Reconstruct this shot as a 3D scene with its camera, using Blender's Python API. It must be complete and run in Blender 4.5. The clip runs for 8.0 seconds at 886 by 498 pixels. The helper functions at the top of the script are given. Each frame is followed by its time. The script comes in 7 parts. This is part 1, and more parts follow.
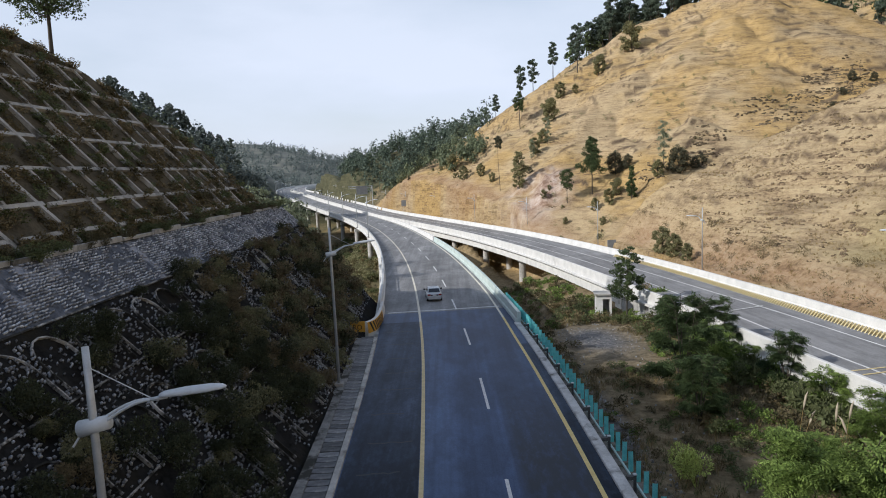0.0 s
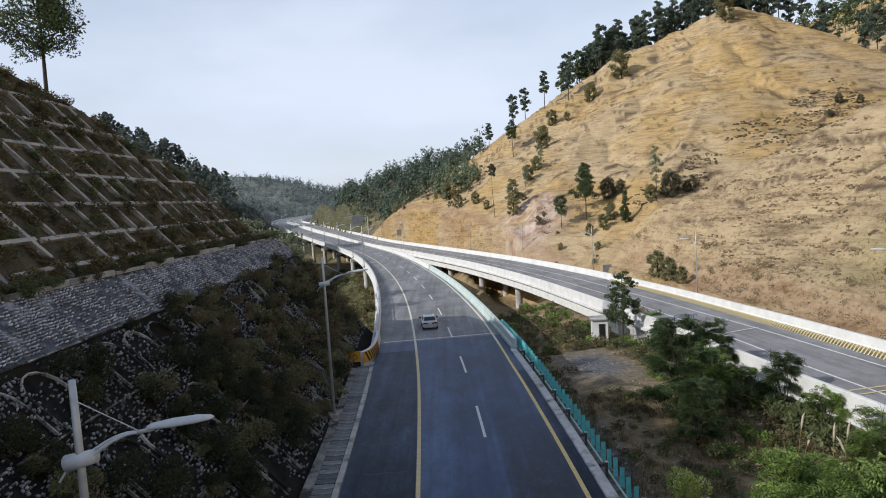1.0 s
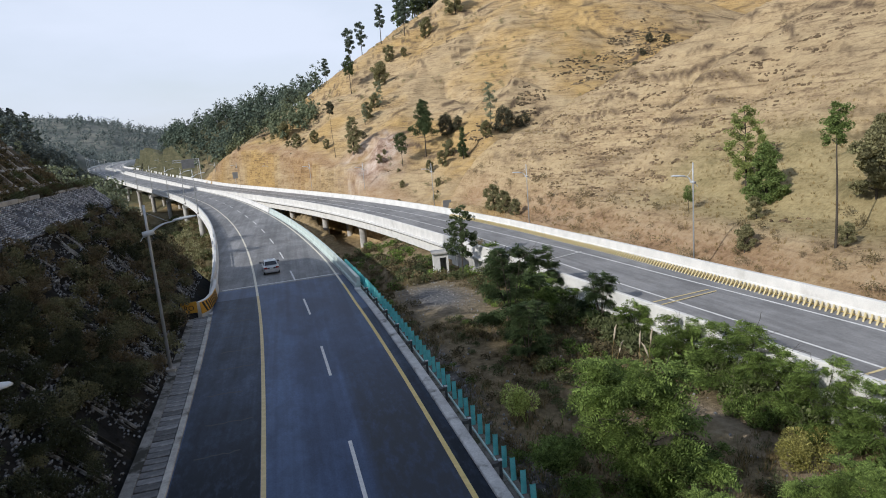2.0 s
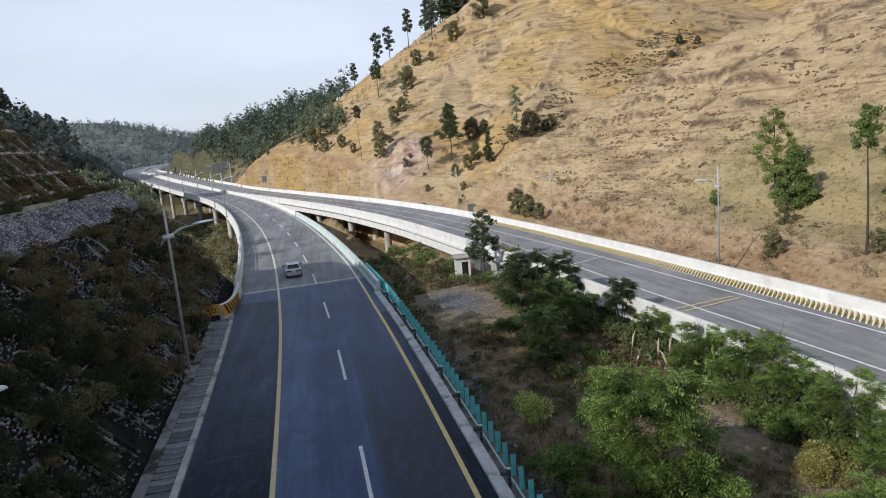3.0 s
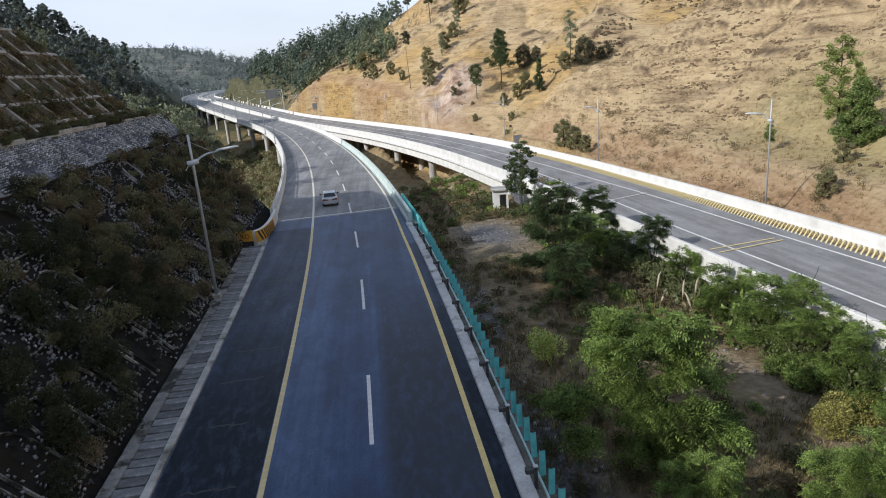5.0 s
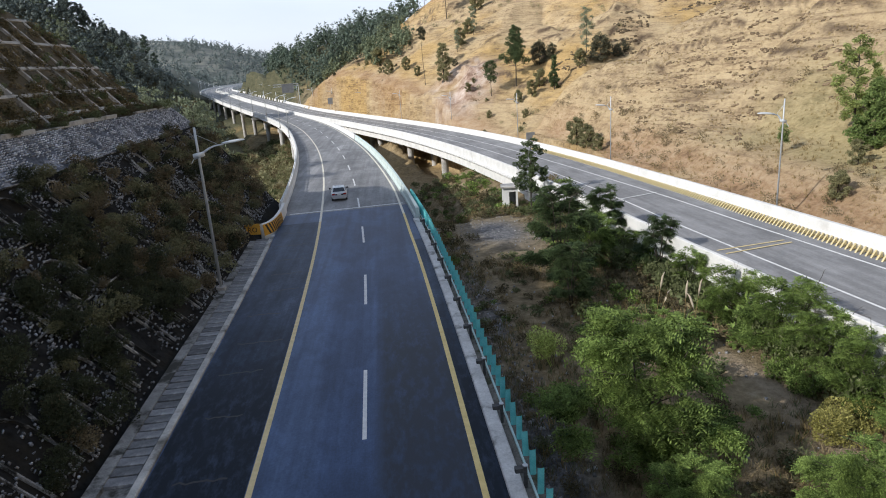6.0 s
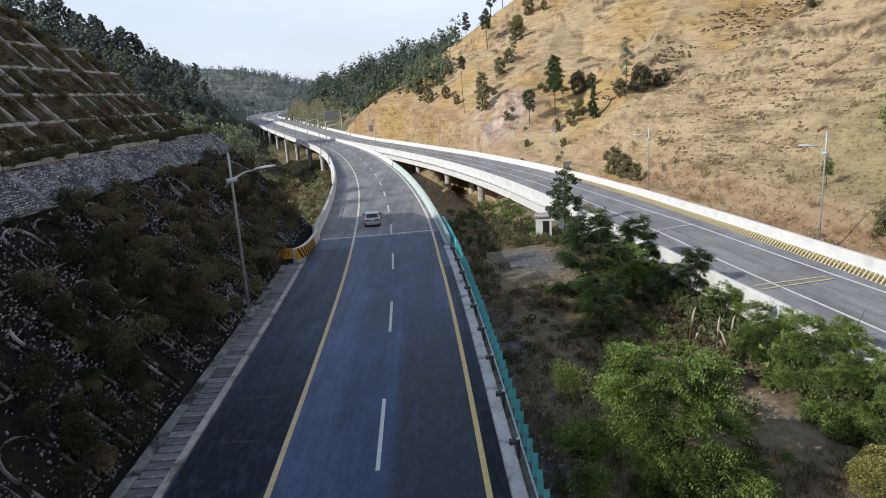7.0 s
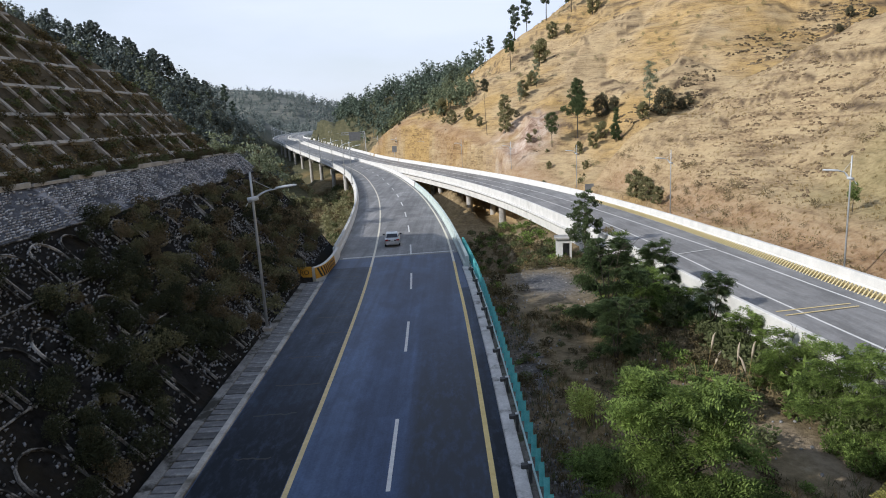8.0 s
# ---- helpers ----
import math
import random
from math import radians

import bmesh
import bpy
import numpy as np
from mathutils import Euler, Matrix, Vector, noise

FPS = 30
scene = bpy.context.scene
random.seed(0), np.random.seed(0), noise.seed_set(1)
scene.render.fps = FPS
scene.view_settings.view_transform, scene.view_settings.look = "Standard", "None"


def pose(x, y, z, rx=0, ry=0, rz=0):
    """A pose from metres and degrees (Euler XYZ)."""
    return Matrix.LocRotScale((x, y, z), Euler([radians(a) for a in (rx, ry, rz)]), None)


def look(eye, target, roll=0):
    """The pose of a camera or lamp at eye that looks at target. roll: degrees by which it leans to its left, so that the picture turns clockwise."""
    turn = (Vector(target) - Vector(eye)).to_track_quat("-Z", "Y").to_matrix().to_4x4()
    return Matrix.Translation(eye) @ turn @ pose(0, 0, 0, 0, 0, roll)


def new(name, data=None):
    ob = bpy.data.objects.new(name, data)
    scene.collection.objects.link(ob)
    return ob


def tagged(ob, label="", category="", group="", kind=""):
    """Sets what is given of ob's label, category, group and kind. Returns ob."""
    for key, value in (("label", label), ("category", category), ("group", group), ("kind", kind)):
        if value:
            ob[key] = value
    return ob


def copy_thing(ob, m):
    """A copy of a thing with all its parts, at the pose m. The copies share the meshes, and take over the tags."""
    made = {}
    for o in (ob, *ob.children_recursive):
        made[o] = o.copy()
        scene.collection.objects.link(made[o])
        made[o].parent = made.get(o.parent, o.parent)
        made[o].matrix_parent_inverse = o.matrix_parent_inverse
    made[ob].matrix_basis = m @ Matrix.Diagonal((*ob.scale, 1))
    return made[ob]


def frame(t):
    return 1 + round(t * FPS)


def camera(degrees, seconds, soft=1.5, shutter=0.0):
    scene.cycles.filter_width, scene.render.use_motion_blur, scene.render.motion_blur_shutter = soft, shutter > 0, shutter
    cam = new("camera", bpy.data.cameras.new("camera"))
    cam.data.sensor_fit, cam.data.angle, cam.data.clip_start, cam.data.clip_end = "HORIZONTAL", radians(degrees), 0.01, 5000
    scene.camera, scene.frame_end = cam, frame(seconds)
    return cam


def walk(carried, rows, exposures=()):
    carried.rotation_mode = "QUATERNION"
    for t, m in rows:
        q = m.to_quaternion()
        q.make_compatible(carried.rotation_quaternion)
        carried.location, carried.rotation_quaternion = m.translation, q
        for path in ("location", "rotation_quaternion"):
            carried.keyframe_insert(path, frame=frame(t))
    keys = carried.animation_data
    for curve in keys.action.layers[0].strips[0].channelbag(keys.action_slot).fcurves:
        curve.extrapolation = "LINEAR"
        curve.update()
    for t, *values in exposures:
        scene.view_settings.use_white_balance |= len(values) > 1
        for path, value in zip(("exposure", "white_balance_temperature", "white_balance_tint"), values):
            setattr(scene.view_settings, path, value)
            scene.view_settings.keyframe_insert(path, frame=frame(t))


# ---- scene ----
cam = camera(68.5, 8.0, 1.0)
PATH = [
    (0, (-1.905, 3.468, 14.248), (-1.926, 5.453, 14.009), -2.6),
    (0.5, (-1.896, 3.236, 14.248), (-1.983, 5.23, 14.114), -2.4),
    (1, (-1.667, 3.352, 14.189), (-1.673, 5.347, 14.036), -3.7),
    (1.5, (-1.387, 3.292, 14.122), (-1.276, 5.276, 13.891), -5.0),
    (2, (-1.17, 3.176, 14.129), (-0.728, 5.091, 13.757), -4.8),
    (2.2, (-1.034, 3.163, 14.138), (-0.55, 5.069, 13.775), -6.1),
    (3.3, (-0.099, 3.239, 14.095), (0.189, 5.184, 13.732), -5.9),
    (3.5, (0.078, 3.282, 14.078), (0.329, 5.225, 13.674), -7.2),
    (4, (0.519, 3.423, 14.004), (0.73, 5.361, 13.559), -7.5),
    (4.5, (1.131, 3.621, 13.906), (1.198, 5.56, 13.417), -4.4),
    (4.7, (1.375, 3.674, 13.895), (1.533, 5.589, 13.343), -5.0),
    (5.8, (2.235, 3.547, 13.744), (2.422, 5.47, 13.228), -4.4),
    (6, (2.386, 3.676, 13.778), (2.516, 5.593, 13.225), -4.0),
    (6.5, (2.852, 3.766, 13.765), (2.902, 5.706, 13.283), -3.8),
    (7, (3.148, 3.893, 13.761), (3.167, 5.837, 13.295), -3.6),
    (7.5, (3.262, 3.884, 13.749), (3.156, 5.841, 13.35), -1.3),
    (8, (3.457, 3.818, 13.745), (3.412, 5.778, 13.345), -3.2),
]
walk(cam, [(t, look(eye, target, roll)) for t, eye, target, roll in PATH], [(0, -0.3, 6300, 10), (2, -0.32, 6300, 10), (4, -0.32, 6300, 10), (4.5, -0.24, 6300, 10), (6, -0.06, 6300, 10), (6.5, -0.1, 6300, 10), (7.5, -0.26, 6300, 10), (8, -0.2, 6300, 10)])

# ---- light ----
SUN_FROM = Vector((-0.90, -0.42, 0.60)).normalized()
world = bpy.data.worlds.new("sky")
scene.world = world
world.use_nodes = True
wn = world.node_tree.nodes
sky = wn.new("ShaderNodeTexSky")
sky.sky_type = "NISHITA"
sky.sun_disc = False
sky.sun_elevation = math.asin(SUN_FROM.z)
sky.sun_rotation = math.atan2(SUN_FROM.x, SUN_FROM.y)
sky.air_density, sky.dust_density, sky.ozone_density = 1.3, 0.8, 1.6
wn["Background"].inputs["Strength"].default_value = 0.13
# a thin bright veil of high cloud over the clear sky
wco = wn.new("ShaderNodeTexCoord")
wmap = wn.new("ShaderNodeMapping")
wmap.inputs["Scale"].default_value = (1.0, 1.0, 3.2)
wnoise = wn.new("ShaderNodeTexNoise")
wnoise.inputs["Scale"].default_value, wnoise.inputs["Detail"].default_value = 1.6, 7.0
wramp = wn.new("ShaderNodeMapRange")
wramp.inputs["From Min"].default_value, wramp.inputs["From Max"].default_value = 0.32, 0.68
wramp.inputs["To Min"].default_value, wramp.inputs["To Max"].default_value = 0.50, 1.0
wmix = wn.new("ShaderNodeMix")
wmix.data_type = "RGBA"
wmix.inputs[7].default_value = (7.3, 7.95, 9.3, 1)
wl = world.node_tree.links
wl.new(wco.outputs["Generated"], wmap.inputs["Vector"])
wl.new(wmap.outputs["Vector"], wnoise.inputs["Vector"])
wl.new(wnoise.outputs["Fac"], wramp.inputs["Value"])
# the haze thins out towards the zenith
wsep = wn.new("ShaderNodeSeparateXYZ")
wl.new(wco.outputs["Generated"], wsep.inputs["Vector"])
whigh = wn.new("ShaderNodeMapRange")
whigh.interpolation_type = "SMOOTHSTEP"
whigh.inputs["From Min"].default_value, whigh.inputs["From Max"].default_value = 0.12, 0.62
whigh.inputs["To Min"].default_value, whigh.inputs["To Max"].default_value = 1.0, 0.42
wl.new(wsep.outputs["Z"], whigh.inputs["Value"])
wmul = wn.new("ShaderNodeMath")
wmul.operation = "MULTIPLY"
wl.new(wramp.outputs["Result"], wmul.inputs[0])
wl.new(whigh.outputs["Result"], wmul.inputs[1])
wl.new(wmul.outputs[0], wmix.inputs[0])
wl.new(sky.outputs["Color"], wmix.inputs[6])
wl.new(wmix.outputs[2], wn["Background"].inputs["Color"])
sun_data = bpy.data.lights.new("sun", "SUN")
sun_data.energy, sun_data.angle, sun_data.color = 4.8, radians(0.6), (1.0, 0.95, 0.87)
sun = new("sun", sun_data)
sun.matrix_world = look(SUN_FROM * 100, (0, 0, 0))

# ---- numbers of the plan ----
Z_LEFT = ([-200, 47, 74, 104, 149, 224, 300, 400, 500, 700, 900], [0, 0, -0.4, -0.87, -1.65, -2.5, -2.6, -1.5, 0.3, 3, 5])
Z_RIGHT = ([-200, 30, 53, 92, 128, 200, 300, 400, 500, 700, 900], [0.9, 0.5, -0.2, -1.9, -2.5, -2.8, -2.6, -1.5, 0.3, 3, 5])
LEFT_MID = [(1.0, -60), (0.7, 0), (0.36, 26), (0, 41), (-0.58, 56), (-1.5, 71), (-2.9, 89), (-4.36, 104), (-8.25, 135.4), (-13, 164.5), (-18.6, 193.4), (-25.3, 222), (-36, 259), (-60.5, 332), (-95, 432), (-125, 523), (-150, 600), (-165, 690), (-160, 790), (-140, 880)]
RIGHT_NEAR = [(30, -60), (25.4, 0), (23.45, 25), (21.7, 47), (20.8, 68), (19.2, 90), (14.2, 125), (5.5, 160), (-6, 195), (-19, 230), (-32, 265), (-52.5, 330), (-87, 434), (-117, 525), (-142, 600), (-157, 690), (-152, 790), (-132, 880)]
RIGHT_FAR = [(37, -60), (34.2, 0), (33.0, 25), (32.3, 47), (31.9, 68), (31.1, 93), (26.0, 129), (16.5, 165.5), (5, 200), (-8, 234.5), (-21.5, 270), (-42, 334), (-76.5, 438), (-106.5, 528), (-131, 600), (-146, 690), (-141, 790), (-121, 880)]


def smooth_path(points, step=2.0):
    """A rounded line through plan points, as an array of x, y at even steps."""
    p = np.array(points, float)
    d = np.r_[0, np.cumsum(np.hypot(*np.diff(p, axis=0).T))]
    m = np.gradient(p, d, axis=0)
    s = np.arange(0, d[-1], step)
    k = np.clip(np.searchsorted(d, s, "right") - 1, 0, len(d) - 2)
    h = (d[k + 1] - d[k])[:, None]
    u = ((s - d[k])[:, None]) / h
    return ((2 * u**3 - 3 * u**2 + 1) * p[k] + (u**3 - 2 * u**2 + u) * h * m[k] + (-2 * u**3 + 3 * u**2) * p[k + 1] + (u**3 - u**2) * h * m[k + 1])


def normals(line):
    t = np.gradient(line, axis=0)
    t /= np.linalg.norm(t, axis=1)[:, None]
    return np.stack([t[:, 1], -t[:, 0]], 1)


L_LINE = smooth_path(LEFT_MID, 1.5)
L_SIDE = normals(L_LINE)
L_Z = np.interp(L_LINE[:, 1], *Z_LEFT)
L_Z = np.convolve(np.pad(L_Z, 12, mode="edge"), np.ones(25) / 25, "valid")
RN_LINE = smooth_path(RIGHT_NEAR, 1.5)
RN_SIDE = normals(RN_LINE)
RN_Z = np.interp(RN_LINE[:, 1], *Z_RIGHT)
RN_Z = np.convolve(np.pad(RN_Z, 12, mode="edge"), np.ones(25) / 25, "valid")
RF_FULL = smooth_path(RIGHT_FAR, 0.5)


def across_to(line, side, other):
    """For each point of line, how far along its side the other line is met."""
    out = []
    for p, n in zip(line, side):
        q = other - p
        along = q @ np.array([-n[1], n[0]])
        k = np.argmin(np.abs(along) + (np.abs(q @ n) > 30) * 1e3)
        out.append(float(q[k] @ n))
    return np.array(out)


R_WIDTH = across_to(RN_LINE, RN_SIDE, RF_FULL)
R_WIDTH = np.convolve(np.pad(R_WIDTH, 8, mode="edge"), np.ones(17) / 17, "valid")


# ---- noise in the plan ----
def hash2(ix, iy, seed):
    h = np.sin(ix * 127.1 + iy * 311.7 + seed * 74.7) * 43758.5453
    return h - np.floor(h)


def value_noise(x, y, seed=0):
    ix, iy = np.floor(x), np.floor(y)
    fx, fy = x - ix, y - iy
    fx, fy = fx * fx * (3 - 2 * fx), fy * fy * (3 - 2 * fy)
    a, b = hash2(ix, iy, seed), hash2(ix + 1, iy, seed)
    c, d = hash2(ix, iy + 1, seed), hash2(ix + 1, iy + 1, seed)
    return (a + (b - a) * fx) * (1 - fy) + (c + (d - c) * fx) * fy


def fbm(x, y, scale, octaves=4, seed=0):
    out, amp, total = 0, 1.0, 0
    for o in range(octaves):
        out = out + amp * (value_noise(x / scale, y / scale, seed + o) - 0.5)
        total += amp
        amp *= 0.5
        scale *= 0.47
    return out / total


# ---- terrain ----
def ridge(x, y, crest, fall, power=1.0, reach=100.0):
    """A hill under a crest line of (x, y, z), falling away to both sides."""
    best = np.full(x.shape, -1e9)
    for (x0, y0, z0), (x1, y1, z1) in zip(crest, crest[1:]):
        dx, dy = x1 - x0, y1 - y0
        u = np.clip(((x - x0) * dx + (y - y0) * dy) / (dx * dx + dy * dy), 0, 1)
        d = np.hypot(x - x0 - u * dx, y - y0 - u * dy)
        best = np.maximum(best, z0 + u * (z1 - z0) - fall * reach * (d / reach) ** power)
    return best


HILL_A = [(165, 240, 56), (140, 262, 73), (121, 277, 84), (80, 292, 71), (49, 319, 51), (27, 355, 37.5), (14.4, 369.7, 34.5), (5, 384, 32), (-18.7, 403, 32), (-33, 410, 30), (-46, 417, 26), (-58, 430, 20), (-66, 440, 12)]
HILL_C = [(420, 250, 150), (235, 335, 104), (165, 430, 96), (100, 475, 52), (60, 500, 20)]
# HILL_L: crest points before y 20 are out of view, raised to shade the road
HILL_L = [(-80, -90, 56), (-54, -40, 46), (-46, 15, 38), (-42, 38, 31.5), (-39, 51, 26.5), (-35.5, 61, 20), (-33, 68, 14.5), (-30, 75, 8), (-27, 83, 2)]
SPURS_A = [[(121, 277, 84), (92, 225, 48), (64, 182, 23), (46, 152, 8)], [(80, 292, 71), (54, 237, 37), (32, 192, 15), (19, 174, 2)], [(27, 352, 40), (9, 300, 19), (-8, 264, 2)]]
HILL_L2 = [(-300, 225, 105), (-208, 243, 78), (-152, 242, 58), (-134, 243, 50), (-116, 244, 42), (-106.6, 245, 37.5), (-97, 246, 32.5), (-88, 247, 27.5), (-79, 248, 20.5), (-70, 249, 12), (-62, 250, 4.5), (-55, 252, -4)]
HILL_L3 = [(-420, 430, 110), (-278, 488, 72), (-197, 484, 50), (-167, 479, 45), (-155, 478, 42.5), (-134, 474, 35), (-119, 474, 26)]
HILL_FAR = [(-900, 700, 170), (-626, 1084, 131), (-440, 1151, 92), (-383, 1161, 87), (-337, 1170, 80), (-295, 1197, 70), (-242, 1230, 59), (-203, 1247, 52), (-143, 1275, 50), (-37, 1303, 44), (90, 1300, 56), (330, 1000, 110), (700, 700, 190), (900, 100, 230)]
HILL_MID = [(-420, 560, 70), (-300, 640, 44), (-215, 720, 26)]
VALLEY = ([-200, 40, 60, 80, 110, 150, 220, 300, 450, 600, 900, 1500], [-0.9, -1.0, -2.0, -3.9, -7.5, -12, -17, -18, -14, -6, 0, 20])


def smax(a, b, k):
    h = np.clip(0.5 + 0.5 * (a - b) / k, 0, 1)
    return b + (a - b) * h + k * h * (1 - h)


def smooth01(v, a, b):
    u = np.clip((v - a) / (b - a), 0, 1)
    return u * u * (3 - 2 * u)


_far_x = lambda y: np.interp(y, RF_FULL[:, 1], RF_FULL[:, 0])
_near_x = lambda y: np.interp(y, RN_LINE[:, 1], RN_LINE[:, 0])
_left_x = lambda y: np.interp(y, L_LINE[:, 1], L_LINE[:, 0])


def terrace(x, y, g):
    """Steps trodden into the slope: their height, and where their bare scarps lie."""
    phase = g / 3.1 + fbm(x, y, 24, 3, 14) * 4.5 + fbm(x, y, 6, 2, 16) * 0.22
    part_of = phase - np.floor(phase)
    patch = smooth01(fbm(x, y, 30, 3, 33) + 0.10 * np.sin(x * 0.11 + y * 0.05), -0.20, 0.10)
    patch = np.maximum(patch, smooth01(fbm(x, y, 16, 3, 35), -0.26, -0.04) * smooth01(-y, -150, -128)) * smooth01(g, 2.2, 6)
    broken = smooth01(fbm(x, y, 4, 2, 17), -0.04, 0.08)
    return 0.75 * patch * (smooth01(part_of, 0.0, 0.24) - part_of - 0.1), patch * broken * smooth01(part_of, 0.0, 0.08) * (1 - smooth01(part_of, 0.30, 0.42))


def rock_face(x, y):
    return np.clip(1.7 * np.exp(-(((x - 22) / 9) ** 2 + ((y - 180) / 13) ** 2)) - 0.25, 0, 1)


def ground_height(x, y):
    x, y = np.asarray(x, float), np.asarray(y, float)
    wob = fbm(x, y, 60, 4, 3) * 6
    g = np.interp(y, *VALLEY) + fbm(x, y, 14, 4, 8) * 1.1
    # the flank beside the far carriageway
    u = x - _far_x(y)
    flank = (2.6 * smooth01(u, 3.0, 8.5) + 0.07 * np.clip(u - 8, 0, 14) + 0.64 * np.clip(x - 46, 0, 45) + 0.8 * np.clip(x - 91, 0, 400)) - 0.6
    spur = 9.0 * np.exp(-(((y - 122) / 30) ** 2)) * smooth01(u, 3, 16)
    g = g - 4.5 * smooth01(y, 72, 96) * (1 - smooth01(y, 220, 300)) * smooth01(_left_x(y) - x, -3, 6)
    b = flank + spur - 1.05 * np.clip(y - 130 + 0.75 * np.clip(x - 42, 0, 70) - fbm(x, y, 25, 2, 5) * 9, 0, 400) + fbm(x, y, 22, 5, 12) * 2.4 * smooth01(u, 4, 18) - 0.3 * np.clip(-y, 0, 20)
    b = np.where(u > 0.3, b, -30 + 0 * b)
    a = ridge(x, y, HILL_A, 0.60)
    for spur_line in SPURS_A:
        a = smax(ridge(x, y, spur_line, 0.52), a, 5.0)
    a = a + wob * 0.7 + fbm(x, y, 26, 5, 21) * 4
    c = ridge(x, y, HILL_C, 0.5) + wob
    l1 = ridge(x, y, HILL_L, 0.62) + wob * 0.4
    l2 = ridge(x, y, HILL_L2, 0.66) + wob * 0.3
    l3 = ridge(x, y, HILL_L3, 0.42) + wob * 0.8
    far = smax(ridge(x, y, HILL_FAR, 0.30), ridge(x, y, HILL_MID, 0.36), 6.0) + wob * 2.0 + fbm(x, y, 170, 4, 77) * 20
    for hill, k in ((b, 1.5), (a, 4.0), (c, 6.0), (l1, 2.0), (l2, 5.0), (l3, 8.0), (far, 12.0)):
        g = smax(hill, g, k)
    # cattle terraces, a broken rock face and gullies on the dry hills
    g = g + terrace(x, y, g)[0] * smooth01(u, 5, 14)
    g = g - smooth01(u, 5, 14) * 2.2 * np.clip(1 - np.abs(fbm(x, y, 42, 3, 19)) * 9, 0, 1) ** 2 * smooth01(g, 3, 12)
    g = g + rock_face(x, y) * (1.6 - 7.0 * np.abs(fbm(x, y, 7, 3, 63)))
    # the cut on the left
    cut1 = -10.2 - x - 0.7
    cut2 = 10.4 + (-21.6 - x) * 1.27 - 0.9
    cut = np.where(x > -21, cut1, np.maximum(cut2, 10.0))
    g = np.where((y < 76) & (x < 0), np.minimum(g, np.maximum(cut, -0.5)), g)
    fill = np.minimum(cut1, 10.0) - 0.9 - 1.5 * np.clip(y - 77 + (x + 21) * 0.25, 0, 60)
    g = np.where((y > 60) & (y < 120) & (x < -10.6), smax(fill, g, 0.6), g)
    # room for the roads
    zl = np.interp(y, *Z_LEFT)
    dl = np.abs(x - _left_x(y))
    under_l = zl - 0.35 - 1.0 * smooth01(y, 60, 66) - 8.0 * smooth01(y, 64, 92)
    on = (y < 870) & (y > -70)
    g = np.where((dl < 11.5) & on, np.minimum(g, under_l), g)
    g = np.where((dl >= 11.5) & (dl < 18) & (y > 66) & on, np.minimum(g, under_l + (dl - 11.5) * 1.2), g)
    bank = np.interp(y, *VALLEY) + np.clip(dl - 14, 0, 60) * 1.1 + fbm(x, y, 12, 3, 55) * 2
    g = np.where(on & (y > 84) & (x < _left_x(y)) & (dl >= 11.5) & (dl < 60), np.minimum(g, smax(bank, under_l - 3 + 0 * bank, 2.0)), g)
    zr = np.interp(y, *Z_RIGHT)
    inside = on & (x > _near_x(y) + 0.9) & (x < _far_x(y) + 1.6)
    under_r = zr - 0.6 - 2.6 * smooth01(y, 112, 126) * (1 - smooth01(u, -5, 0)) - 5.0 * smooth01(y, 118, 150) * (1 - smooth01(u, -4, 0))
    g = np.where(inside, np.minimum(g, under_r), g)
    g = np.where(inside & (y < 84), zr - 0.6, g)
    near_side = (x > 5) & (x <= _near_x(y) + 0.9) & (y < 400)
    g = np.where(near_side, np.minimum(g, zr - 1.9 + fbm(x, y, 6, 3, 2) * 0.7), g)
    shoulder = zr - 2.5 - 0.5 * np.clip(_near_x(y) - x, 0, 40) - 0.5 * np.clip(y - 118, 0, 40)
    g = np.where((y > 82) & (y < 150) & (x > _left_x(y) + 7) & (x < _near_x(y) + 9), np.maximum(g, np.minimum(shoulder, zr - 2.2)), g)
    return g


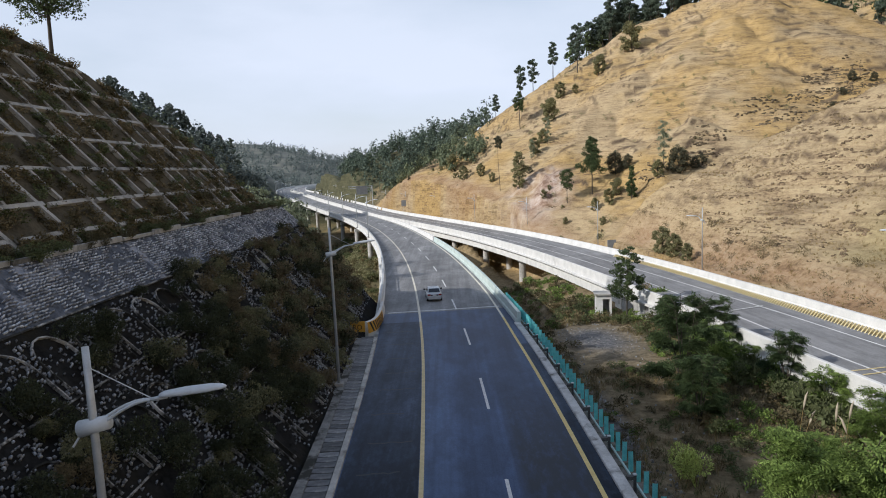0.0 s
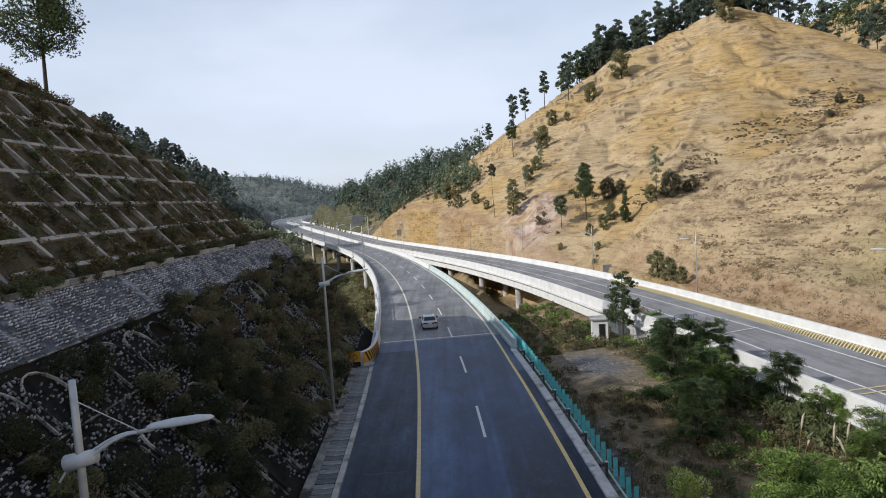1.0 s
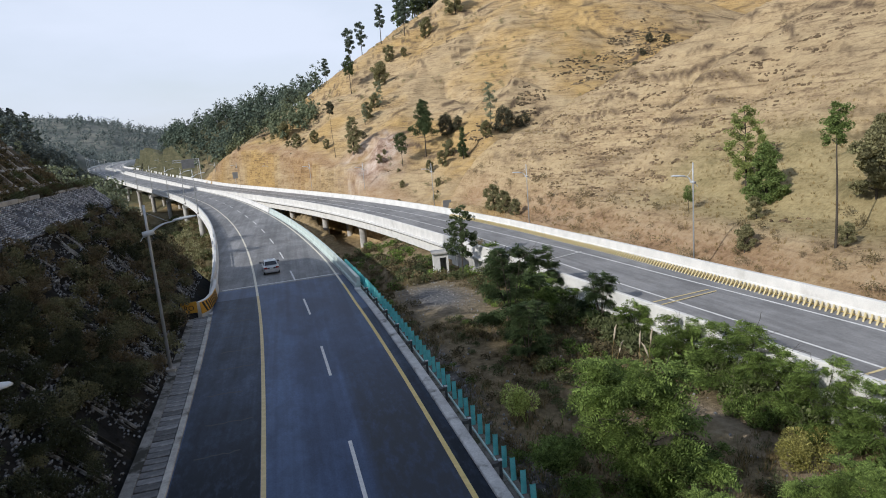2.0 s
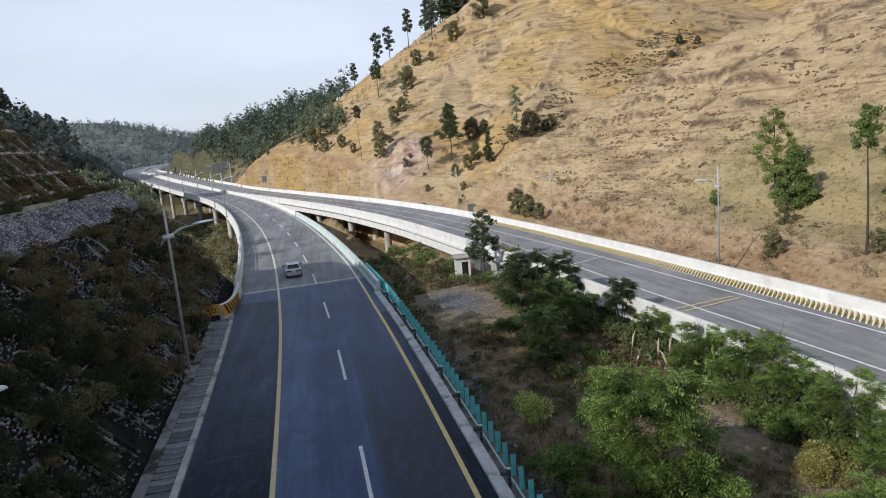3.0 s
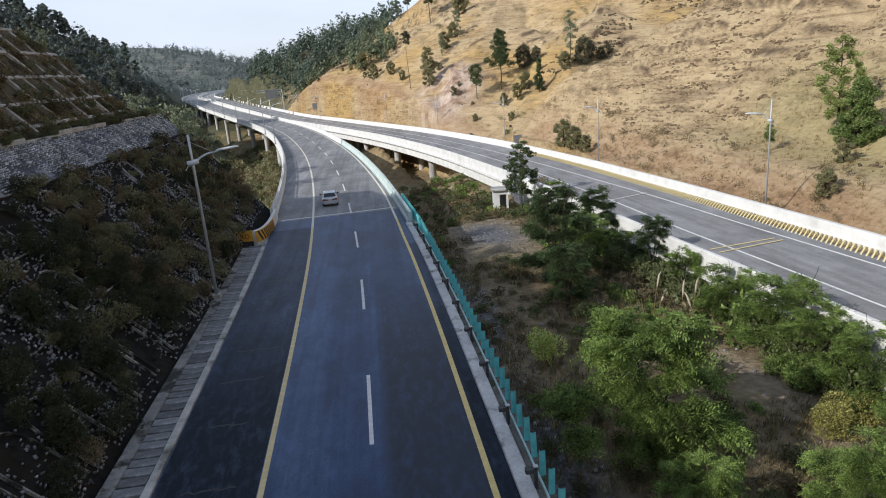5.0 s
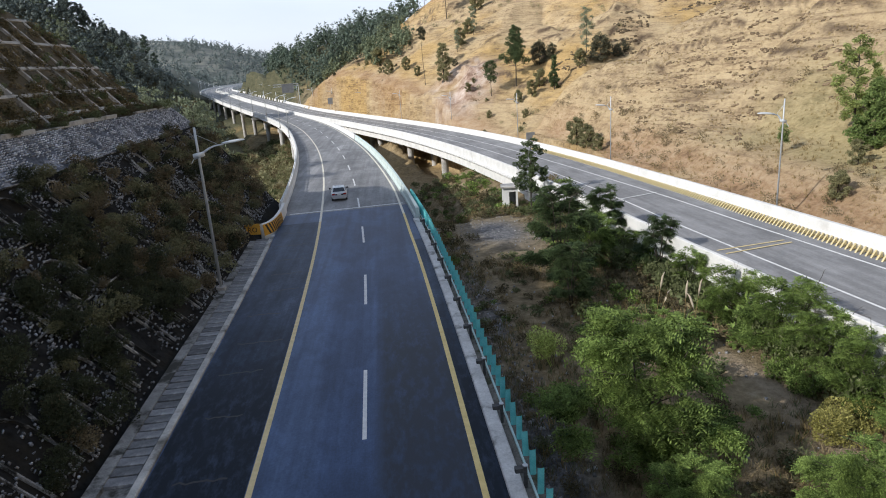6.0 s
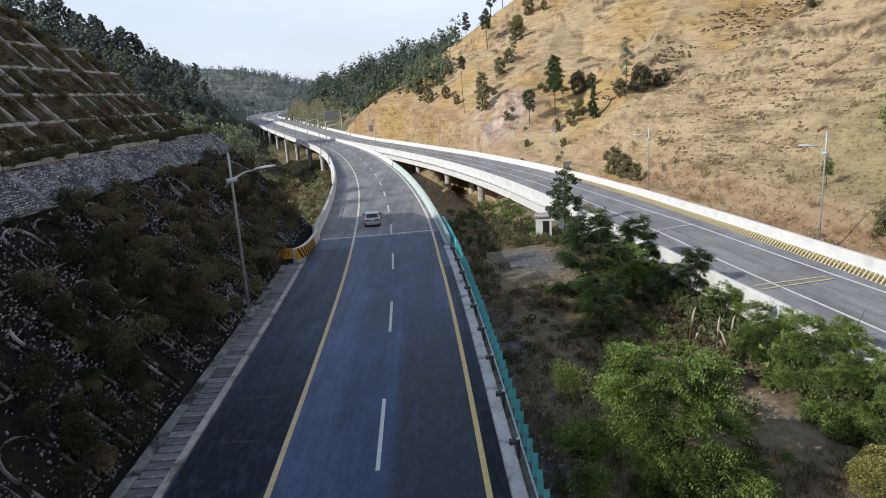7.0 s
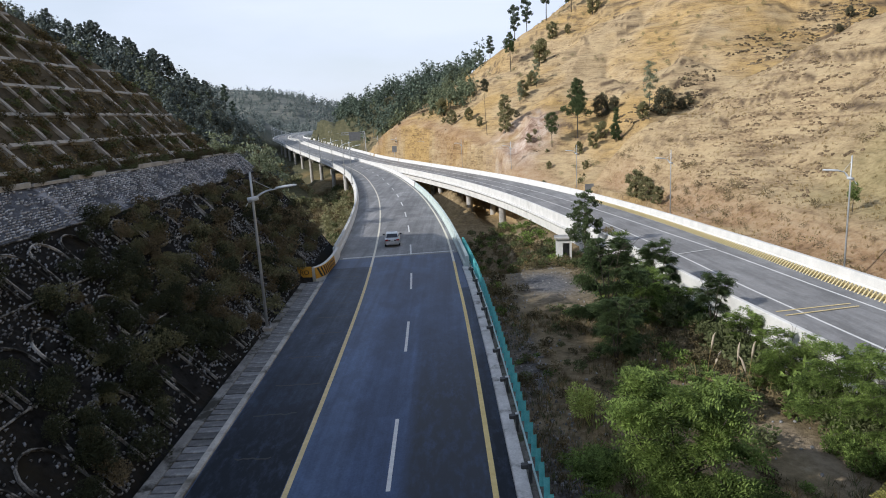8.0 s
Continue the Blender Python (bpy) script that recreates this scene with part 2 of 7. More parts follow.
# ---- mesh helpers ----
class Shape:
    """Collects vertices and faces for one mesh."""

    def __init__(self):
        self.v, self.f = [], []

    def add(self, verts, faces):
        n = len(self.v)
        self.v.extend([tuple(map(float, p)) for p in verts])
        self.f.extend([tuple(i + n for i in f) for f in faces])
        return self

    def box(self, centre, size, m=None, chamfer=0.0):
        cx, cy, cz = centre
        hx, hy, hz = size[0] / 2, size[1] / 2, size[2] / 2
        c = min(chamfer, hx * 0.9, hy * 0.9)
        if c > 0:
            ring = [(-hx + c, -hy), (hx - c, -hy), (hx, -hy + c), (hx, hy - c), (hx - c, hy), (-hx + c, hy), (-hx, hy - c), (-hx, -hy + c)]
        else:
            ring = [(-hx, -hy), (hx, -hy), (hx, hy), (-hx, hy)]
        n = len(ring)
        verts = [Vector((cx + a, cy + b, cz - hz)) for a, b in ring] + [Vector((cx + a, cy + b, cz + hz)) for a, b in ring]
        if m is not None:
            verts = [m @ v for v in verts]
        faces = [tuple(range(n))[::-1], tuple(range(n, 2 * n))] + [(i, (i + 1) % n, n + (i + 1) % n, n + i) for i in range(n)]
        return self.add(verts, faces)

    def tube(self, points, radii, sides=8, caps=True):
        """A round bar along points."""
        pts = [Vector(p) for p in points]
        if not hasattr(radii, "__len__"):
            radii = [radii] * len(pts)
        verts, faces = [], []
        for i, p in enumerate(pts):
            d = (pts[min(i + 1, len(pts) - 1)] - pts[max(i - 1, 0)]).normalized()
            a = d.cross(Vector((0, 0, 1)) if abs(d.z) < 0.9 else Vector((1, 0, 0))).normalized()
            b = d.cross(a)
            verts += [p + (a * math.cos(k * math.tau / sides) + b * math.sin(k * math.tau / sides)) * radii[i] for k in range(sides)]
        for i in range(len(pts) - 1):
            for k in range(sides):
                faces.append((i * sides + k, i * sides + (k + 1) % sides, (i + 1) * sides + (k + 1) % sides, (i + 1) * sides + k))
        if caps:
            faces += [tuple(range(sides)), tuple(range((len(pts) - 1) * sides, len(pts) * sides))[::-1]]
        return self.add(verts, faces)

    def sweep(self, line, side, z, profile, closed=True, caps=True):
        """A profile of (offset, height) carried along a plan line."""
        n, k = len(line), len(profile)
        verts = [(line[i][0] + side[i][0] * o, line[i][1] + side[i][1] * o, z[i] + h) for i in range(n) for o, h in profile]
        faces = []
        for i in range(n - 1):
            for j in range(k if closed else k - 1):
                a, b = i * k + j, i * k + (j + 1) % k
                faces.append((a, b, b + k, a + k))
        if closed and caps:
            faces += [tuple(range(k)), tuple(range((n - 1) * k, n * k))[::-1]]
        return self.add(verts, faces)

    def mesh(self, name, smooth=False):
        me = bpy.data.meshes.new(name)
        me.from_pydata(self.v, [], self.f)
        bm = bmesh.new()
        bm.from_mesh(me)
        bmesh.ops.recalc_face_normals(bm, faces=bm.faces)
        bm.to_mesh(me)
        bm.free()
        if smooth:
            me.shade_smooth()
        return me


def raw_mesh(name, verts, faces, smooth=False):
    """A mesh from arrays of vertices and equal-sided faces."""
    verts, faces = np.asarray(verts, np.float32), np.asarray(faces, np.int32)
    me = bpy.data.meshes.new(name)
    me.vertices.add(len(verts))
    me.vertices.foreach_set("co", verts.ravel())
    n, k = faces.shape
    me.loops.add(n * k)
    me.loops.foreach_set("vertex_index", faces.ravel())
    me.polygons.add(n)
    me.polygons.foreach_set("loop_start", np.arange(0, n * k, k, dtype=np.int32))
    me.update(calc_edges=True)
    me.validate()
    if smooth:
        me.shade_smooth()
    return me


def part(name, shape, material, parent=None, label="", smooth=False):
    me = shape.mesh(name, smooth) if isinstance(shape, Shape) else shape
    if not me.materials:
        me.materials.append(material)
    ob = new(name, me)
    if parent is not None:
        ob.parent = parent
    if label:
        ob["label"] = label
    return ob


def thing(name, label, category, group="", kind="", at=None):
    ob = tagged(new(name), label, category, group, kind)
    if at is not None:
        ob.matrix_basis = at
    return ob


# ---- materials ----
def surface(name, dark, light, scale=2.0, fine=30.0, rough=0.8, bump=0.3, metal=0.0, third=None, third_scale=0.3, third_cut=(0.5, 0.65), stretch=(1, 1, 1), bump_dist=0.02, per=None, spec=0.35, streak=0.0):
    """A worn surface: two colours mixed by large and fine noise, a third in patches, and fine relief."""
    m = bpy.data.materials.new(name)
    m.use_nodes = True
    nt = m.node_tree
    nd, ln = nt.nodes, nt.links
    bsdf = nd["Principled BSDF"]
    bsdf.inputs["Roughness"].default_value = rough
    bsdf.inputs["Metallic"].default_value = metal
    bsdf.inputs["Specular IOR Level"].default_value = spec
    co = nd.new("ShaderNodeTexCoord")
    mp = nd.new("ShaderNodeMapping")
    mp.inputs["Scale"].default_value = stretch
    ln.new(co.outputs["Object"], mp.inputs["Vector"])

    def noise_node(s, detail=6.0):
        t = nd.new("ShaderNodeTexNoise")
        t.inputs["Scale"].default_value = s
        t.inputs["Detail"].default_value = detail
        t.inputs["Roughness"].default_value = 0.62
        ln.new(mp.outputs["Vector"], t.inputs["Vector"])
        return t

    a, b = noise_node(scale), noise_node(fine)
    add = nd.new("ShaderNodeMath")
    add.operation = "MULTIPLY_ADD"
    add.inputs[1].default_value = 0.6
    ln.new(a.outputs["Fac"], add.inputs[0])
    half = nd.new("ShaderNodeMath")
    half.operation = "MULTIPLY"
    half.inputs[1].default_value = 0.4
    ln.new(b.outputs["Fac"], half.inputs[0])
    ln.new(half.outputs[0], add.inputs[2])
    ramp = nd.new("ShaderNodeValToRGB")
    ramp.color_ramp.elements[0].position, ramp.color_ramp.elements[1].position = 0.36, 0.64
    ramp.color_ramp.elements[0].color, ramp.color_ramp.elements[1].color = (*dark, 1), (*light, 1)
    ln.new(add.outputs[0], ramp.inputs["Fac"])
    colour = ramp.outputs["Color"]
    if third:
        c = noise_node(third_scale, 8.0)
        r3 = nd.new("ShaderNodeMapRange")
        r3.inputs["From Min"].default_value, r3.inputs["From Max"].default_value = third_cut
        ln.new(c.outputs["Fac"], r3.inputs["Value"])
        mix = nd.new("ShaderNodeMix")
        mix.data_type = "RGBA"
        mix.inputs[7].default_value = (*third, 1)
        ln.new(r3.outputs["Result"], mix.inputs[0])
        ln.new(colour, mix.inputs[6])
        colour = mix.outputs[2]
    if per:
        src = nd.new("ShaderNodeNewGeometry").outputs["Random Per Island"] if per == "island" else nd.new("ShaderNodeObjectInfo").outputs["Random"]
        rr = nd.new("ShaderNodeMapRange")
        rr.inputs["To Min"].default_value, rr.inputs["To Max"].default_value = 0.55, 1.35
        ln.new(src, rr.inputs["Value"])
        hsv = nd.new("ShaderNodeHueSaturation")
        ln.new(rr.outputs["Result"], hsv.inputs["Value"])
        ln.new(colour, hsv.inputs["Color"])
        colour = hsv.outputs["Color"]
    if streak:
        # tyre-worn streaks along the road, and darker blotches
        for sc, st, lo, hi in ((1.7, (1, 0.012, 1), 1 - streak, 1 + streak), (0.16, (1, 0.6, 1), 1 - 1.3 * streak, 1 + 0.9 * streak), (9.0, (1, 1, 1), 1 - 0.8 * streak, 1 + 0.6 * streak), (0.55, (1.0, 0.45, 1), 1 - 0.9 * streak, 1 + 0.35 * streak), (3.1, (1, 0.5, 1), 1 - 0.35 * streak, 1 + 0.3 * streak)):
            mp2 = nd.new("ShaderNodeMapping")
            mp2.inputs["Scale"].default_value = st
            ln.new(co.outputs["Object"], mp2.inputs["Vector"])
            tx = nd.new("ShaderNodeTexNoise")
            tx.inputs["Scale"].default_value, tx.inputs["Detail"].default_value = sc, 9.0
            tx.inputs["Roughness"].default_value = 0.66
            ln.new(mp2.outputs["Vector"], tx.inputs["Vector"])
            mr = nd.new("ShaderNodeMapRange")
            mr.inputs["From Min"].default_value, mr.inputs["From Max"].default_value = (0.46, 0.54) if sc in (0.55, 3.1) else (0.38, 0.62)
            mr.inputs["To Min"].default_value, mr.inputs["To Max"].default_value = lo, hi
            ln.new(tx.outputs["Fac"], mr.inputs["Value"])
            hs = nd.new("ShaderNodeHueSaturation")
            ln.new(mr.outputs["Result"], hs.inputs["Value"])
            ln.new(colour, hs.inputs["Color"])
            colour = hs.outputs["Color"]
    ln.new(colour, bsdf.inputs["Base Color"])
    if bump:
        bp = nd.new("ShaderNodeBump")
        bp.inputs["Strength"].default_value, bp.inputs["Distance"].default_value = bump, bump_dist
        ln.new(add.outputs[0], bp.inputs["Height"])
        ln.new(bp.outputs["Normal"], bsdf.inputs["Normal"])
    return m


def leaf_material(name, dark, light, thin=0.35):
    m = surface(name, dark, light, 0.8, 9.0, 0.7, 0.0, per="island", spec=0.12)
    nd, ln = m.node_tree.nodes, m.node_tree.links
    tr = nd.new("ShaderNodeBsdfTranslucent")
    mixs = nd.new("ShaderNodeMixShader")
    mixs.inputs["Fac"].default_value = thin
    bsdf = nd["Principled BSDF"]
    ln.new(bsdf.inputs["Base Color"].links[0].from_socket, tr.inputs["Color"])
    ln.new(bsdf.outputs["BSDF"], mixs.inputs[1])
    ln.new(tr.outputs["BSDF"], mixs.inputs[2])
    ln.new(mixs.outputs[0], nd["Material Output"].inputs["Surface"])
    return m


# blue cast of skylight in shade is put into this asphalt colour
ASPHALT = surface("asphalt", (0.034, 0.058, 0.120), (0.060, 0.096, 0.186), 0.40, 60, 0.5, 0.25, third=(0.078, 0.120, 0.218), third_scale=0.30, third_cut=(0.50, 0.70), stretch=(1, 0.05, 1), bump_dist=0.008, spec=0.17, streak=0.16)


def wear_lane(m, x0, y1, dark):
    """A ragged dark worn area of the lane beyond x0 and before y1."""
    nd, ln = m.node_tree.nodes, m.node_tree.links
    bsdf = nd["Principled BSDF"]
    was = bsdf.inputs["Base Color"].links[0].from_socket
    co = nd.new("ShaderNodeTexCoord")
    sep = nd.new("ShaderNodeSeparateXYZ")
    ln.new(co.outputs["Object"], sep.inputs["Vector"])

    def ranged(src, a, b, lo=0.0, hi=1.0):
        r = nd.new("ShaderNodeMapRange")
        r.inputs["From Min"].default_value, r.inputs["From Max"].default_value = a, b
        r.inputs["To Min"].default_value, r.inputs["To Max"].default_value = lo, hi
        ln.new(src, r.inputs["Value"])
        return r.outputs["Result"]

    def noise_of(scale, stretch):
        mp = nd.new("ShaderNodeMapping")
        mp.inputs["Scale"].default_value = stretch
        ln.new(co.outputs["Object"], mp.inputs["Vector"])
        t = nd.new("ShaderNodeTexNoise")
        t.inputs["Scale"].default_value, t.inputs["Detail"].default_value, t.inputs["Roughness"].default_value = scale, 9.0, 0.7
        ln.new(mp.outputs["Vector"], t.inputs["Vector"])
        return t.outputs["Fac"]

    def times(a, b, op="MULTIPLY"):
        x = nd.new("ShaderNodeMath")
        x.operation = op
        ln.new(a, x.inputs[0])
        ln.new(b, x.inputs[1])
        return x.outputs[0]

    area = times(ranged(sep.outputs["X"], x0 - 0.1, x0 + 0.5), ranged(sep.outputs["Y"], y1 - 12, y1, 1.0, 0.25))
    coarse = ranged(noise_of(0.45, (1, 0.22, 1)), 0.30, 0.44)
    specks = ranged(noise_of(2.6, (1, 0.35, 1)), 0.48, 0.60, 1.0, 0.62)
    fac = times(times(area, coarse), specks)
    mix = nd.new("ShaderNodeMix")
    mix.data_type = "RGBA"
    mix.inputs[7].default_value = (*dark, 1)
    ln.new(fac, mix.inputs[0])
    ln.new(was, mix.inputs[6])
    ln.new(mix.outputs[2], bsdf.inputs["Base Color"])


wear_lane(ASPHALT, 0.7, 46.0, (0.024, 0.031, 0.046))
# the shoulder's colour carries the same skylight blue
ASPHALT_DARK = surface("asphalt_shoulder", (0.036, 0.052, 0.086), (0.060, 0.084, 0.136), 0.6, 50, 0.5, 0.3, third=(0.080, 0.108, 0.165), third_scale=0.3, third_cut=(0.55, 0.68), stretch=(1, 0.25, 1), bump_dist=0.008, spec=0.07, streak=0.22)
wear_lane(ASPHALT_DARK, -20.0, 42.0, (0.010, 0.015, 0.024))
BAND_FACE = surface("stone_band_face", (0.040, 0.045, 0.056), (0.17, 0.185, 0.22), 1.1, 6, 0.9, 1.0, third=(0.34, 0.355, 0.40), third_scale=0.55, third_cut=(0.55, 0.66), bump_dist=0.12, spec=0.1)
ASPHALT_DECK = surface("asphalt_deck", (0.165, 0.166, 0.172), (0.245, 0.244, 0.248), 0.5, 40, 0.7, 0.3, third=(0.275, 0.272, 0.27), third_scale=0.16, third_cut=(0.52, 0.70), stretch=(1, 0.10, 1), bump_dist=0.01, streak=0.16)
ASPHALT_R = surface("asphalt_pale", (0.20, 0.199, 0.204), (0.27, 0.268, 0.272), 0.35, 60, 0.8, 0.3, stretch=(1, 0.3, 1), bump_dist=0.01, streak=0.12)
PAINT_W = surface("road_paint_white", (0.50, 0.50, 0.50), (0.76, 0.76, 0.75), 3, 40, 0.6, 0.1)
PAINT_CREAM = surface("road_paint_faded", (0.50, 0.40, 0.20), (0.70, 0.57, 0.31), 3, 40, 0.6, 0.1)
PAINT_Y = surface("road_paint_yellow", (0.58, 0.43, 0.16), (0.76, 0.60, 0.26), 3, 40, 0.6, 0.1)
WHITEWASH = surface("whitewashed_concrete", (0.54, 0.54, 0.53), (0.73, 0.72, 0.70), 0.6, 14, 0.8, 0.25, third=(0.45, 0.44, 0.42), third_scale=0.35, third_cut=(0.60, 0.78))
# mottled, and greyed below whitewash: shade on the wall put into its colour
WALL_GREY = surface("stained_wall", (0.26, 0.26, 0.255), (0.50, 0.49, 0.475), 0.7, 12, 0.9, 0.4, third=(0.12, 0.115, 0.10), third_scale=0.5, third_cut=(0.54, 0.70))
CONCRETE = surface("concrete", (0.24, 0.23, 0.22), (0.40, 0.39, 0.37), 0.5, 18, 0.85, 0.35, third=(0.14, 0.135, 0.13), third_scale=0.4, third_cut=(0.55, 0.72))
BEAM = surface("weathered_beam_concrete", (0.27, 0.263, 0.25), (0.53, 0.515, 0.485), 0.7, 12, 0.9, 0.4, third=(0.08, 0.075, 0.06), third_scale=0.5, third_cut=(0.52, 0.68))
STONE = surface("slope_stone", (0.03, 0.032, 0.038), (0.50, 0.515, 0.54), 1.5, 14, 0.9, 0.6, per="object", bump_dist=0.05)
STONE_JOIN = surface("slope_stone_joined", (0.022, 0.024, 0.029), (0.47, 0.485, 0.52), 1.5, 14, 0.9, 0.6, per="island", bump_dist=0.05)
BAND_STONE = surface("pale_band_stone", (0.13, 0.14, 0.165), (0.74, 0.77, 0.84), 1.5, 14, 0.9, 0.6, per="island", bump_dist=0.05)
SLOPE_SOIL = surface("slope_soil", (0.046, 0.041, 0.031), (0.14, 0.12, 0.085), 0.5, 6, 0.95, 0.8, bump_dist=0.15, spec=0.05)
# near black: the shade on this slope is put into the stone colour
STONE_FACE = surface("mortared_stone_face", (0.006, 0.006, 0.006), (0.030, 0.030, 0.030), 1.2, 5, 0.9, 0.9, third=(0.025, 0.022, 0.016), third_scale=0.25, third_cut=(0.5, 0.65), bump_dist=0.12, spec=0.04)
GALV = surface("galvanised_steel", (0.42, 0.44, 0.46), (0.58, 0.60, 0.62), 3, 40, 0.5, 0.05, metal=0.5)
LAMP_WHITE = surface("lamp_shell_white", (0.52, 0.55, 0.58), (0.62, 0.65, 0.68), 4, 30, 0.4, 0.0)
TEAL = surface("teal_paint", (0.07, 0.40, 0.43), (0.19, 0.58, 0.60), 2.5, 25, 0.5, 0.05, spec=0.4)
DARK_METAL = surface("dark_steel", (0.04, 0.042, 0.045), (0.10, 0.10, 0.10), 4, 30, 0.6, 0.05, metal=0.3)
YELLOW_PAINT = surface("yellow_paint", (0.54, 0.44, 0.22), (0.72, 0.62, 0.38), 2, 20, 0.7, 0.1)
ORANGE_PAINT = surface("sign_yellow", (0.50, 0.25, 0.03), (0.66, 0.36, 0.05), 2, 20, 0.7, 0.1)
BLACK_PAINT = surface("black_paint", (0.012, 0.012, 0.012), (0.03, 0.03, 0.03), 2, 20, 0.7, 0.1)


# ---- ground ----
def ground_material():
    m = bpy.data.materials.new("hill_ground")
    m.use_nodes = True
    nt = m.node_tree
    nd, ln = nt.nodes, nt.links
    bsdf = nd["Principled BSDF"]
    bsdf.inputs["Roughness"].default_value = 0.95
    bsdf.inputs["Specular IOR Level"].default_value = 0.15
    co = nd.new("ShaderNodeTexCoord")

    def noise_of(scale, detail=8.0, stretch=None, rough=0.6):
        t = nd.new("ShaderNodeTexNoise")
        t.inputs["Scale"].default_value = scale
        t.inputs["Detail"].default_value = detail
        t.inputs["Roughness"].default_value = rough
        src = co.outputs["Object"]
        if stretch:
            mp = nd.new("ShaderNodeMapping")
            mp.inputs["Scale"].default_value = stretch
            ln.new(src, mp.inputs["Vector"])
            src = mp.outputs["Vector"]
        ln.new(src, t.inputs["Vector"])
        return t.outputs["Fac"]

    def ramp(fac, stops):
        r = nd.new("ShaderNodeValToRGB")
        while len(r.color_ramp.elements) < len(stops):
            r.color_ramp.elements.new(0.5)
        for e, (p, c) in zip(r.color_ramp.elements, stops):
            e.position, e.color = p, (*c, 1)
        ln.new(fac, r.inputs["Fac"])
        return r.outputs["Color"]

    def mixed(fac, a, b):
        x = nd.new("ShaderNodeMix")
        x.data_type = "RGBA"
        ln.new(fac, x.inputs[0])
        ln.new(a, x.inputs[6])
        ln.new(b, x.inputs[7])
        return x.outputs[2]

    def attr(name):
        a = nd.new("ShaderNodeAttribute")
        a.attribute_name = name
        return a.outputs["Fac"]

    def math_node(op, a, b):
        x = nd.new("ShaderNodeMath")
        x.operation = op
        for i, v in enumerate((a, b)):
            if isinstance(v, float):
                x.inputs[i].default_value = v
            else:
                ln.new(v, x.inputs[i])
        return x.outputs[0]

    terr = noise_of(0.16, 9.0, (1, 1, 4.0), 0.70)
    fine = noise_of(2.2, 8.0, None, 0.7)
    big = noise_of(0.035, 5.0)
    both = math_node("ADD", math_node("MULTIPLY", terr, 0.6), math_node("MULTIPLY", fine, 0.4))
    gold = ramp(both, [(0.32, (0.10, 0.070, 0.035)), (0.42, (0.32, 0.212, 0.090)), (0.52, (0.47, 0.322, 0.140)), (0.72, (0.545, 0.392, 0.188))])
    tan = ramp(both, [(0.32, (0.10, 0.070, 0.043)), (0.42, (0.33, 0.242, 0.142)), (0.53, (0.475, 0.362, 0.215)), (0.72, (0.55, 0.435, 0.27))])
    dry = mixed(ramp(big, [(0.42, (0, 0, 0)), (0.58, (1, 1, 1))]), gold, tan)
    dry = mixed(attr("tan"), dry, tan)
    rock = ramp(both, [(0.34, (0.13, 0.072, 0.04)), (0.48, (0.32, 0.20, 0.115)), (0.64, (0.44, 0.33, 0.23))])
    lawn = ramp(fine, [(0.3, (0.24, 0.21, 0.085)), (0.65, (0.38, 0.34, 0.15))])
    scrub = ramp(math_node("ADD", math_node("MULTIPLY", noise_of(0.6), 0.5), math_node("MULTIPLY", fine, 0.5)), [(0.33, (0.075, 0.066, 0.040)), (0.45, (0.19, 0.148, 0.088)), (0.57, (0.30, 0.235, 0.145)), (0.72, (0.46, 0.40, 0.30))])
    dirt = ramp(fine, [(0.35, (0.075, 0.076, 0.082)), (0.5, (0.145, 0.145, 0.152)), (0.7, (0.27, 0.265, 0.26))])
    wood = ramp(both, [(0.35, (0.045, 0.048, 0.028)), (0.52, (0.10, 0.098, 0.058)), (0.72, (0.22, 0.185, 0.11))])
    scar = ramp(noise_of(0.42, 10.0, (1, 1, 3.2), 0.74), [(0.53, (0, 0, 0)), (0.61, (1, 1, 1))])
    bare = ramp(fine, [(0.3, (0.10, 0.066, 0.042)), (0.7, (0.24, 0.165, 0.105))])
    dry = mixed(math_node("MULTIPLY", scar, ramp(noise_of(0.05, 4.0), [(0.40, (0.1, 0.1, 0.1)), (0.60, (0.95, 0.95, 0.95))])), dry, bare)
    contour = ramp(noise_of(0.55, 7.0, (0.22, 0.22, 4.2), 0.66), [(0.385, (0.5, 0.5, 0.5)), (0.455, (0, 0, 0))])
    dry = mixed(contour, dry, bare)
    colour = dry
    stone = ramp(noise_of(0.35, 9.0, (1, 1, 0.45), 0.7), [(0.36, (0.20, 0.12, 0.085)), (0.47, (0.40, 0.29, 0.225)), (0.56, (0.53, 0.43, 0.365)), (0.70, (0.64, 0.57, 0.51))])
    trodden = ramp(fine, [(0.3, (0.20, 0.155, 0.105)), (0.7, (0.42, 0.34, 0.25))])
    # pale fields far off, greyed and blued: distance haze put into the colour
    hazed_field = ramp(noise_of(0.02, 8.0, (1, 1, 5.0), 0.65), [(0.36, (0.115, 0.13, 0.125)), (0.50, (0.19, 0.205, 0.19)), (0.60, (0.27, 0.27, 0.24)), (0.72, (0.36, 0.34, 0.29))])
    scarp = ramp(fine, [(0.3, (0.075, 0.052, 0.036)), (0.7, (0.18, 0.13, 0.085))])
    for name, c in (("scarp", scarp), ("lawn", lawn), ("rock", rock), ("stone", stone), ("scrub", scrub), ("dirt", dirt), ("path", trodden), ("wood", wood), ("far", hazed_field)):
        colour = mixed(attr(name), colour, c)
    ln.new(colour, bsdf.inputs["Base Color"])
    bp = nd.new("ShaderNodeBump")
    bp.inputs["Strength"].default_value, bp.inputs["Distance"].default_value = 0.9, 0.9
    ln.new(both, bp.inputs["Height"])
    ln.new(bp.outputs["Normal"], bsdf.inputs["Normal"])
    return m


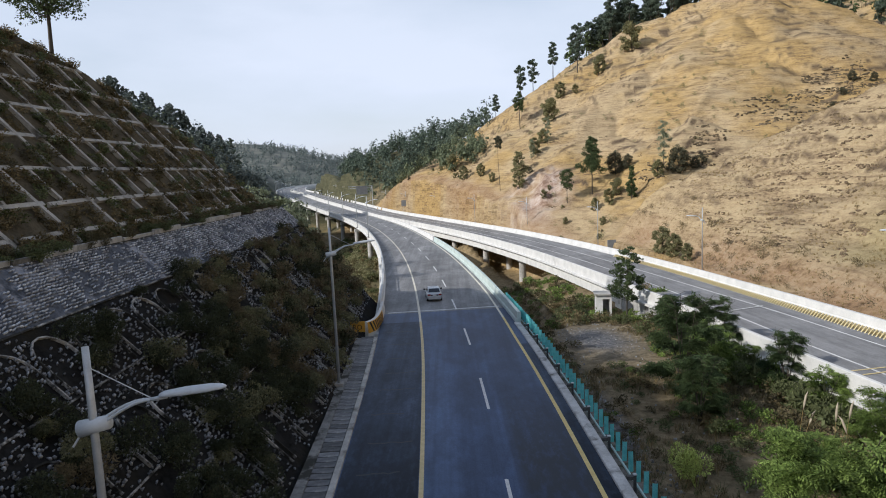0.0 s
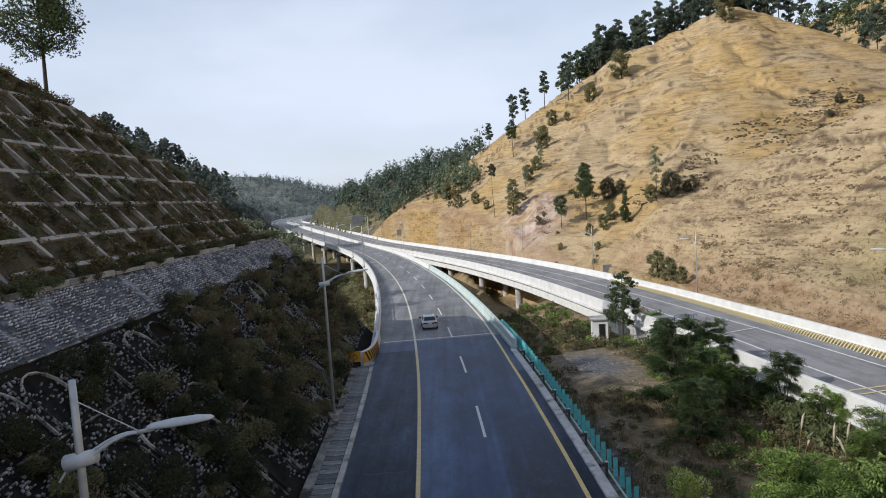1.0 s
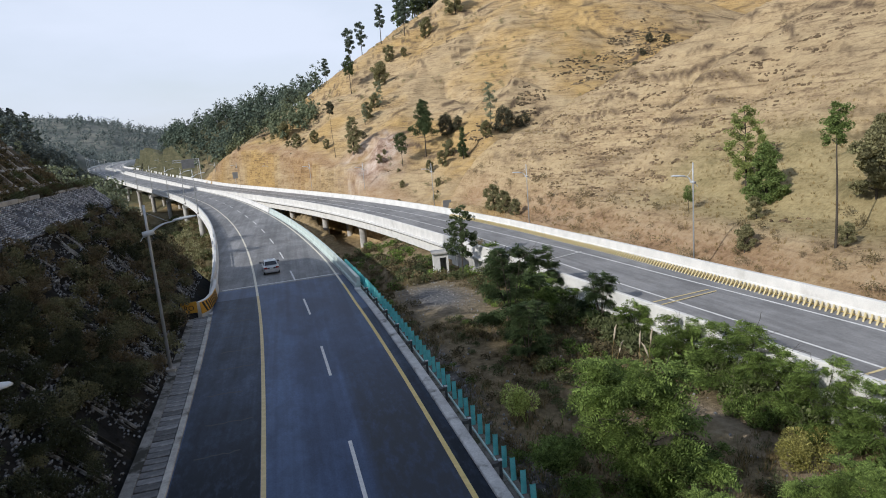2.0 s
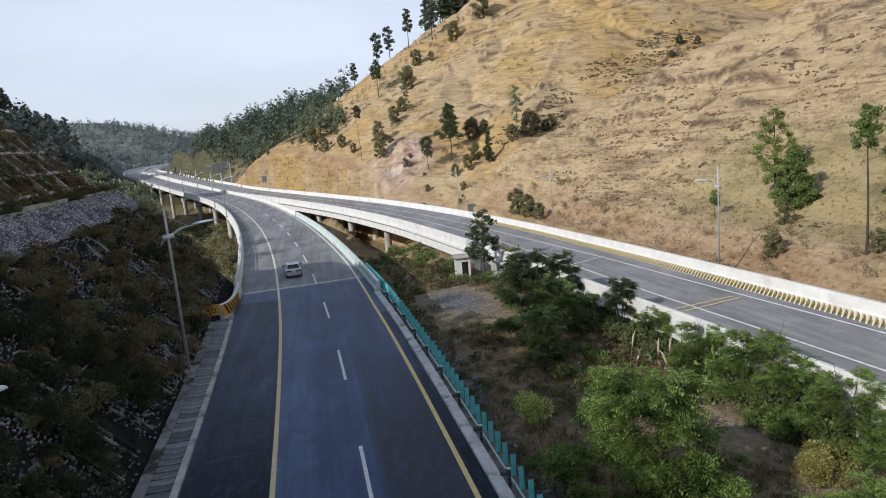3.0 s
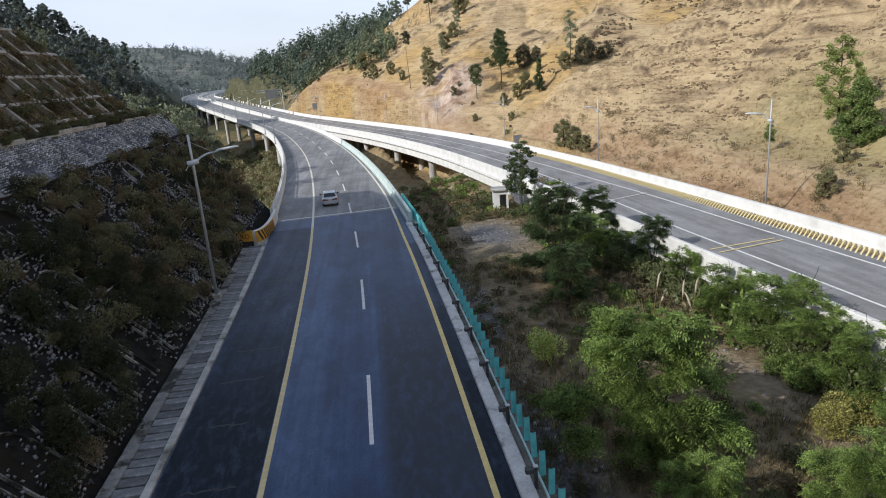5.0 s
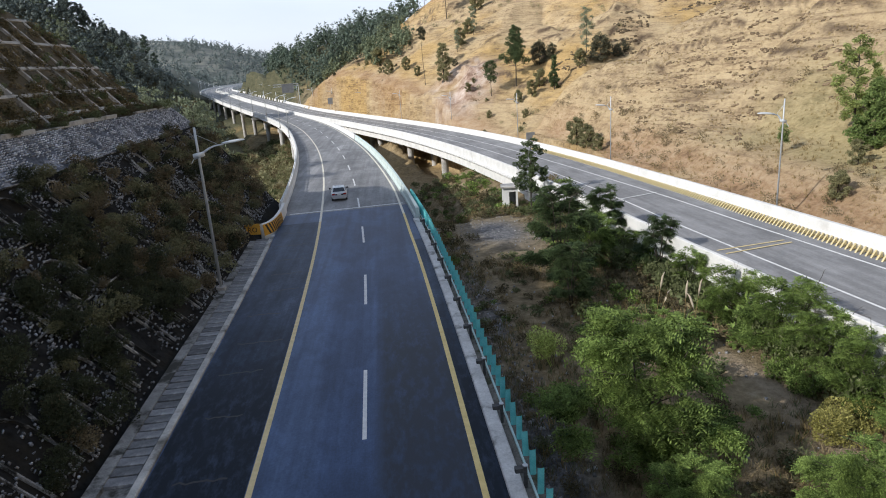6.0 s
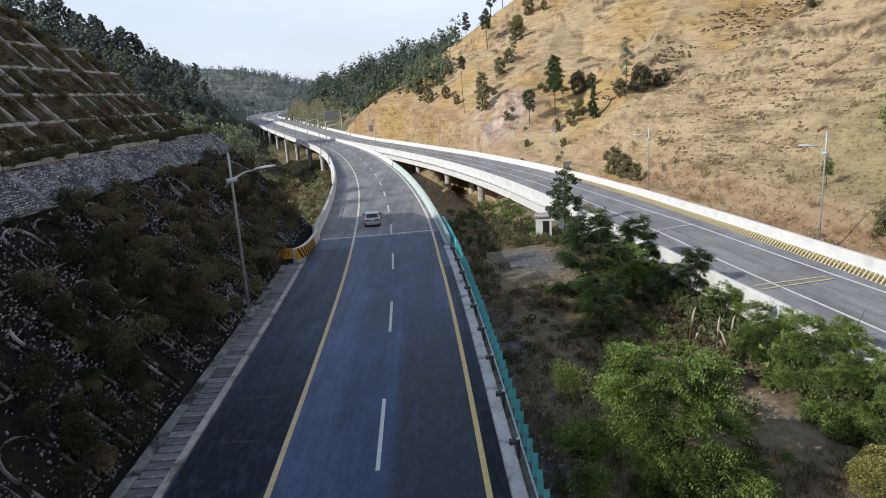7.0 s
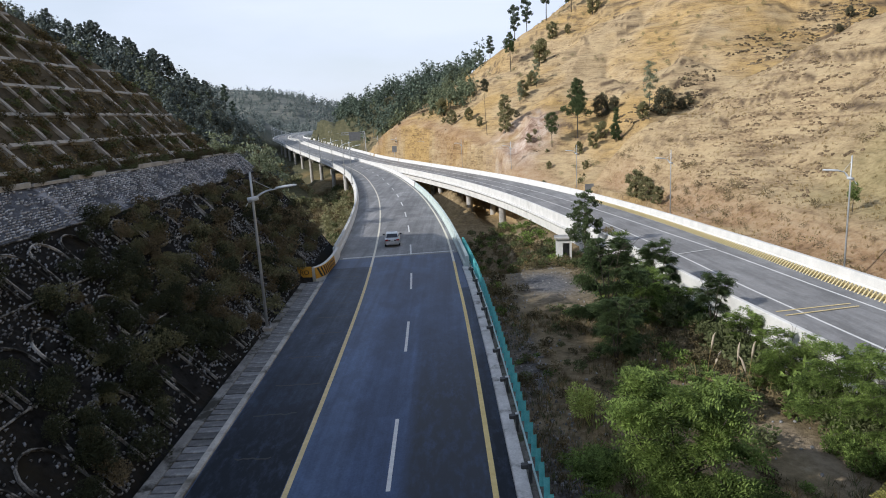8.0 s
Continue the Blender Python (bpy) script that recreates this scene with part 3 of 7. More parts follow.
def spaced(stops):
    """Grid lines whose spacing changes from stretch to stretch: (from, to, step)."""
    out = []
    for a, b, step in stops:
        out += list(np.arange(a, b, step))
    return np.array(out + [stops[-1][1]])


GX = spaced([(-2600, -900, 85), (-900, -300, 30), (-300, -160, 9), (-160, -30, 3.0), (-30, 10, 1.0), (10, 110, 0.7), (110, 150, 1.5), (150, 260, 5), (260, 900, 30), (900, 2600, 85)])
GY = spaced([(-900, -200, 70), (-200, -20, 15), (-20, 15, 3), (15, 200, 0.8), (200, 260, 1.6), (260, 330, 3.0), (330, 520, 6), (520, 1000, 24), (1000, 3600, 90)])
gx, gy = np.meshgrid(GX, GY)
gz = ground_height(gx, gy)
gverts = np.stack([gx, gy, gz], -1).reshape(-1, 3)
nx, ny = len(GX), len(GY)
ids = np.arange(nx * ny).reshape(ny, nx)
gfaces = np.stack([ids[:-1, :-1], ids[:-1, 1:], ids[1:, 1:], ids[1:, :-1]], -1).reshape(-1, 4)
gmesh = raw_mesh("ground", gverts, gfaces, smooth=True)
gu = gx - _far_x(gy)
gn = fbm(gx, gy, 18, 4, 31)
left_wood = smooth01(-gx - 12 + _left_x(gy) * 1.0, 0, 12) * smooth01(gy, 66, 80)
far_wood = smooth01(gy + gn * 240, 430, 560)
# where the ground takes its haze-tinted colour
hazed_far = np.maximum(smooth01(gy, 380, 470) * smooth01(_left_x(gy) - gx, 20, 60), smooth01(gy, 620, 760))
ridge_wood = smooth01(gy - 285 - 0.35 * np.clip(gx, -60, 140) + gn * 90, 55, 90) * smooth01(-gx, -60, 10)
fields = {
    "tan": smooth01(-(gy - 135) + gn * 20, -5, 15) * smooth01(gu, 2, 6),
    "lawn": smooth01(gu, 8, 11) * smooth01(-gu, -30, -22) * smooth01(-gy + gn * 30, -80, -66) * 0.45 * smooth01(gn, -0.2, 0.1),
    "stone": rock_face(gx, gy) * smooth01(gn, -0.35, -0.05),
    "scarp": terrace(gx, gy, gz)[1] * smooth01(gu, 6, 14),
    "rock": np.clip(smooth01(gu + gn * 8, 1.5, 4) * smooth01(-gu, -9, -5) * 0.75, 0, 1) * smooth01(gn, -0.28, 0.05) * smooth01(gu, 0.5, 2),
    "scrub": np.maximum(smooth01(-gu, 3, 7) * smooth01(-gy, -230, -110), 0.75 * smooth01(-gu, 3, 7) * smooth01(gn, -0.1, 0.1)) * (gy < 420),
    "path": np.clip(np.exp(-((np.abs(gx - 18.3 - 0.7 * np.sin((gy - 22) * 0.35)) / 0.8) ** 2)) * (gy < 33) * (gy > 14), 0, 1),
    "dirt": np.clip(np.exp(-(((gx - 12.0) / 3.0) ** 2 + ((gy - 65) / 6.5) ** 2) * 1.2) * 1.3 + smooth01(np.abs(gx - 7.4 - gn * 3), 1.9, 0.7) * smooth01(gn, -0.30, 0.0) * (gy < 60) * (gy > 10), 0, 1),
    "far": hazed_far * 0.85,
    "wood": np.clip(np.maximum(np.maximum(left_wood, far_wood), np.maximum(ridge_wood, 0.9 * smooth01(_left_x(gy) - gx, -2, 6) * smooth01(gy, 76, 88) * smooth01(gn, -0.45, 0.0))), 0, 1),
}
for key, values in fields.items():
    layer = gmesh.attributes.new(key, "FLOAT", "POINT")
    layer.data.foreach_set("value", np.asarray(values, np.float32).ravel())
tagged(part("ground", gmesh, ground_material()), "dry grassy hillsides and scrub-covered valley floor", "ground", kind="structure")


def ground_z(x, y):
    """The height of the built ground sheet at a place."""
    i = int(np.clip(np.searchsorted(GX, x) - 1, 0, nx - 2))
    j = int(np.clip(np.searchsorted(GY, y) - 1, 0, ny - 2))
    u, v = (x - GX[i]) / (GX[i + 1] - GX[i]), (y - GY[j]) / (GY[j + 1] - GY[j])
    return float((gz[j, i] * (1 - u) + gz[j, i + 1] * u) * (1 - v) + (gz[j + 1, i] * (1 - u) + gz[j + 1, i + 1] * u) * v)


# ---- roads ----
def stretch_of(line, y0, y1):
    return np.where((line[:, 1] >= y0) & (line[:, 1] <= y1))[0]


def swept(name, line, side, z, idx, profile, material, parent=None, label="", smooth=False):
    return part(name, Shape().sweep(line[idx], side[idx], z[idx], profile), material, parent, label, smooth)


DECK_L = stretch_of(L_LINE, 62.5, 880)
ON_GROUND = stretch_of(L_LINE, -60, 71.0)
ON_DECK = np.r_[ON_GROUND[-1], stretch_of(L_LINE, 71.0, 880)]
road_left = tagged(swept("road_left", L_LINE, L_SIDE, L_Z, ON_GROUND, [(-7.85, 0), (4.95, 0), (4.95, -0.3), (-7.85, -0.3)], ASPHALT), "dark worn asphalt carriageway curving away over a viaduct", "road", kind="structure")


swept("deck_surface", L_LINE, L_SIDE, L_Z, ON_DECK, [(-7.85, 0), (4.95, 0), (4.95, -0.3), (-7.85, -0.3)], ASPHALT_DECK, road_left, "paler asphalt on the bridge deck")


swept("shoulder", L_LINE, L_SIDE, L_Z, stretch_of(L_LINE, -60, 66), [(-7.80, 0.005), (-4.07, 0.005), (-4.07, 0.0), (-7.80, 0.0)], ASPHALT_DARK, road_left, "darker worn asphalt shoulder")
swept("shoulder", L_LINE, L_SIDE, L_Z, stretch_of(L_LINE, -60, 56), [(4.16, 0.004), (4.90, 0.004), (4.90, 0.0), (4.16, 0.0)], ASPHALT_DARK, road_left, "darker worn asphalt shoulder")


def stripe(name, line, side, z, idx, off, width, material, parent, lift=0.006):
    h = width / 2
    return swept(name, line, side, z, idx, [(off - h, lift), (off + h, lift), (off + h, lift - 0.004), (off - h, lift - 0.004)], material, parent)


PAINT_PALE = surface("road_paint_pale", (0.54, 0.50, 0.40), (0.74, 0.70, 0.60), 3, 40, 0.6, 0.1)
LINE_NEAR, LINE_FAR = stretch_of(L_LINE, -60, 66), stretch_of(L_LINE, 64.5, 880)
stripe("edge_line", L_LINE, L_SIDE, L_Z, LINE_NEAR, -3.93, 0.22, PAINT_CREAM, road_left)
stripe("edge_line", L_LINE, L_SIDE, L_Z, LINE_FAR, -3.93, 0.22, PAINT_PALE, road_left, 0.007)
R_OFF = np.interp(L_LINE[:, 1], [58, 80], [4.03, 4.45])
stripe("edge_line", L_LINE + L_SIDE * R_OFF[:, None], L_SIDE, L_Z, LINE_NEAR, 0, 0.22, PAINT_Y, road_left)
stripe("edge_line", L_LINE + L_SIDE * R_OFF[:, None], L_SIDE, L_Z, LINE_FAR, 0, 0.22, PAINT_PALE, road_left, 0.007)
arc = np.r_[0, np.cumsum(np.hypot(*np.diff(L_LINE, axis=0).T))]
arc0 = float(np.interp(41.0, L_LINE[:, 1], arc))


def at_arc(s):
    p = np.array([np.interp(s, arc, L_LINE[:, 0]), np.interp(s, arc, L_LINE[:, 1])])
    n = np.array([np.interp(s, arc, L_SIDE[:, 0]), np.interp(s, arc, L_SIDE[:, 1])])
    return p, n / np.linalg.norm(n), float(np.interp(s, arc, L_Z))


for k in range(-3, 18):
    rows = [at_arc(arc0 + 15.0 * k + d) for d in np.linspace(0, 6.0, 5)]
    line, side, z = np.array([r[0] for r in rows]), np.array([r[1] for r in rows]), np.array([r[2] for r in rows])
    stripe("lane_dash", line, side, z, np.arange(5), 0, 0.17, PAINT_W, road_left)
# joint across the start of the bridge
p0, n0, z0 = at_arc(arc0 + 30.3)
part("bridge_joint", Shape().add([(*(p0 + n0 * o + np.array([-n0[1], n0[0]]) * (d + o * 0.03)), z0 + h) for h in (0.002, 0.008) for d in (-0.13, 0.13) for o in (-7.2, 4.6)], [(4, 5, 7, 6), (0, 1, 5, 4), (2, 3, 7, 6), (0, 2, 6, 4), (1, 3, 7, 5)]), PAINT_W, road_left)
# wavy seams of tar across the worn shoulder
TAR = surface("tar", (0.010, 0.010, 0.012), (0.020, 0.020, 0.022), 4, 40, 0.5, 0.1)
srng = random.Random(77)
for y in (24.5, 29.0, 33.2, 36.8, 41.0, 45.5, 49.2, 53.0, 57.5, 62.0):
    p, n, z = at_arc(arc0 + y - 41)
    t = np.array([-n[1], n[0]])
    a, b = srng.uniform(-7.6, -6.6), srng.uniform(-5.2, -4.2)
    os_ = np.linspace(a, b, 9)
    wav = [srng.uniform(-0.10, 0.10) for _ in os_]
    top = [(*(p + n * o + t * (w + 0.05 + 0.03 * (k % 2))), z + 0.011) for k, (o, w) in enumerate(zip(os_, wav))]
    bot = [(*(p + n * o + t * (w - 0.05)), z + 0.011) for o, w in zip(os_, wav)]
    part("tar_seam", Shape().add(top + bot, [(k, k + 1, k + 10, k + 9) for k in range(8)]), TAR, road_left)

# kerb and covered drain beside the near stretch
NEAR_L = stretch_of(L_LINE, -20, 61.0)
kerb = tagged(swept("kerb", L_LINE, L_SIDE, L_Z, NEAR_L, [(-8.18, -0.3), (-8.18, 0.10), (-8.15, 0.13), (-7.90, 0.13), (-7.854, 0.09), (-7.854, -0.3)], BEAM), "pale worn concrete kerb beside the carriageway", "kerb", kind="structure")
drain = tagged(swept("drain", L_LINE, L_SIDE, L_Z, NEAR_L, [(-9.75, -0.35), (-9.75, 0.16), (-9.25, 0.13), (-9.25, -0.05), (-8.185, -0.05), (-8.185, -0.35)], surface("drain_concrete", (0.10, 0.10, 0.098), (0.30, 0.295, 0.285), 0.9, 14, 0.9, 0.5, third=(0.035, 0.035, 0.03), third_scale=0.8, third_cut=(0.50, 0.60))), "concrete roadside drain with a row of cover slabs", "drain", kind="structure")
slab = Shape().box((0, 0, 0), (1.06, 0.50, 0.12), chamfer=0.03).mesh("slab")
slab.materials.append(surface("cover_slab", (0.09, 0.093, 0.10), (0.23, 0.232, 0.238), 1.5, 18, 0.9, 0.5, third=(0.30, 0.30, 0.295), third_scale=1.1, third_cut=(0.58, 0.66), per="object"))
rng = random.Random(5)
for k in range(58):
    p, n, z = at_arc(arc0 - 16 + 0.62 * k)
    q = p + n * (-8.74)
    s = new("slab", slab)
    s.parent = drain
    s.matrix_basis = pose(q[0], q[1], z + 0.02 + rng.uniform(-0.012, 0.015), rng.uniform(-1.5, 1.5), rng.uniform(-1, 1), math.degrees(math.atan2(n[1], n[0])) + rng.uniform(-1.5, 1.5))

# ---- left viaduct ----
viaduct = thing("viaduct", "whitewashed concrete viaduct on round piers, curving left", "viaduct", kind="structure")
swept("deck", L_LINE, L_SIDE, L_Z - 0.31, DECK_L, [(-8.6, 0), (5.7, 0), (5.7, -0.25), (4.2, -0.45), (3.6, -1.7), (-6.2, -1.7), (-7.0, -0.45), (-8.6, -0.25)], WHITEWASH, viaduct)
PARAPET = [(0, -0.3), (0, 0.30), (-0.12, 0.42), (-0.16, 1.02), (-0.2, 1.06), (-0.46, 1.06), (-0.5, 1.02), (-0.5, -0.3)]
swept("parapet", L_LINE, L_SIDE, L_Z, stretch_of(L_LINE, 71.4, 880), [(o - 7.755, h) for o, h in PARAPET], WHITEWASH, viaduct)
swept("rail", L_LINE, L_SIDE, L_Z, stretch_of(L_LINE, 71.4, 880), [(-8.0, 1.25), (-8.0, 1.33), (-8.1, 1.33), (-8.1, 1.25)], GALV, viaduct)
swept("parapet", L_LINE, L_SIDE, L_Z, stretch_of(L_LINE, 62.5, 150), [(4.955 - o, h) for o, h in PARAPET], surface("mint_painted_concrete", (0.40, 0.48, 0.46), (0.56, 0.63, 0.61), 0.6, 14, 0.8, 0.25, third=(0.30, 0.35, 0.33), third_scale=0.4, third_cut=(0.58, 0.76)), viaduct, "pale mint painted parapet")
swept("parapet", L_LINE, L_SIDE, L_Z, stretch_of(L_LINE, 150, 880), [(4.955 - o, h) for o, h in PARAPET], WHITEWASH, viaduct)
post = Shape().box((0, 0, 0.14), (0.06, 0.06, 0.28)).mesh("rail_post")
post.materials.append(GALV)
for k in range(0, 87):
    p, n, z = at_arc(arc0 + 31 + 2.5 * k)
    q = p - n * 8.05
    o = new("rail_post", post)
    o.parent = viaduct
    o.location = (q[0], q[1], z + 1.04)


PIER = surface("pier_concrete", (0.34, 0.33, 0.31), (0.56, 0.54, 0.51), 0.6, 12, 0.9, 0.3, third=(0.22, 0.21, 0.19), third_scale=0.5, third_cut=(0.55, 0.7))


def pier(parent, x, y, top, off_dir, span, radius=0.75):
    """A round column with a short cap on each side of the deck."""
    for o in (-span / 2, span / 2):
        px, py = x + off_dir[0] * o, y + off_dir[1] * o
        base = ground_z(px, py) - 1.5
        part("pier", Shape().tube([(px, py, base), (px, py, top - 0.9)], radius, 20), PIER, parent, smooth=False)
    a = math.degrees(math.atan2(off_dir[1], off_dir[0]))
    part("pier_cap", Shape().box((0, 0, 0), (span + 1.5, 1.5, 0.9), pose(x, y, top - 0.5, 0, 0, a)), WHITEWASH, parent)


for k in range(13):
    p, n, z = at_arc(arc0 + 40 + 38 * k)
    q = p - n * 1.4
    pier(viaduct, q[0], q[1], z - 2.0, n, 10.4, 0.8)

# ---- right carriageway ----
R_ALL = stretch_of(RN_LINE, -60, 880)


def between(name, a_off, b_off, z_lift, thick, material, idx, parent=None, label=""):
    """A strip along the right carriageway; offsets from the near edge, or 'far' minus an amount."""
    verts, faces = [], []
    for i in idx:
        for off, dz in ((a_off, 0), (b_off, 0), (b_off, -thick), (a_off, -thick)):
            o = R_WIDTH[i] + off[1] if isinstance(off, tuple) else off(RN_LINE[i, 1]) if callable(off) else off
            verts.append((RN_LINE[i, 0] + RN_SIDE[i, 0] * o, RN_LINE[i, 1] + RN_SIDE[i, 1] * o, RN_Z[i] + z_lift + dz))
    for i in range(len(idx) - 1):
        for j in range(4):
            a, b = i * 4 + j, i * 4 + (j + 1) % 4
            faces.append((a, b, b + 4, a + 4))
    faces += [(0, 1, 2, 3), tuple(range(len(verts) - 4, len(verts)))]
    return part(name, Shape().add(verts, faces), material, parent, label)


road_right = tagged(between("road_right", 0.0, ("far", 0.0), 0, 0.3, ASPHALT_R, R_ALL), "pale grey asphalt carriageway with white lane lines", "road", kind="structure")
inner_line = lambda y: float(np.interp(y, [0, 30, 55, 96, 140], [3.4, 3.5, 3.75, 4.9, 5.0]))
between("lane_line", lambda y: inner_line(y) - 0.09, lambda y: inner_line(y) + 0.09, 0.006, 0.004, PAINT_W, R_ALL, road_right)
between("lane_line", 8.42, 8.60, 0.006, 0.004, PAINT_W, R_ALL, road_right)
embankment = thing("right_viaduct", "whitewashed concrete bridge and wall under the far carriageway", "viaduct", kind="structure")
swept("parapet", RN_LINE, RN_SIDE, RN_Z, R_ALL, [(-o - 0.005, h) for o, h in [(0, -0.3), (0, 0.30), (0.14, 0.42), (0.18, 1.06), (0.22, 1.10), (0.46, 1.10), (0.5, 1.06), (0.5, -0.3)]], WHITEWASH, embankment)
swept("ledge", RN_LINE, RN_SIDE, RN_Z, R_ALL, [(-0.95, -0.31), (-0.95, -0.50), (0.3, -0.52), (0.3, -0.31)], WHITEWASH, embankment)
swept("girder", RN_LINE, RN_SIDE, RN_Z, stretch_of(RN_LINE, 84, 880), [(-0.42, -0.88), (-0.42, -2.05), (10.0, -2.05), (10.0, -0.88)], WHITEWASH, embankment)
# added groove in darker concrete, makes the shadow line below the ledge
swept("bearing_recess", RN_LINE, RN_SIDE, RN_Z, stretch_of(RN_LINE, 84, 880), [(0.12, -0.525), (0.12, -0.875), (9.8, -0.875), (9.8, -0.525)], BEAM, embankment, "groove of darker concrete added for the shadow line under the ledge")
swept("wall", RN_LINE, RN_SIDE, RN_Z, stretch_of(RN_LINE, -60, 83.9), [(-0.42, -0.53), (-0.46, -3.6), (0.5, -3.6), (0.5, -0.53)], WALL_GREY, embankment)
part("abutment", Shape().box((0, 0, 0), (11.0, 2.4, 8), pose(*(RN_LINE[stretch_of(RN_LINE, 84, 880)[0]] + np.array([5.2, 1.0])), -6.3, 0, 0, 4)), WHITEWASH, embankment)
for k in range(15):
    y = 139 + 23 * k
    i = int(np.argmin(np.abs(RN_LINE[:, 1] - y)))
    q = RN_LINE[i] + RN_SIDE[i] * 5.0
    pier(embankment, q[0], q[1], RN_Z[i] - 2.05, RN_SIDE[i], 6.0, 0.75)

barrier = thing("far_barrier", "whitewashed concrete barrier with yellow striped blocks", "barrier", kind="structure")
verts, faces = [], []
BAR = [(0, -0.3), (0.0, 0.3), (0.15, 0.42), (0.22, 1.08), (0.26, 1.12), (0.55, 1.12), (0.6, 1.08), (0.65, -1.2)]
for i in R_ALL:
    for o, h in BAR:
        q = RN_LINE[i] + RN_SIDE[i] * (R_WIDTH[i] + 0.005 + o)
        verts.append((q[0], q[1], RN_Z[i] + h))
kk = len(BAR)
for i in range(len(R_ALL) - 1):
    for j in range(kk):
        a, b = i * kk + j, i * kk + (j + 1) % kk
        faces.append((a, b, b + kk, a + kk))
part("wall_face", Shape().add(verts, faces), WHITEWASH, barrier)


def lamp_kit(height=10.7, joint=8.9, reach=2.15, slim=1.0):
    """A street lamp: pole, collar, arched arm with a stay, and a flat head. The arm points along +x."""
    ob = thing("street_lamp", "tall grey steel street lamp with an arched arm", "street lamp", "street lamps")
    part("pole", Shape().tube([(0, 0, -0.3), (0, 0, joint), (0, 0, height)], [0.11 * slim, 0.085 * slim, 0.075 * slim], 12), GALV, ob, smooth=True)
    part("base", Shape().box((0, 0, 0.0), (0.6, 0.6, 0.3), chamfer=0.05), CONCRETE, ob)
    part("collar", Shape().tube([(-0.30 * slim, 0, joint - 0.02), (0.35 * slim, 0, joint + 0.12)], [0.19 * slim, 0.15 * slim], 14), LAMP_WHITE, ob, smooth=True)
    ts = np.linspace(0, 1, 9)
    for dz, dy in ((0.0, -0.05), (0.10, 0.05)):
        part("arm", Shape().tube([(0.2 + (reach - 1.0) * t, dy * (1 - t), joint + 0.08 + dz * (1 - t) + 0.50 * math.sin(t * math.pi / 2)) for t in ts], 0.035, 8), LAMP_WHITE, ob, smooth=True)
    part("arm", Shape().tube([(reach - 0.85, 0, joint + 0.58), (reach - 0.5, 0, joint + 0.63)], 0.045, 8), LAMP_WHITE, ob, smooth=True)
    part("stay", Shape().tube([(0.02, 0, height - 0.45), (reach - 0.85, 0, joint + 0.62)], 0.012, 5), LAMP_WHITE, ob)
    part("bracket", Shape().tube([(-0.2, 0, joint), (-0.5, 0, joint - 0.42)], 0.025, 6), LAMP_WHITE, ob)
    head = Shape()
    rings = [(-0.65, 0.07, 0.05), (-0.55, 0.13, 0.09), (-0.1, 0.17, 0.12), (0.45, 0.17, 0.11), (0.72, 0.12, 0.07), (0.80, 0.05, 0.03)]
    vs, fs = [], []
    for x, w, h in rings:
        for a in range(10):
            c, s = math.cos(a * math.tau / 10), math.sin(a * math.tau / 10)
            vs.append((reach + x, w * c, joint + 0.66 + 0.10 * (x + 0.6) + (h * s if s > 0 else 0.45 * h * s)))
    for i in range(len(rings) - 1):
        for a in range(10):
            fs.append((i * 10 + a, i * 10 + (a + 1) % 10, i * 10 + 10 + (a + 1) % 10, i * 10 + 10 + a))
    fs += [tuple(range(10)), tuple(range(50, 60))]
    part("lamp_head", head.add(vs, fs), LAMP_WHITE, ob, smooth=True)
    return ob


lamp = lamp_kit()
lamp.matrix_basis = pose(-9.8, 17.0, 0.15, 0, 0, 0)
copy_thing(lamp, pose(-9.8, 46.15, 0.15, 0, 0, 4))
for k in range(13):
    p, n, z = at_arc(arc0 + 133 + 40 * k)
    q = p - n * 8.45
    copy_thing(lamp, pose(q[0], q[1], z + 0.4 - 0.5, 0, 0, math.degrees(math.atan2(n[1], n[0]))))
for y in (18, 53.2, 91.8, 127.8, 163, 197, 230, 263, 298, 333, 368, 405, 440):
    i = int(np.argmin(np.abs(RN_LINE[:, 1] - y)))
    w = float(R_WIDTH[i]) + 1.7
    q = RN_LINE[i] + RN_SIDE[i] * w
    m = pose(q[0], q[1], RN_Z[i] - 1.3, 0, 0, math.degrees(math.atan2(-RN_SIDE[i, 1], -RN_SIDE[i, 0])))
    if y == 18:
        slim_lamp = lamp_kit(reach=1.45, slim=0.7)
        slim_lamp.matrix_basis = m
    else:
        copy_thing(slim_lamp, m)

# ---- cut slope on the left ----
def slope_pt(y, z, lift=0.0):
    """A point on the lower stone slope (z below 11) or on the lattice slope above the bench."""
    toe = -9.8 + float(np.interp(y, [-60, 45, 60, 80], [0.0, 0.0, -1.0, -1.6])) * (1 - min(max(z, 0), 11) / 11)
    if z <= 11:
        return Vector((toe - z - lift * -0.707, y, z + lift * 0.707))
    return Vector((-22.3 - (z - 11) / 1.27 + lift * 0.786, y, z + lift * 0.618))


def slope_end(z):
    return float(np.interp(z, [-4, 0, 5, 9, 11, 11.01, 17.7, 20, 24.3, 28, 34], [77, 78, 79, 78.5, 77.5, 75.4, 71.4, 67.2, 58.5, 47, 30]))


def slope_sheet(z0, z1, nz, y0, lift, rough_amp, seed):
    verts, faces = [], []
    m = 150
    for i in range(nz + 1):
        z = z0 + (z1 - z0) * i / nz
        for j in range(m + 1):
            y = y0 + (slope_end(z) - y0) * j / m
            r = float(fbm(np.array(y), np.array(z), 3.0, 4, seed)) * rough_amp
            verts.append(slope_pt(y, z, lift + r))
    for i in range(nz):
        for j in range(m):
            a = i * (m + 1) + j
            faces.append((a, a + 1, a + m + 2, a + m + 1))
    return Shape().add(verts, faces)


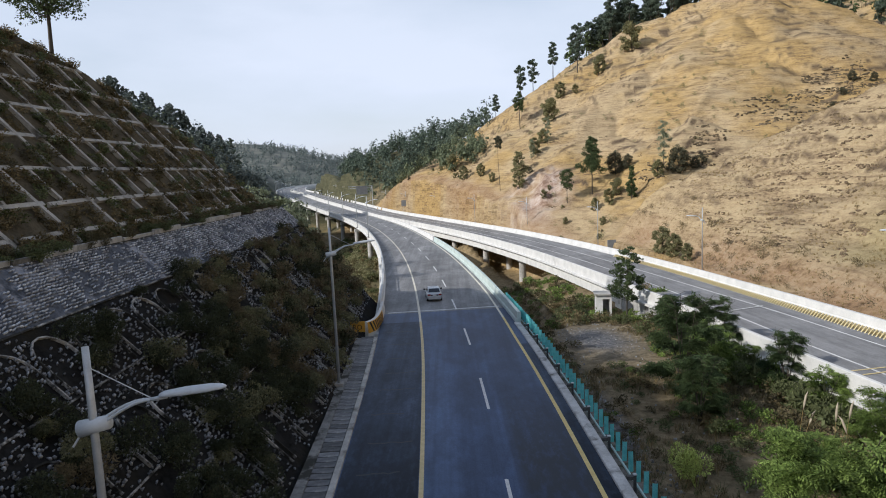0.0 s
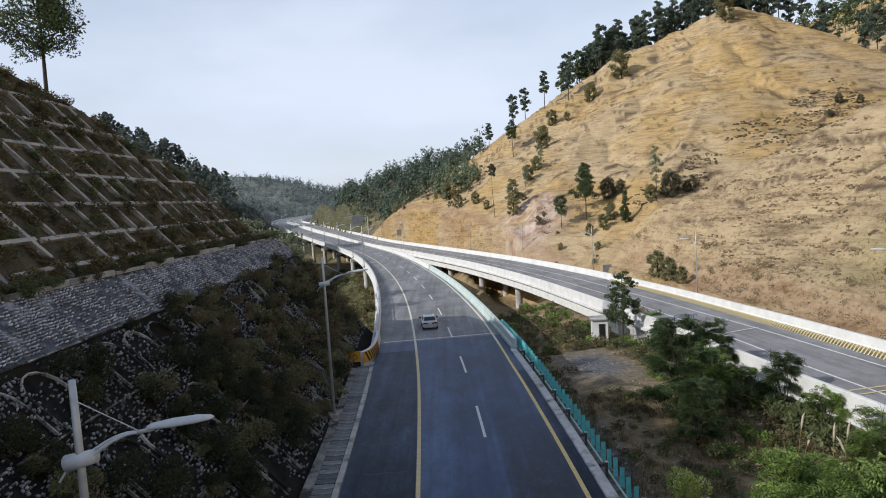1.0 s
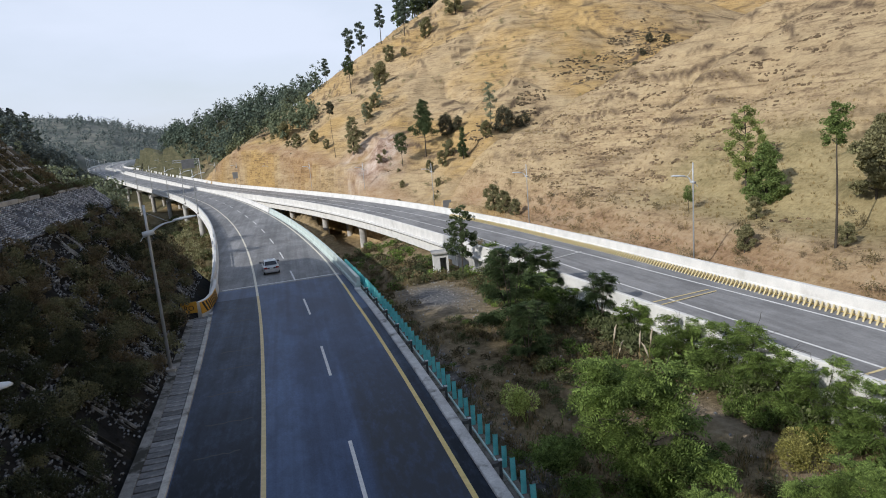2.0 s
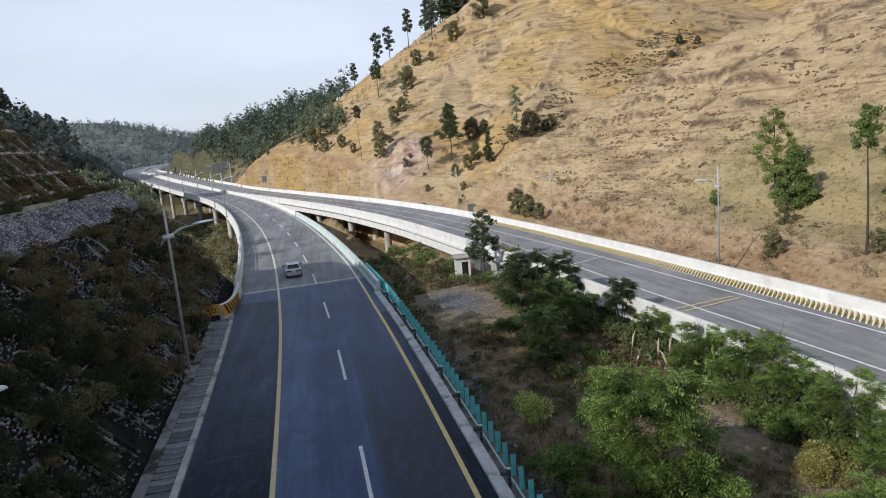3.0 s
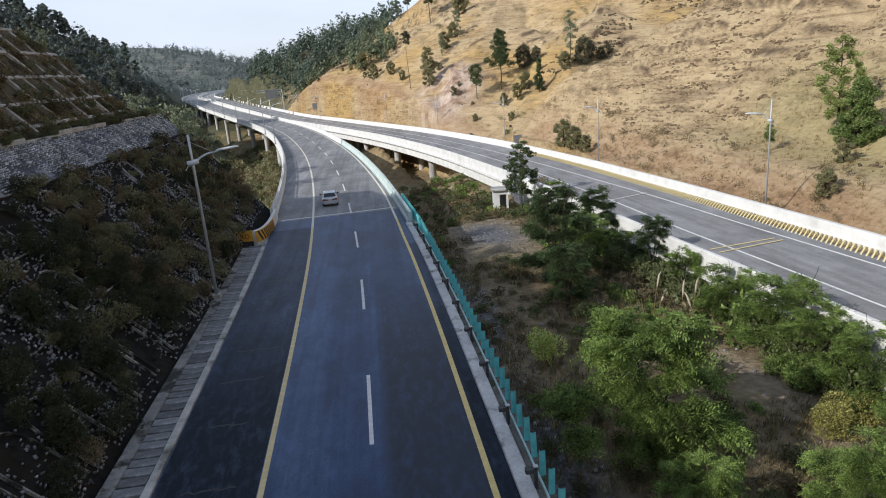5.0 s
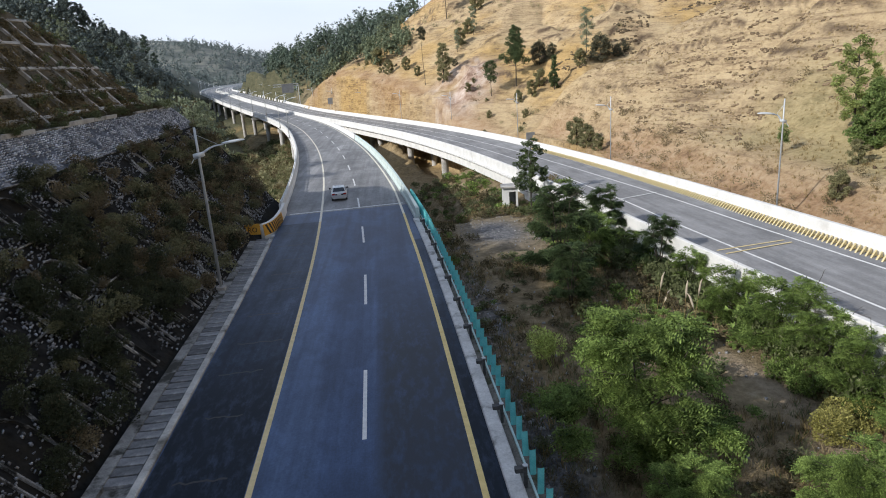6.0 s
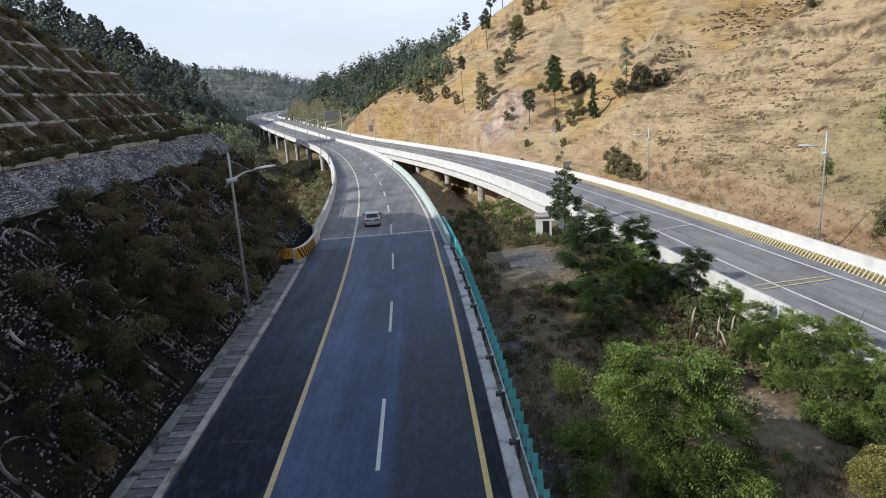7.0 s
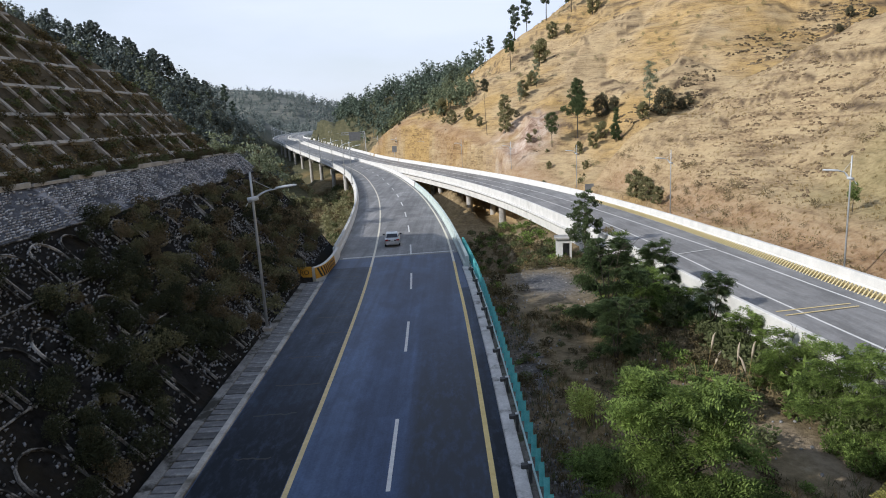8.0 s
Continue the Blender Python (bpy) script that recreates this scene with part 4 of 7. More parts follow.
stone_slope = tagged(part("stone_slope", slope_sheet(-1.0, 8.8, 50, -10, 0.0, 0.22, 40), STONE_FACE), "mortared stone slope toned dark for its shade, overgrown with scrub", "slope", kind="structure")
part("stone_band", slope_sheet(8.8, 11.0, 12, -10, 0.0, 0.16, 40), BAND_FACE, stone_slope, "pale grey stone band")
lattice = tagged(part("lattice_slope", slope_sheet(11.02, 26.6, 44, -10, 0.0, 0.6, 44), SLOPE_SOIL), "earth slope held by a grid of concrete beams", "slope", kind="structure")
bench_s = Shape()
ys = np.linspace(-10, 77, 60)
for a, b in zip(ys, ys[1:]):
    bench_s.add([(-20.7, a, 11.0), (-20.7, b, 11.0), (-22.6, b, 11.1), (-22.6, a, 11.1)], [(0, 1, 2, 3)])
bench = tagged(part("bench", bench_s, SLOPE_SOIL), "narrow earth bench above the stone slope", "bench", kind="structure")
bench_wall = thing("bench_wall", "low weathered concrete wall along the bench", "wall", kind="structure")
rng = random.Random(11)
y = -8.0
while y < 76:
    ln_ = rng.uniform(3.6, 5.2)
    h = rng.uniform(0.28, 0.50)
    if rng.random() < 0.72:
        part("wall_block", Shape().box((-21.0 + rng.uniform(-0.06, 0.06), y + ln_ / 2, 11.0 + h / 2 - 0.15), (0.24, ln_ - 0.12, h), pose(0, 0, 0, 0, 0, 0), 0.04), BEAM, bench_wall)
    y += ln_
# beams of the lattice: ribs up the slope and rows along it
ROWS = [11.7, 13.3, 15.3, 17.4, 19.5, 21.6, 23.7, 25.8]
RIBS = [y for y in np.arange(3.8, 78, 5.05)]
LEAN = 0.30


def slope_beam(a, b, width, depth):
    a, b = Vector(a), Vector(b)
    d = (b - a).normalized()
    out = Vector((0.786, 0, 0.618))
    w = d.cross(out).normalized() * width / 2
    o = out * depth
    vs = [a - w - o, a + w - o, a + w + o, a - w + o, b - w - o, b + w - o, b + w + o, b - w + o]
    return Shape().add(vs, [(0, 1, 2, 3), (7, 6, 5, 4), (0, 4, 5, 1), (1, 5, 6, 2), (2, 6, 7, 3), (3, 7, 4, 0)])


for k, y in enumerate(np.arange(3.8, 88, 2.525)):
    zs = [11.1] + ROWS
    for z0_, z1_ in zip(zs, zs[1:]):
        ya, yb = y - LEAN * (z0_ - 11.1), y - LEAN * (z1_ - 11.1)
        if slope_end(z1_) > yb + 0.3 and ya > 0 and (k % 2 == 0 or rng.random() < 0.72):
            lift = 0.05 if k % 2 == 0 else rng.uniform(-0.10, 0.04)
            part("rib", slope_beam(slope_pt(ya, z0_, lift), slope_pt(yb, z1_, lift), 0.30 if k % 2 == 0 else 0.22, 0.2), BEAM, lattice)
for z in ROWS:
    for y0_, y1_ in zip(RIBS, RIBS[1:] + [RIBS[-1] + 5.05]):
        e = min(y1_, slope_end(z))
        if e - y0_ > 0.6:
            sag = rng.uniform(-0.05, 0.05)
            part("row_beam", slope_beam(slope_pt(y0_ + 0.2, z + sag, 0.05), slope_pt(e - 0.2, z - sag, 0.05), 0.27, 0.19), BEAM, lattice)


# ---- edge of the near carriageway on the fence side ----
VERGE = surface("verge_concrete", (0.36, 0.355, 0.35), (0.66, 0.65, 0.64), 0.9, 12, 0.85, 0.4, third=(0.10, 0.095, 0.085), third_scale=0.7, third_cut=(0.55, 0.7))
verge = tagged(swept("verge_kerb", L_LINE, L_SIDE, L_Z, stretch_of(L_LINE, -20, 63), [(4.951, -0.3), (4.78, 0.004), (4.80, 0.10), (4.84, 0.12), (5.30, 0.12), (5.34, 0.09), (5.36, -0.5)], VERGE), "pale worn concrete strip along the road edge", "kerb", kind="structure")


def guard_post():
    ob = thing("guard_post", "dark steel guardrail post with a spacer block", "guardrail post", "guardrail posts")
    part("post", Shape().box((0, 0, 0.3), (0.13, 0.12, 0.95), chamfer=0.02), DARK_METAL, ob)
    part("spacer", Shape().box((-0.20, 0, 0.66), (0.30, 0.22, 0.16), chamfer=0.03), DARK_METAL, ob)
    part("cap", Shape().box((0, 0, 0.79), (0.17, 0.16, 0.04), chamfer=0.03), GALV, ob)
    return ob


gp = None
for k in range(12):
    p, n, z = at_arc(arc0 - 27.2 + 4.12 * k)
    q = p + n * 5.42
    m = pose(q[0], q[1], z, 0, 0, math.degrees(math.atan2(n[1], n[0])))
    if gp is None:
        gp = guard_post()
        gp.matrix_basis = m
    else:
        copy_thing(gp, m)

fence = thing("screen_fence", "teal painted fence of upright curved slats on a rail", "fence", kind="structure")
slat_s = Shape()
segs = 7
vs, fs = [], []
for h in (0.10, 1.08):
    for r in (0.112, 0.100):
        for a in range(segs + 1):
            th = math.radians(0 + 180 * a / segs)
            vs.append((r * math.cos(th), -r * math.sin(th) * 0.45, h))
nseg = segs + 1
for a in range(segs):
    fs += [(a, a + 1, 2 * nseg + a + 1, 2 * nseg + a), (nseg + a, nseg + a + 1, 3 * nseg + a + 1, 3 * nseg + a), (a, a + 1, nseg + a + 1, nseg + a), (2 * nseg + a, 2 * nseg + a + 1, 3 * nseg + a + 1, 3 * nseg + a)]
fs += [(0, nseg, 3 * nseg, 2 * nseg), (segs, nseg + segs, 3 * nseg + segs, 2 * nseg + segs)]
slat_mesh = slat_s.add(vs, fs).mesh("slat")
slat_mesh.materials.append(TEAL)
rng = random.Random(3)
for k in range(57):
    p, n, z = at_arc(arc0 - 27 + 1.06 * k)
    q = p + n * 5.78
    o = new("slat", slat_mesh)
    o.parent = fence
    o.matrix_basis = pose(q[0], q[1], z + rng.uniform(-0.03, 0.03), rng.uniform(-1.5, 1.5), rng.uniform(-2.5, 2.5), math.degrees(math.atan2(n[1], n[0])) + rng.uniform(-6, 6) - 6)
F_IDX = stretch_of(L_LINE, 12, 74)
swept("rail", L_LINE, L_SIDE, L_Z, F_IDX, [(5.60, 0.03), (5.67, 0.03), (5.67, 0.13), (5.60, 0.13)], surface("pale_teal_paint", (0.34, 0.50, 0.50), (0.52, 0.66, 0.66), 3, 20, 0.6, 0.05), fence)
swept("mesh_panel", L_LINE, L_SIDE, L_Z, stretch_of(L_LINE, 58, 74), [(5.93, 0.08), (5.96, 0.08), (5.96, 0.9), (5.93, 0.9)], TEAL, fence)
swept("footing", L_LINE, L_SIDE, L_Z, stretch_of(L_LINE, 12, 63), [(5.37, -0.9), (5.37, -0.06), (5.60, -0.02), (5.98, -0.02), (5.98, -0.9)], surface("fence_footing", (0.07, 0.065, 0.055), (0.22, 0.21, 0.19), 1.5, 14, 0.95, 0.5, third=(0.05, 0.055, 0.03), third_scale=0.9, third_cut=(0.5, 0.6)), fence)

# ---- flared end of the left parapet with its board ----
flare = thing("parapet_end", "flared concrete parapet end with yellow and black stripes", "parapet")
fl = smooth_path([(-9.36, 72), (-9.15, 68.6), (-9.1, 66.2), (-9.17, 64.3), (-9.45, 62.7), (-9.95, 61.75)], 0.25)
fs_ = -normals(fl)
fz = np.interp(fl[:, 1], *Z_LEFT)
part("wall", Shape().sweep(fl, fs_, fz, [(-0.2, -1.5), (0.2, -1.5), (0.2, 0.4), (0.12, 0.98), (0.08, 1.02), (-0.16, 1.02), (-0.2, 0.98)]), WHITEWASH, flare)
n_fl = len(fl)
half = int(n_fl * 0.45)
part("yellow_face", Shape().sweep(fl[half:], fs_[half:], fz[half:], [(0.205, -0.05), (0.225, -0.05), (0.225, 0.38), (0.145, 0.97), (0.125, 0.97)]), ORANGE_PAINT, flare)
for k in range(half + 1, n_fl - 4, 2):
    quad = []
    for i, h in ((k, 0.0), (k + 1, 0.0), (k + 2, 0.39), (k + 3, 0.92), (k + 2, 0.92), (k + 1, 0.39)):
        i = min(i, n_fl - 1)
        o = 0.240 - 0.080 * max(0, (h - 0.38) / 0.6)
        quad.append((fl[i, 0] + fs_[i, 0] * o, fl[i, 1] + fs_[i, 1] * o, fz[i] + h))
    back = [(a - 0.004 * fs_[k, 0], b - 0.004 * fs_[k, 1], c) for a, b, c in quad]
    part("stripe", Shape().add(quad + back, [(0, 1, 2, 5), (5, 2, 3, 4), (11, 8, 7, 6), (10, 9, 8, 11)] + [(j, j + 6, (j + 1) % 6 + 6, (j + 1) % 6) for j in range(6)]), BLACK_PAINT, flare)
board = tagged(part("road_board", Shape().box((0, 0, 0.55), (1.35, 0.07, 0.98), chamfer=0.02), ORANGE_PAINT), "yellow board with black lettering beside the drain", "sign")
board.matrix_basis = pose(-10.62, 61.5, -0.08, 0, 0, -4)
txt = bpy.data.curves.new("lettering", "FONT")
txt.body, txt.size, txt.extrude, txt.align_x = "RO", 0.62, 0.004, "CENTER"
txt.materials.append(BLACK_PAINT)
tob = new("lettering", txt)
tob.parent = board
tob.matrix_basis = pose(0.0, -0.044, 0.30, 90, 0, 0)

# ---- yellow blocks along the far barrier ----
blk = Shape()
vs = [(0, -0.12, 0), (0.74, 0.30, 0), (0.74, 0.43, 0), (0, 0.02, 0), (0.40, 0.08, 0.28), (0.74, 0.30, 0.36), (0.74, 0.43, 0.36), (0.40, 0.21, 0.28)]
blk.add(vs, [(3, 2, 1, 0), (4, 5, 6, 7), (0, 1, 5, 4), (1, 2, 6, 5), (2, 3, 7, 6), (3, 0, 4, 7)])
blk_mesh = blk.mesh("yellow_block")
blk_mesh.materials.append(YELLOW_PAINT)
s_r = np.r_[0, np.cumsum(np.hypot(*np.diff(RN_LINE, axis=0).T))]
s_start = float(np.interp(18.0, RN_LINE[:, 1], s_r))
for k in range(216):
    s = s_start + 0.46 * k
    x, y = np.interp(s, s_r, RN_LINE[:, 0]), np.interp(s, s_r, RN_LINE[:, 1])
    n = np.array([np.interp(s, s_r, RN_SIDE[:, 0]), np.interp(s, s_r, RN_SIDE[:, 1])])
    w, z = float(np.interp(s, s_r, R_WIDTH)), float(np.interp(s, s_r, RN_Z))
    if y > 117:
        break
    q = np.array([x, y]) + n * (w - 0.86)
    o = new("yellow_block", blk_mesh)
    o.parent = barrier
    o.matrix_basis = pose(q[0], q[1], z + 0.002, 0, 0, math.degrees(math.atan2(n[1], n[0])))
YB = stretch_of(RN_LINE, 18, 117)
between("yellow_strip", ("far", -0.16), ("far", -0.02), 0.012, 0.008, PAINT_Y, YB, barrier)
for y0_, rise, o0, o1 in ((26.7, 0.3, 1.9, 7.6), (27.7, 0.3, 1.9, 7.6), (43.8, 0.8, 2.2, 7.6), (44.8, 0.6, 2.2, 7.6), (66.2, 1.6, 3.8, 8.5)):
    i = int(np.argmin(np.abs(RN_LINE[:, 1] - y0_)))
    a = RN_LINE[i] + RN_SIDE[i] * o0 + np.array([0, y0_ - RN_LINE[i, 1]])
    b = RN_LINE[i] + RN_SIDE[i] * o1 + np.array([0, y0_ + rise - RN_LINE[i, 1]])
    d = (b - a) / np.linalg.norm(b - a)
    w = np.array([-d[1], d[0]]) * 0.08
    z, zb = RN_Z[i] + 0.010, RN_Z[i] + 0.010
    part("joint_line", Shape().add([(*(a - w), z + 0.010), (*(b - w), zb + 0.010), (*(b + w), zb + 0.010), (*(a + w), z + 0.010), (*(a - w), z + 0.004), (*(b - w), zb + 0.004), (*(b + w), zb + 0.004), (*(a + w), z + 0.004)], [(0, 1, 2, 3), (7, 6, 5, 4), (0, 4, 5, 1), (1, 5, 6, 2), (2, 6, 7, 3), (3, 7, 4, 0)]), PAINT_CREAM if y0_ < 50 else PAINT_W, road_right)

# ---- booth below the bridge end ----
hut = thing("booth", "small whitewashed concrete booth with an open doorway", "booth")
HX, HY = 15.9, 78.8
hz = ground_z(HX, HY)
hm = pose(HX, HY, hz, 0, 0, -8)
hut.matrix_basis = hm @ Matrix.Diagonal((0.80, 0.85, 1.0, 1.0))
part("side_wall", Shape().box((-1.0, 0.9, 1.35), (0.28, 2.0, 2.9)), WHITEWASH, hut)
part("side_wall", Shape().box((1.0, 0.9, 1.35), (0.28, 2.0, 2.9)), WHITEWASH, hut)
part("back_wall", Shape().box((0, 1.8, 1.35), (1.72, 0.2, 2.9)), CONCRETE, hut)
part("lintel", Shape().box((0.0, 0.0, 2.55), (1.72, 0.2, 0.5)), WHITEWASH, hut)
part("front_panel", Shape().box((-0.5, 0.0, 1.1), (0.72, 0.2, 2.4)), WHITEWASH, hut)
part("roof", Shape().box((0, 0.85, 2.88), (2.7, 2.5, 0.16), chamfer=0.04), BEAM, hut)

# ---- sign gantry and panels in the distance ----
SIGN_GREY = surface("sign_back_grey", (0.16, 0.17, 0.18), (0.25, 0.26, 0.27), 1, 10, 0.6, 0.05)
gantry = thing("sign_gantry", "steel cantilever gantry with a grey sign panel", "gantry")
i = int(np.argmin(np.abs(RN_LINE[:, 1] - 328)))
gq = RN_LINE[i] + RN_SIDE[i] * (R_WIDTH[i] + 1.5)
gantry.matrix_basis = pose(gq[0], gq[1], RN_Z[i] - 1.0, 0, 0, math.degrees(math.atan2(RN_SIDE[i, 1], RN_SIDE[i, 0])))
part("column", Shape().tube([(0, 0, -1), (0, 0, 11.6)], 0.22, 10), GALV, gantry)
for z in (10.6, 11.6):
    part("beam", Shape().tube([(0, 0, z), (-12, 0, z)], 0.12, 8), GALV, gantry)
for k in range(8):
    part("lattice_bar", Shape().tube([(-1.5 * k, 0, 10.6), (-1.5 * k - 1.5, 0, 11.6)], 0.06, 6), GALV, gantry)
part("panel", Shape().box((-5.2, -0.2, 9.6), (5.6, 0.12, 4.2)), SIGN_GREY, gantry)
for y0_, size, h in ((262, (4.4, 2.4), 5.2), (122, (1.7, 1.5), 2.2)):
    i = int(np.argmin(np.abs(RN_LINE[:, 1] - y0_)))
    q = RN_LINE[i] + RN_SIDE[i] * (R_WIDTH[i] + 1.6)
    sp = thing("road_sign", "grey back of a road sign on steel posts", "road sign", "road signs")
    sp.matrix_basis = pose(q[0], q[1], RN_Z[i] - 0.6, 0, 0, 10)
    for px in (-size[0] * 0.3, size[0] * 0.3):
        part("post", Shape().tube([(px, 0, -1.0), (px, 0, h + size[1] / 2)], 0.05, 8), GALV, sp)
    part("panel", Shape().box((0, -0.08, h), (size[0], 0.05, size[1])), SIGN_GREY, sp)

# ---- car ----
SILVER = surface("silver_car_paint", (0.50, 0.51, 0.52), (0.58, 0.59, 0.60), 2, 60, 0.28, 0.0, metal=0.6)
GLASS_DARK = surface("dark_car_glass", (0.012, 0.016, 0.024), (0.02, 0.026, 0.036), 2, 10, 0.06, 0.0, spec=0.6)
RUBBER = surface("tyre_rubber", (0.012, 0.012, 0.012), (0.025, 0.025, 0.025), 3, 20, 0.85, 0.1)
TAIL_RED = surface("tail_light_red", (0.20, 0.012, 0.012), (0.30, 0.02, 0.018), 3, 20, 0.2, 0.0)
TRIM = surface("black_car_trim", (0.014, 0.014, 0.015), (0.03, 0.03, 0.03), 3, 20, 0.5, 0.0)


def loft(sections):
    """Sections of points, joined one to the next, with end caps."""
    k = len(sections[0])
    vs = [p for s in sections for p in s]
    fs = []
    for i in range(len(sections) - 1):
        for j in range(k):
            a, b = i * k + j, i * k + (j + 1) % k
            fs.append((a, b, b + k, a + k))
    fs += [tuple(range(k)), tuple(range((len(sections) - 1) * k, len(sections) * k))[::-1]]
    return Shape().add(vs, fs)


def sedan():
    ob = thing("car", "silver sedan driving away along the dark asphalt", "car")

    def ring(y, w, z0, z1, r=0.14):
        return [(-w + r, y, z0), (w - r, y, z0), (w, y, z0 + r), (w * 1.0, y, z1 - r), (w - r * 1.2, y, z1), (-w + r * 1.2, y, z1), (-w, y, z1 - r), (-w, y, z0 + r)]

    body = loft([ring(-2.22, 0.72, 0.42, 0.86, 0.10), ring(-2.14, 0.80, 0.28, 1.00), ring(-1.5, 0.85, 0.22, 1.04), ring(-0.9, 0.86, 0.20, 1.00), ring(0.4, 0.86, 0.20, 0.97), ring(1.2, 0.85, 0.20, 0.93), ring(1.9, 0.82, 0.24, 0.84), ring(2.2, 0.70, 0.34, 0.72, 0.10)])
    part("body", body, SILVER, ob, smooth=False)
    cab = loft([[(-0.76, -1.72, 0.98), (0.76, -1.72, 0.98), (0.76, -1.70, 1.0), (-0.76, -1.70, 1.0)], [(-0.78, -1.4, 0.98), (0.78, -1.4, 0.98), (0.66, -1.05, 1.38), (-0.66, -1.05, 1.38)], [(-0.80, -0.2, 0.96), (0.80, -0.2, 0.96), (0.62, -0.2, 1.445), (-0.62, -0.2, 1.445)], [(-0.80, 0.55, 0.95), (0.80, 0.55, 0.95), (0.62, 0.25, 1.42), (-0.62, 0.25, 1.42)], [(-0.76, 1.18, 0.92), (0.76, 1.18, 0.92), (0.75, 1.12, 0.95), (-0.75, 1.12, 0.95)]])
    part("cabin", cab, SILVER, ob)
    part("rear_window", Shape().add([(-0.66, -1.66, 1.035), (0.66, -1.66, 1.035), (0.57, -1.10, 1.372), (-0.57, -1.10, 1.372), (-0.66, -1.62, 1.0), (0.66, -1.62, 1.0), (0.57, -1.06, 1.34), (-0.57, -1.06, 1.34)], [(0, 1, 2, 3), (7, 6, 5, 4), (0, 4, 5, 1), (1, 5, 6, 2), (2, 6, 7, 3), (3, 7, 4, 0)]), GLASS_DARK, ob)
    part("windscreen", Shape().add([(-0.68, 1.10, 0.99), (0.68, 1.10, 0.99), (0.57, 0.32, 1.42), (-0.57, 0.32, 1.42), (-0.68, 1.06, 0.95), (0.68, 1.06, 0.95), (0.57, 0.28, 1.38), (-0.57, 0.28, 1.38)], [(0, 1, 2, 3), (7, 6, 5, 4), (0, 4, 5, 1), (1, 5, 6, 2), (2, 6, 7, 3), (3, 7, 4, 0)]), GLASS_DARK, ob)
    for s in (-1, 1):
        for y0_, y1_, t0, t1 in ((-1.25, -0.42, -0.98, -0.42), (-0.34, 0.72, -0.34, 0.25)):
            part("side_window", Shape().add([(s * 0.795, y0_, 1.03), (s * 0.80, y1_, 1.02), (s * 0.665, t1, 1.37), (s * 0.665, t0, 1.36), (s * 0.765, y0_, 1.03), (s * 0.77, y1_, 1.02), (s * 0.635, t1, 1.37), (s * 0.635, t0, 1.36)], [(0, 1, 2, 3), (7, 6, 5, 4), (0, 4, 5, 1), (1, 5, 6, 2), (2, 6, 7, 3), (3, 7, 4, 0)]), GLASS_DARK, ob)
        part("tail_light", Shape().box((s * 0.62, -2.20, 0.84), (0.34, 0.12, 0.17), chamfer=0.03), TAIL_RED, ob)
        part("headlight", Shape().box((s * 0.58, 2.17, 0.66), (0.30, 0.12, 0.14), chamfer=0.03), LAMP_WHITE, ob)
        part("door_mirror", Shape().box((s * 0.98, 0.72, 1.02), (0.24, 0.12, 0.15), chamfer=0.03), TRIM, ob)
        for yw in (-1.35, 1.32):
            wheel = part("wheel", Shape().tube([(s * 0.68, yw, 0.31), (s * 0.87, yw, 0.31)], 0.31, 18), RUBBER, ob)
            part("rim", Shape().tube([(s * 0.86, yw, 0.31), (s * 0.885, yw, 0.31)], 0.20, 12), GALV, wheel)
        for yd in (-0.35, 0.55):
            part("door_handle", Shape().box((s * 0.865, yd - 0.25, 0.86), (0.03, 0.16, 0.03)), SILVER, ob)
    part("bumper", Shape().box((0, -2.20, 0.50), (1.50, 0.16, 0.26), chamfer=0.05), SILVER, ob)
    part("plate_panel", Shape().box((0, -2.225, 0.80), (0.86, 0.06, 0.15)), TRIM, ob)
    part("number_plate", Shape().box((0, -2.26, 0.80), (0.42, 0.02, 0.12)), PAINT_W, ob)
    part("roof_hatch", Shape().box((0, 0.02, 1.447), (0.80, 0.42, 0.012), chamfer=0.05), GLASS_DARK, ob)
    part("aerial", Shape().tube([(0, -0.95, 1.38), (0, -1.1, 1.62)], 0.008, 5), TRIM, ob)
    return ob


car = sedan()
car.matrix_basis = pose(-4.05, 78.0, -0.46, 0, 0, 5.0)


# ---- stone slope: arched ribs, tier lines and stones ----
def on_slope(y, z, a, b, lift):
    """A place on the stone slope, a metres along it and b metres up it from (y, z)."""
    return slope_pt(y + a, z + b * 0.7071, lift)


def arch_rib(y, top, base):
    r = 1.08
    zc = top - r * 0.7071
    path = [(-r, (base - zc) / 0.7071)] + [(-r * math.cos(t), r * math.sin(t)) for t in np.linspace(0, math.pi, 9)] + [(r, (base - zc) / 0.7071)]
    s = Shape()
    vs, fs = [], []
    for i, (a, b) in enumerate(path):
        a0, b0 = path[max(i - 1, 0)]
        a1, b1 = path[min(i + 1, len(path) - 1)]
        d = math.hypot(a1 - a0, b1 - b0)
        na, nb = -(b1 - b0) / d, (a1 - a0) / d
        for w, l in ((-0.035, 0.0), (0.035, 0.0), (0.035, 0.13), (-0.035, 0.13)):
            vs.append(on_slope(y, zc, a + na * w, b + nb * w, l))
    for i in range(len(path) - 1):
        for j in range(4):
            p, q = i * 4 + j, i * 4 + (j + 1) % 4
            fs.append((p, q, q + 4, p + 4))
    fs += [(0, 1, 2, 3), tuple(range(len(vs) - 4, len(vs)))]
    return s.add(vs, fs)


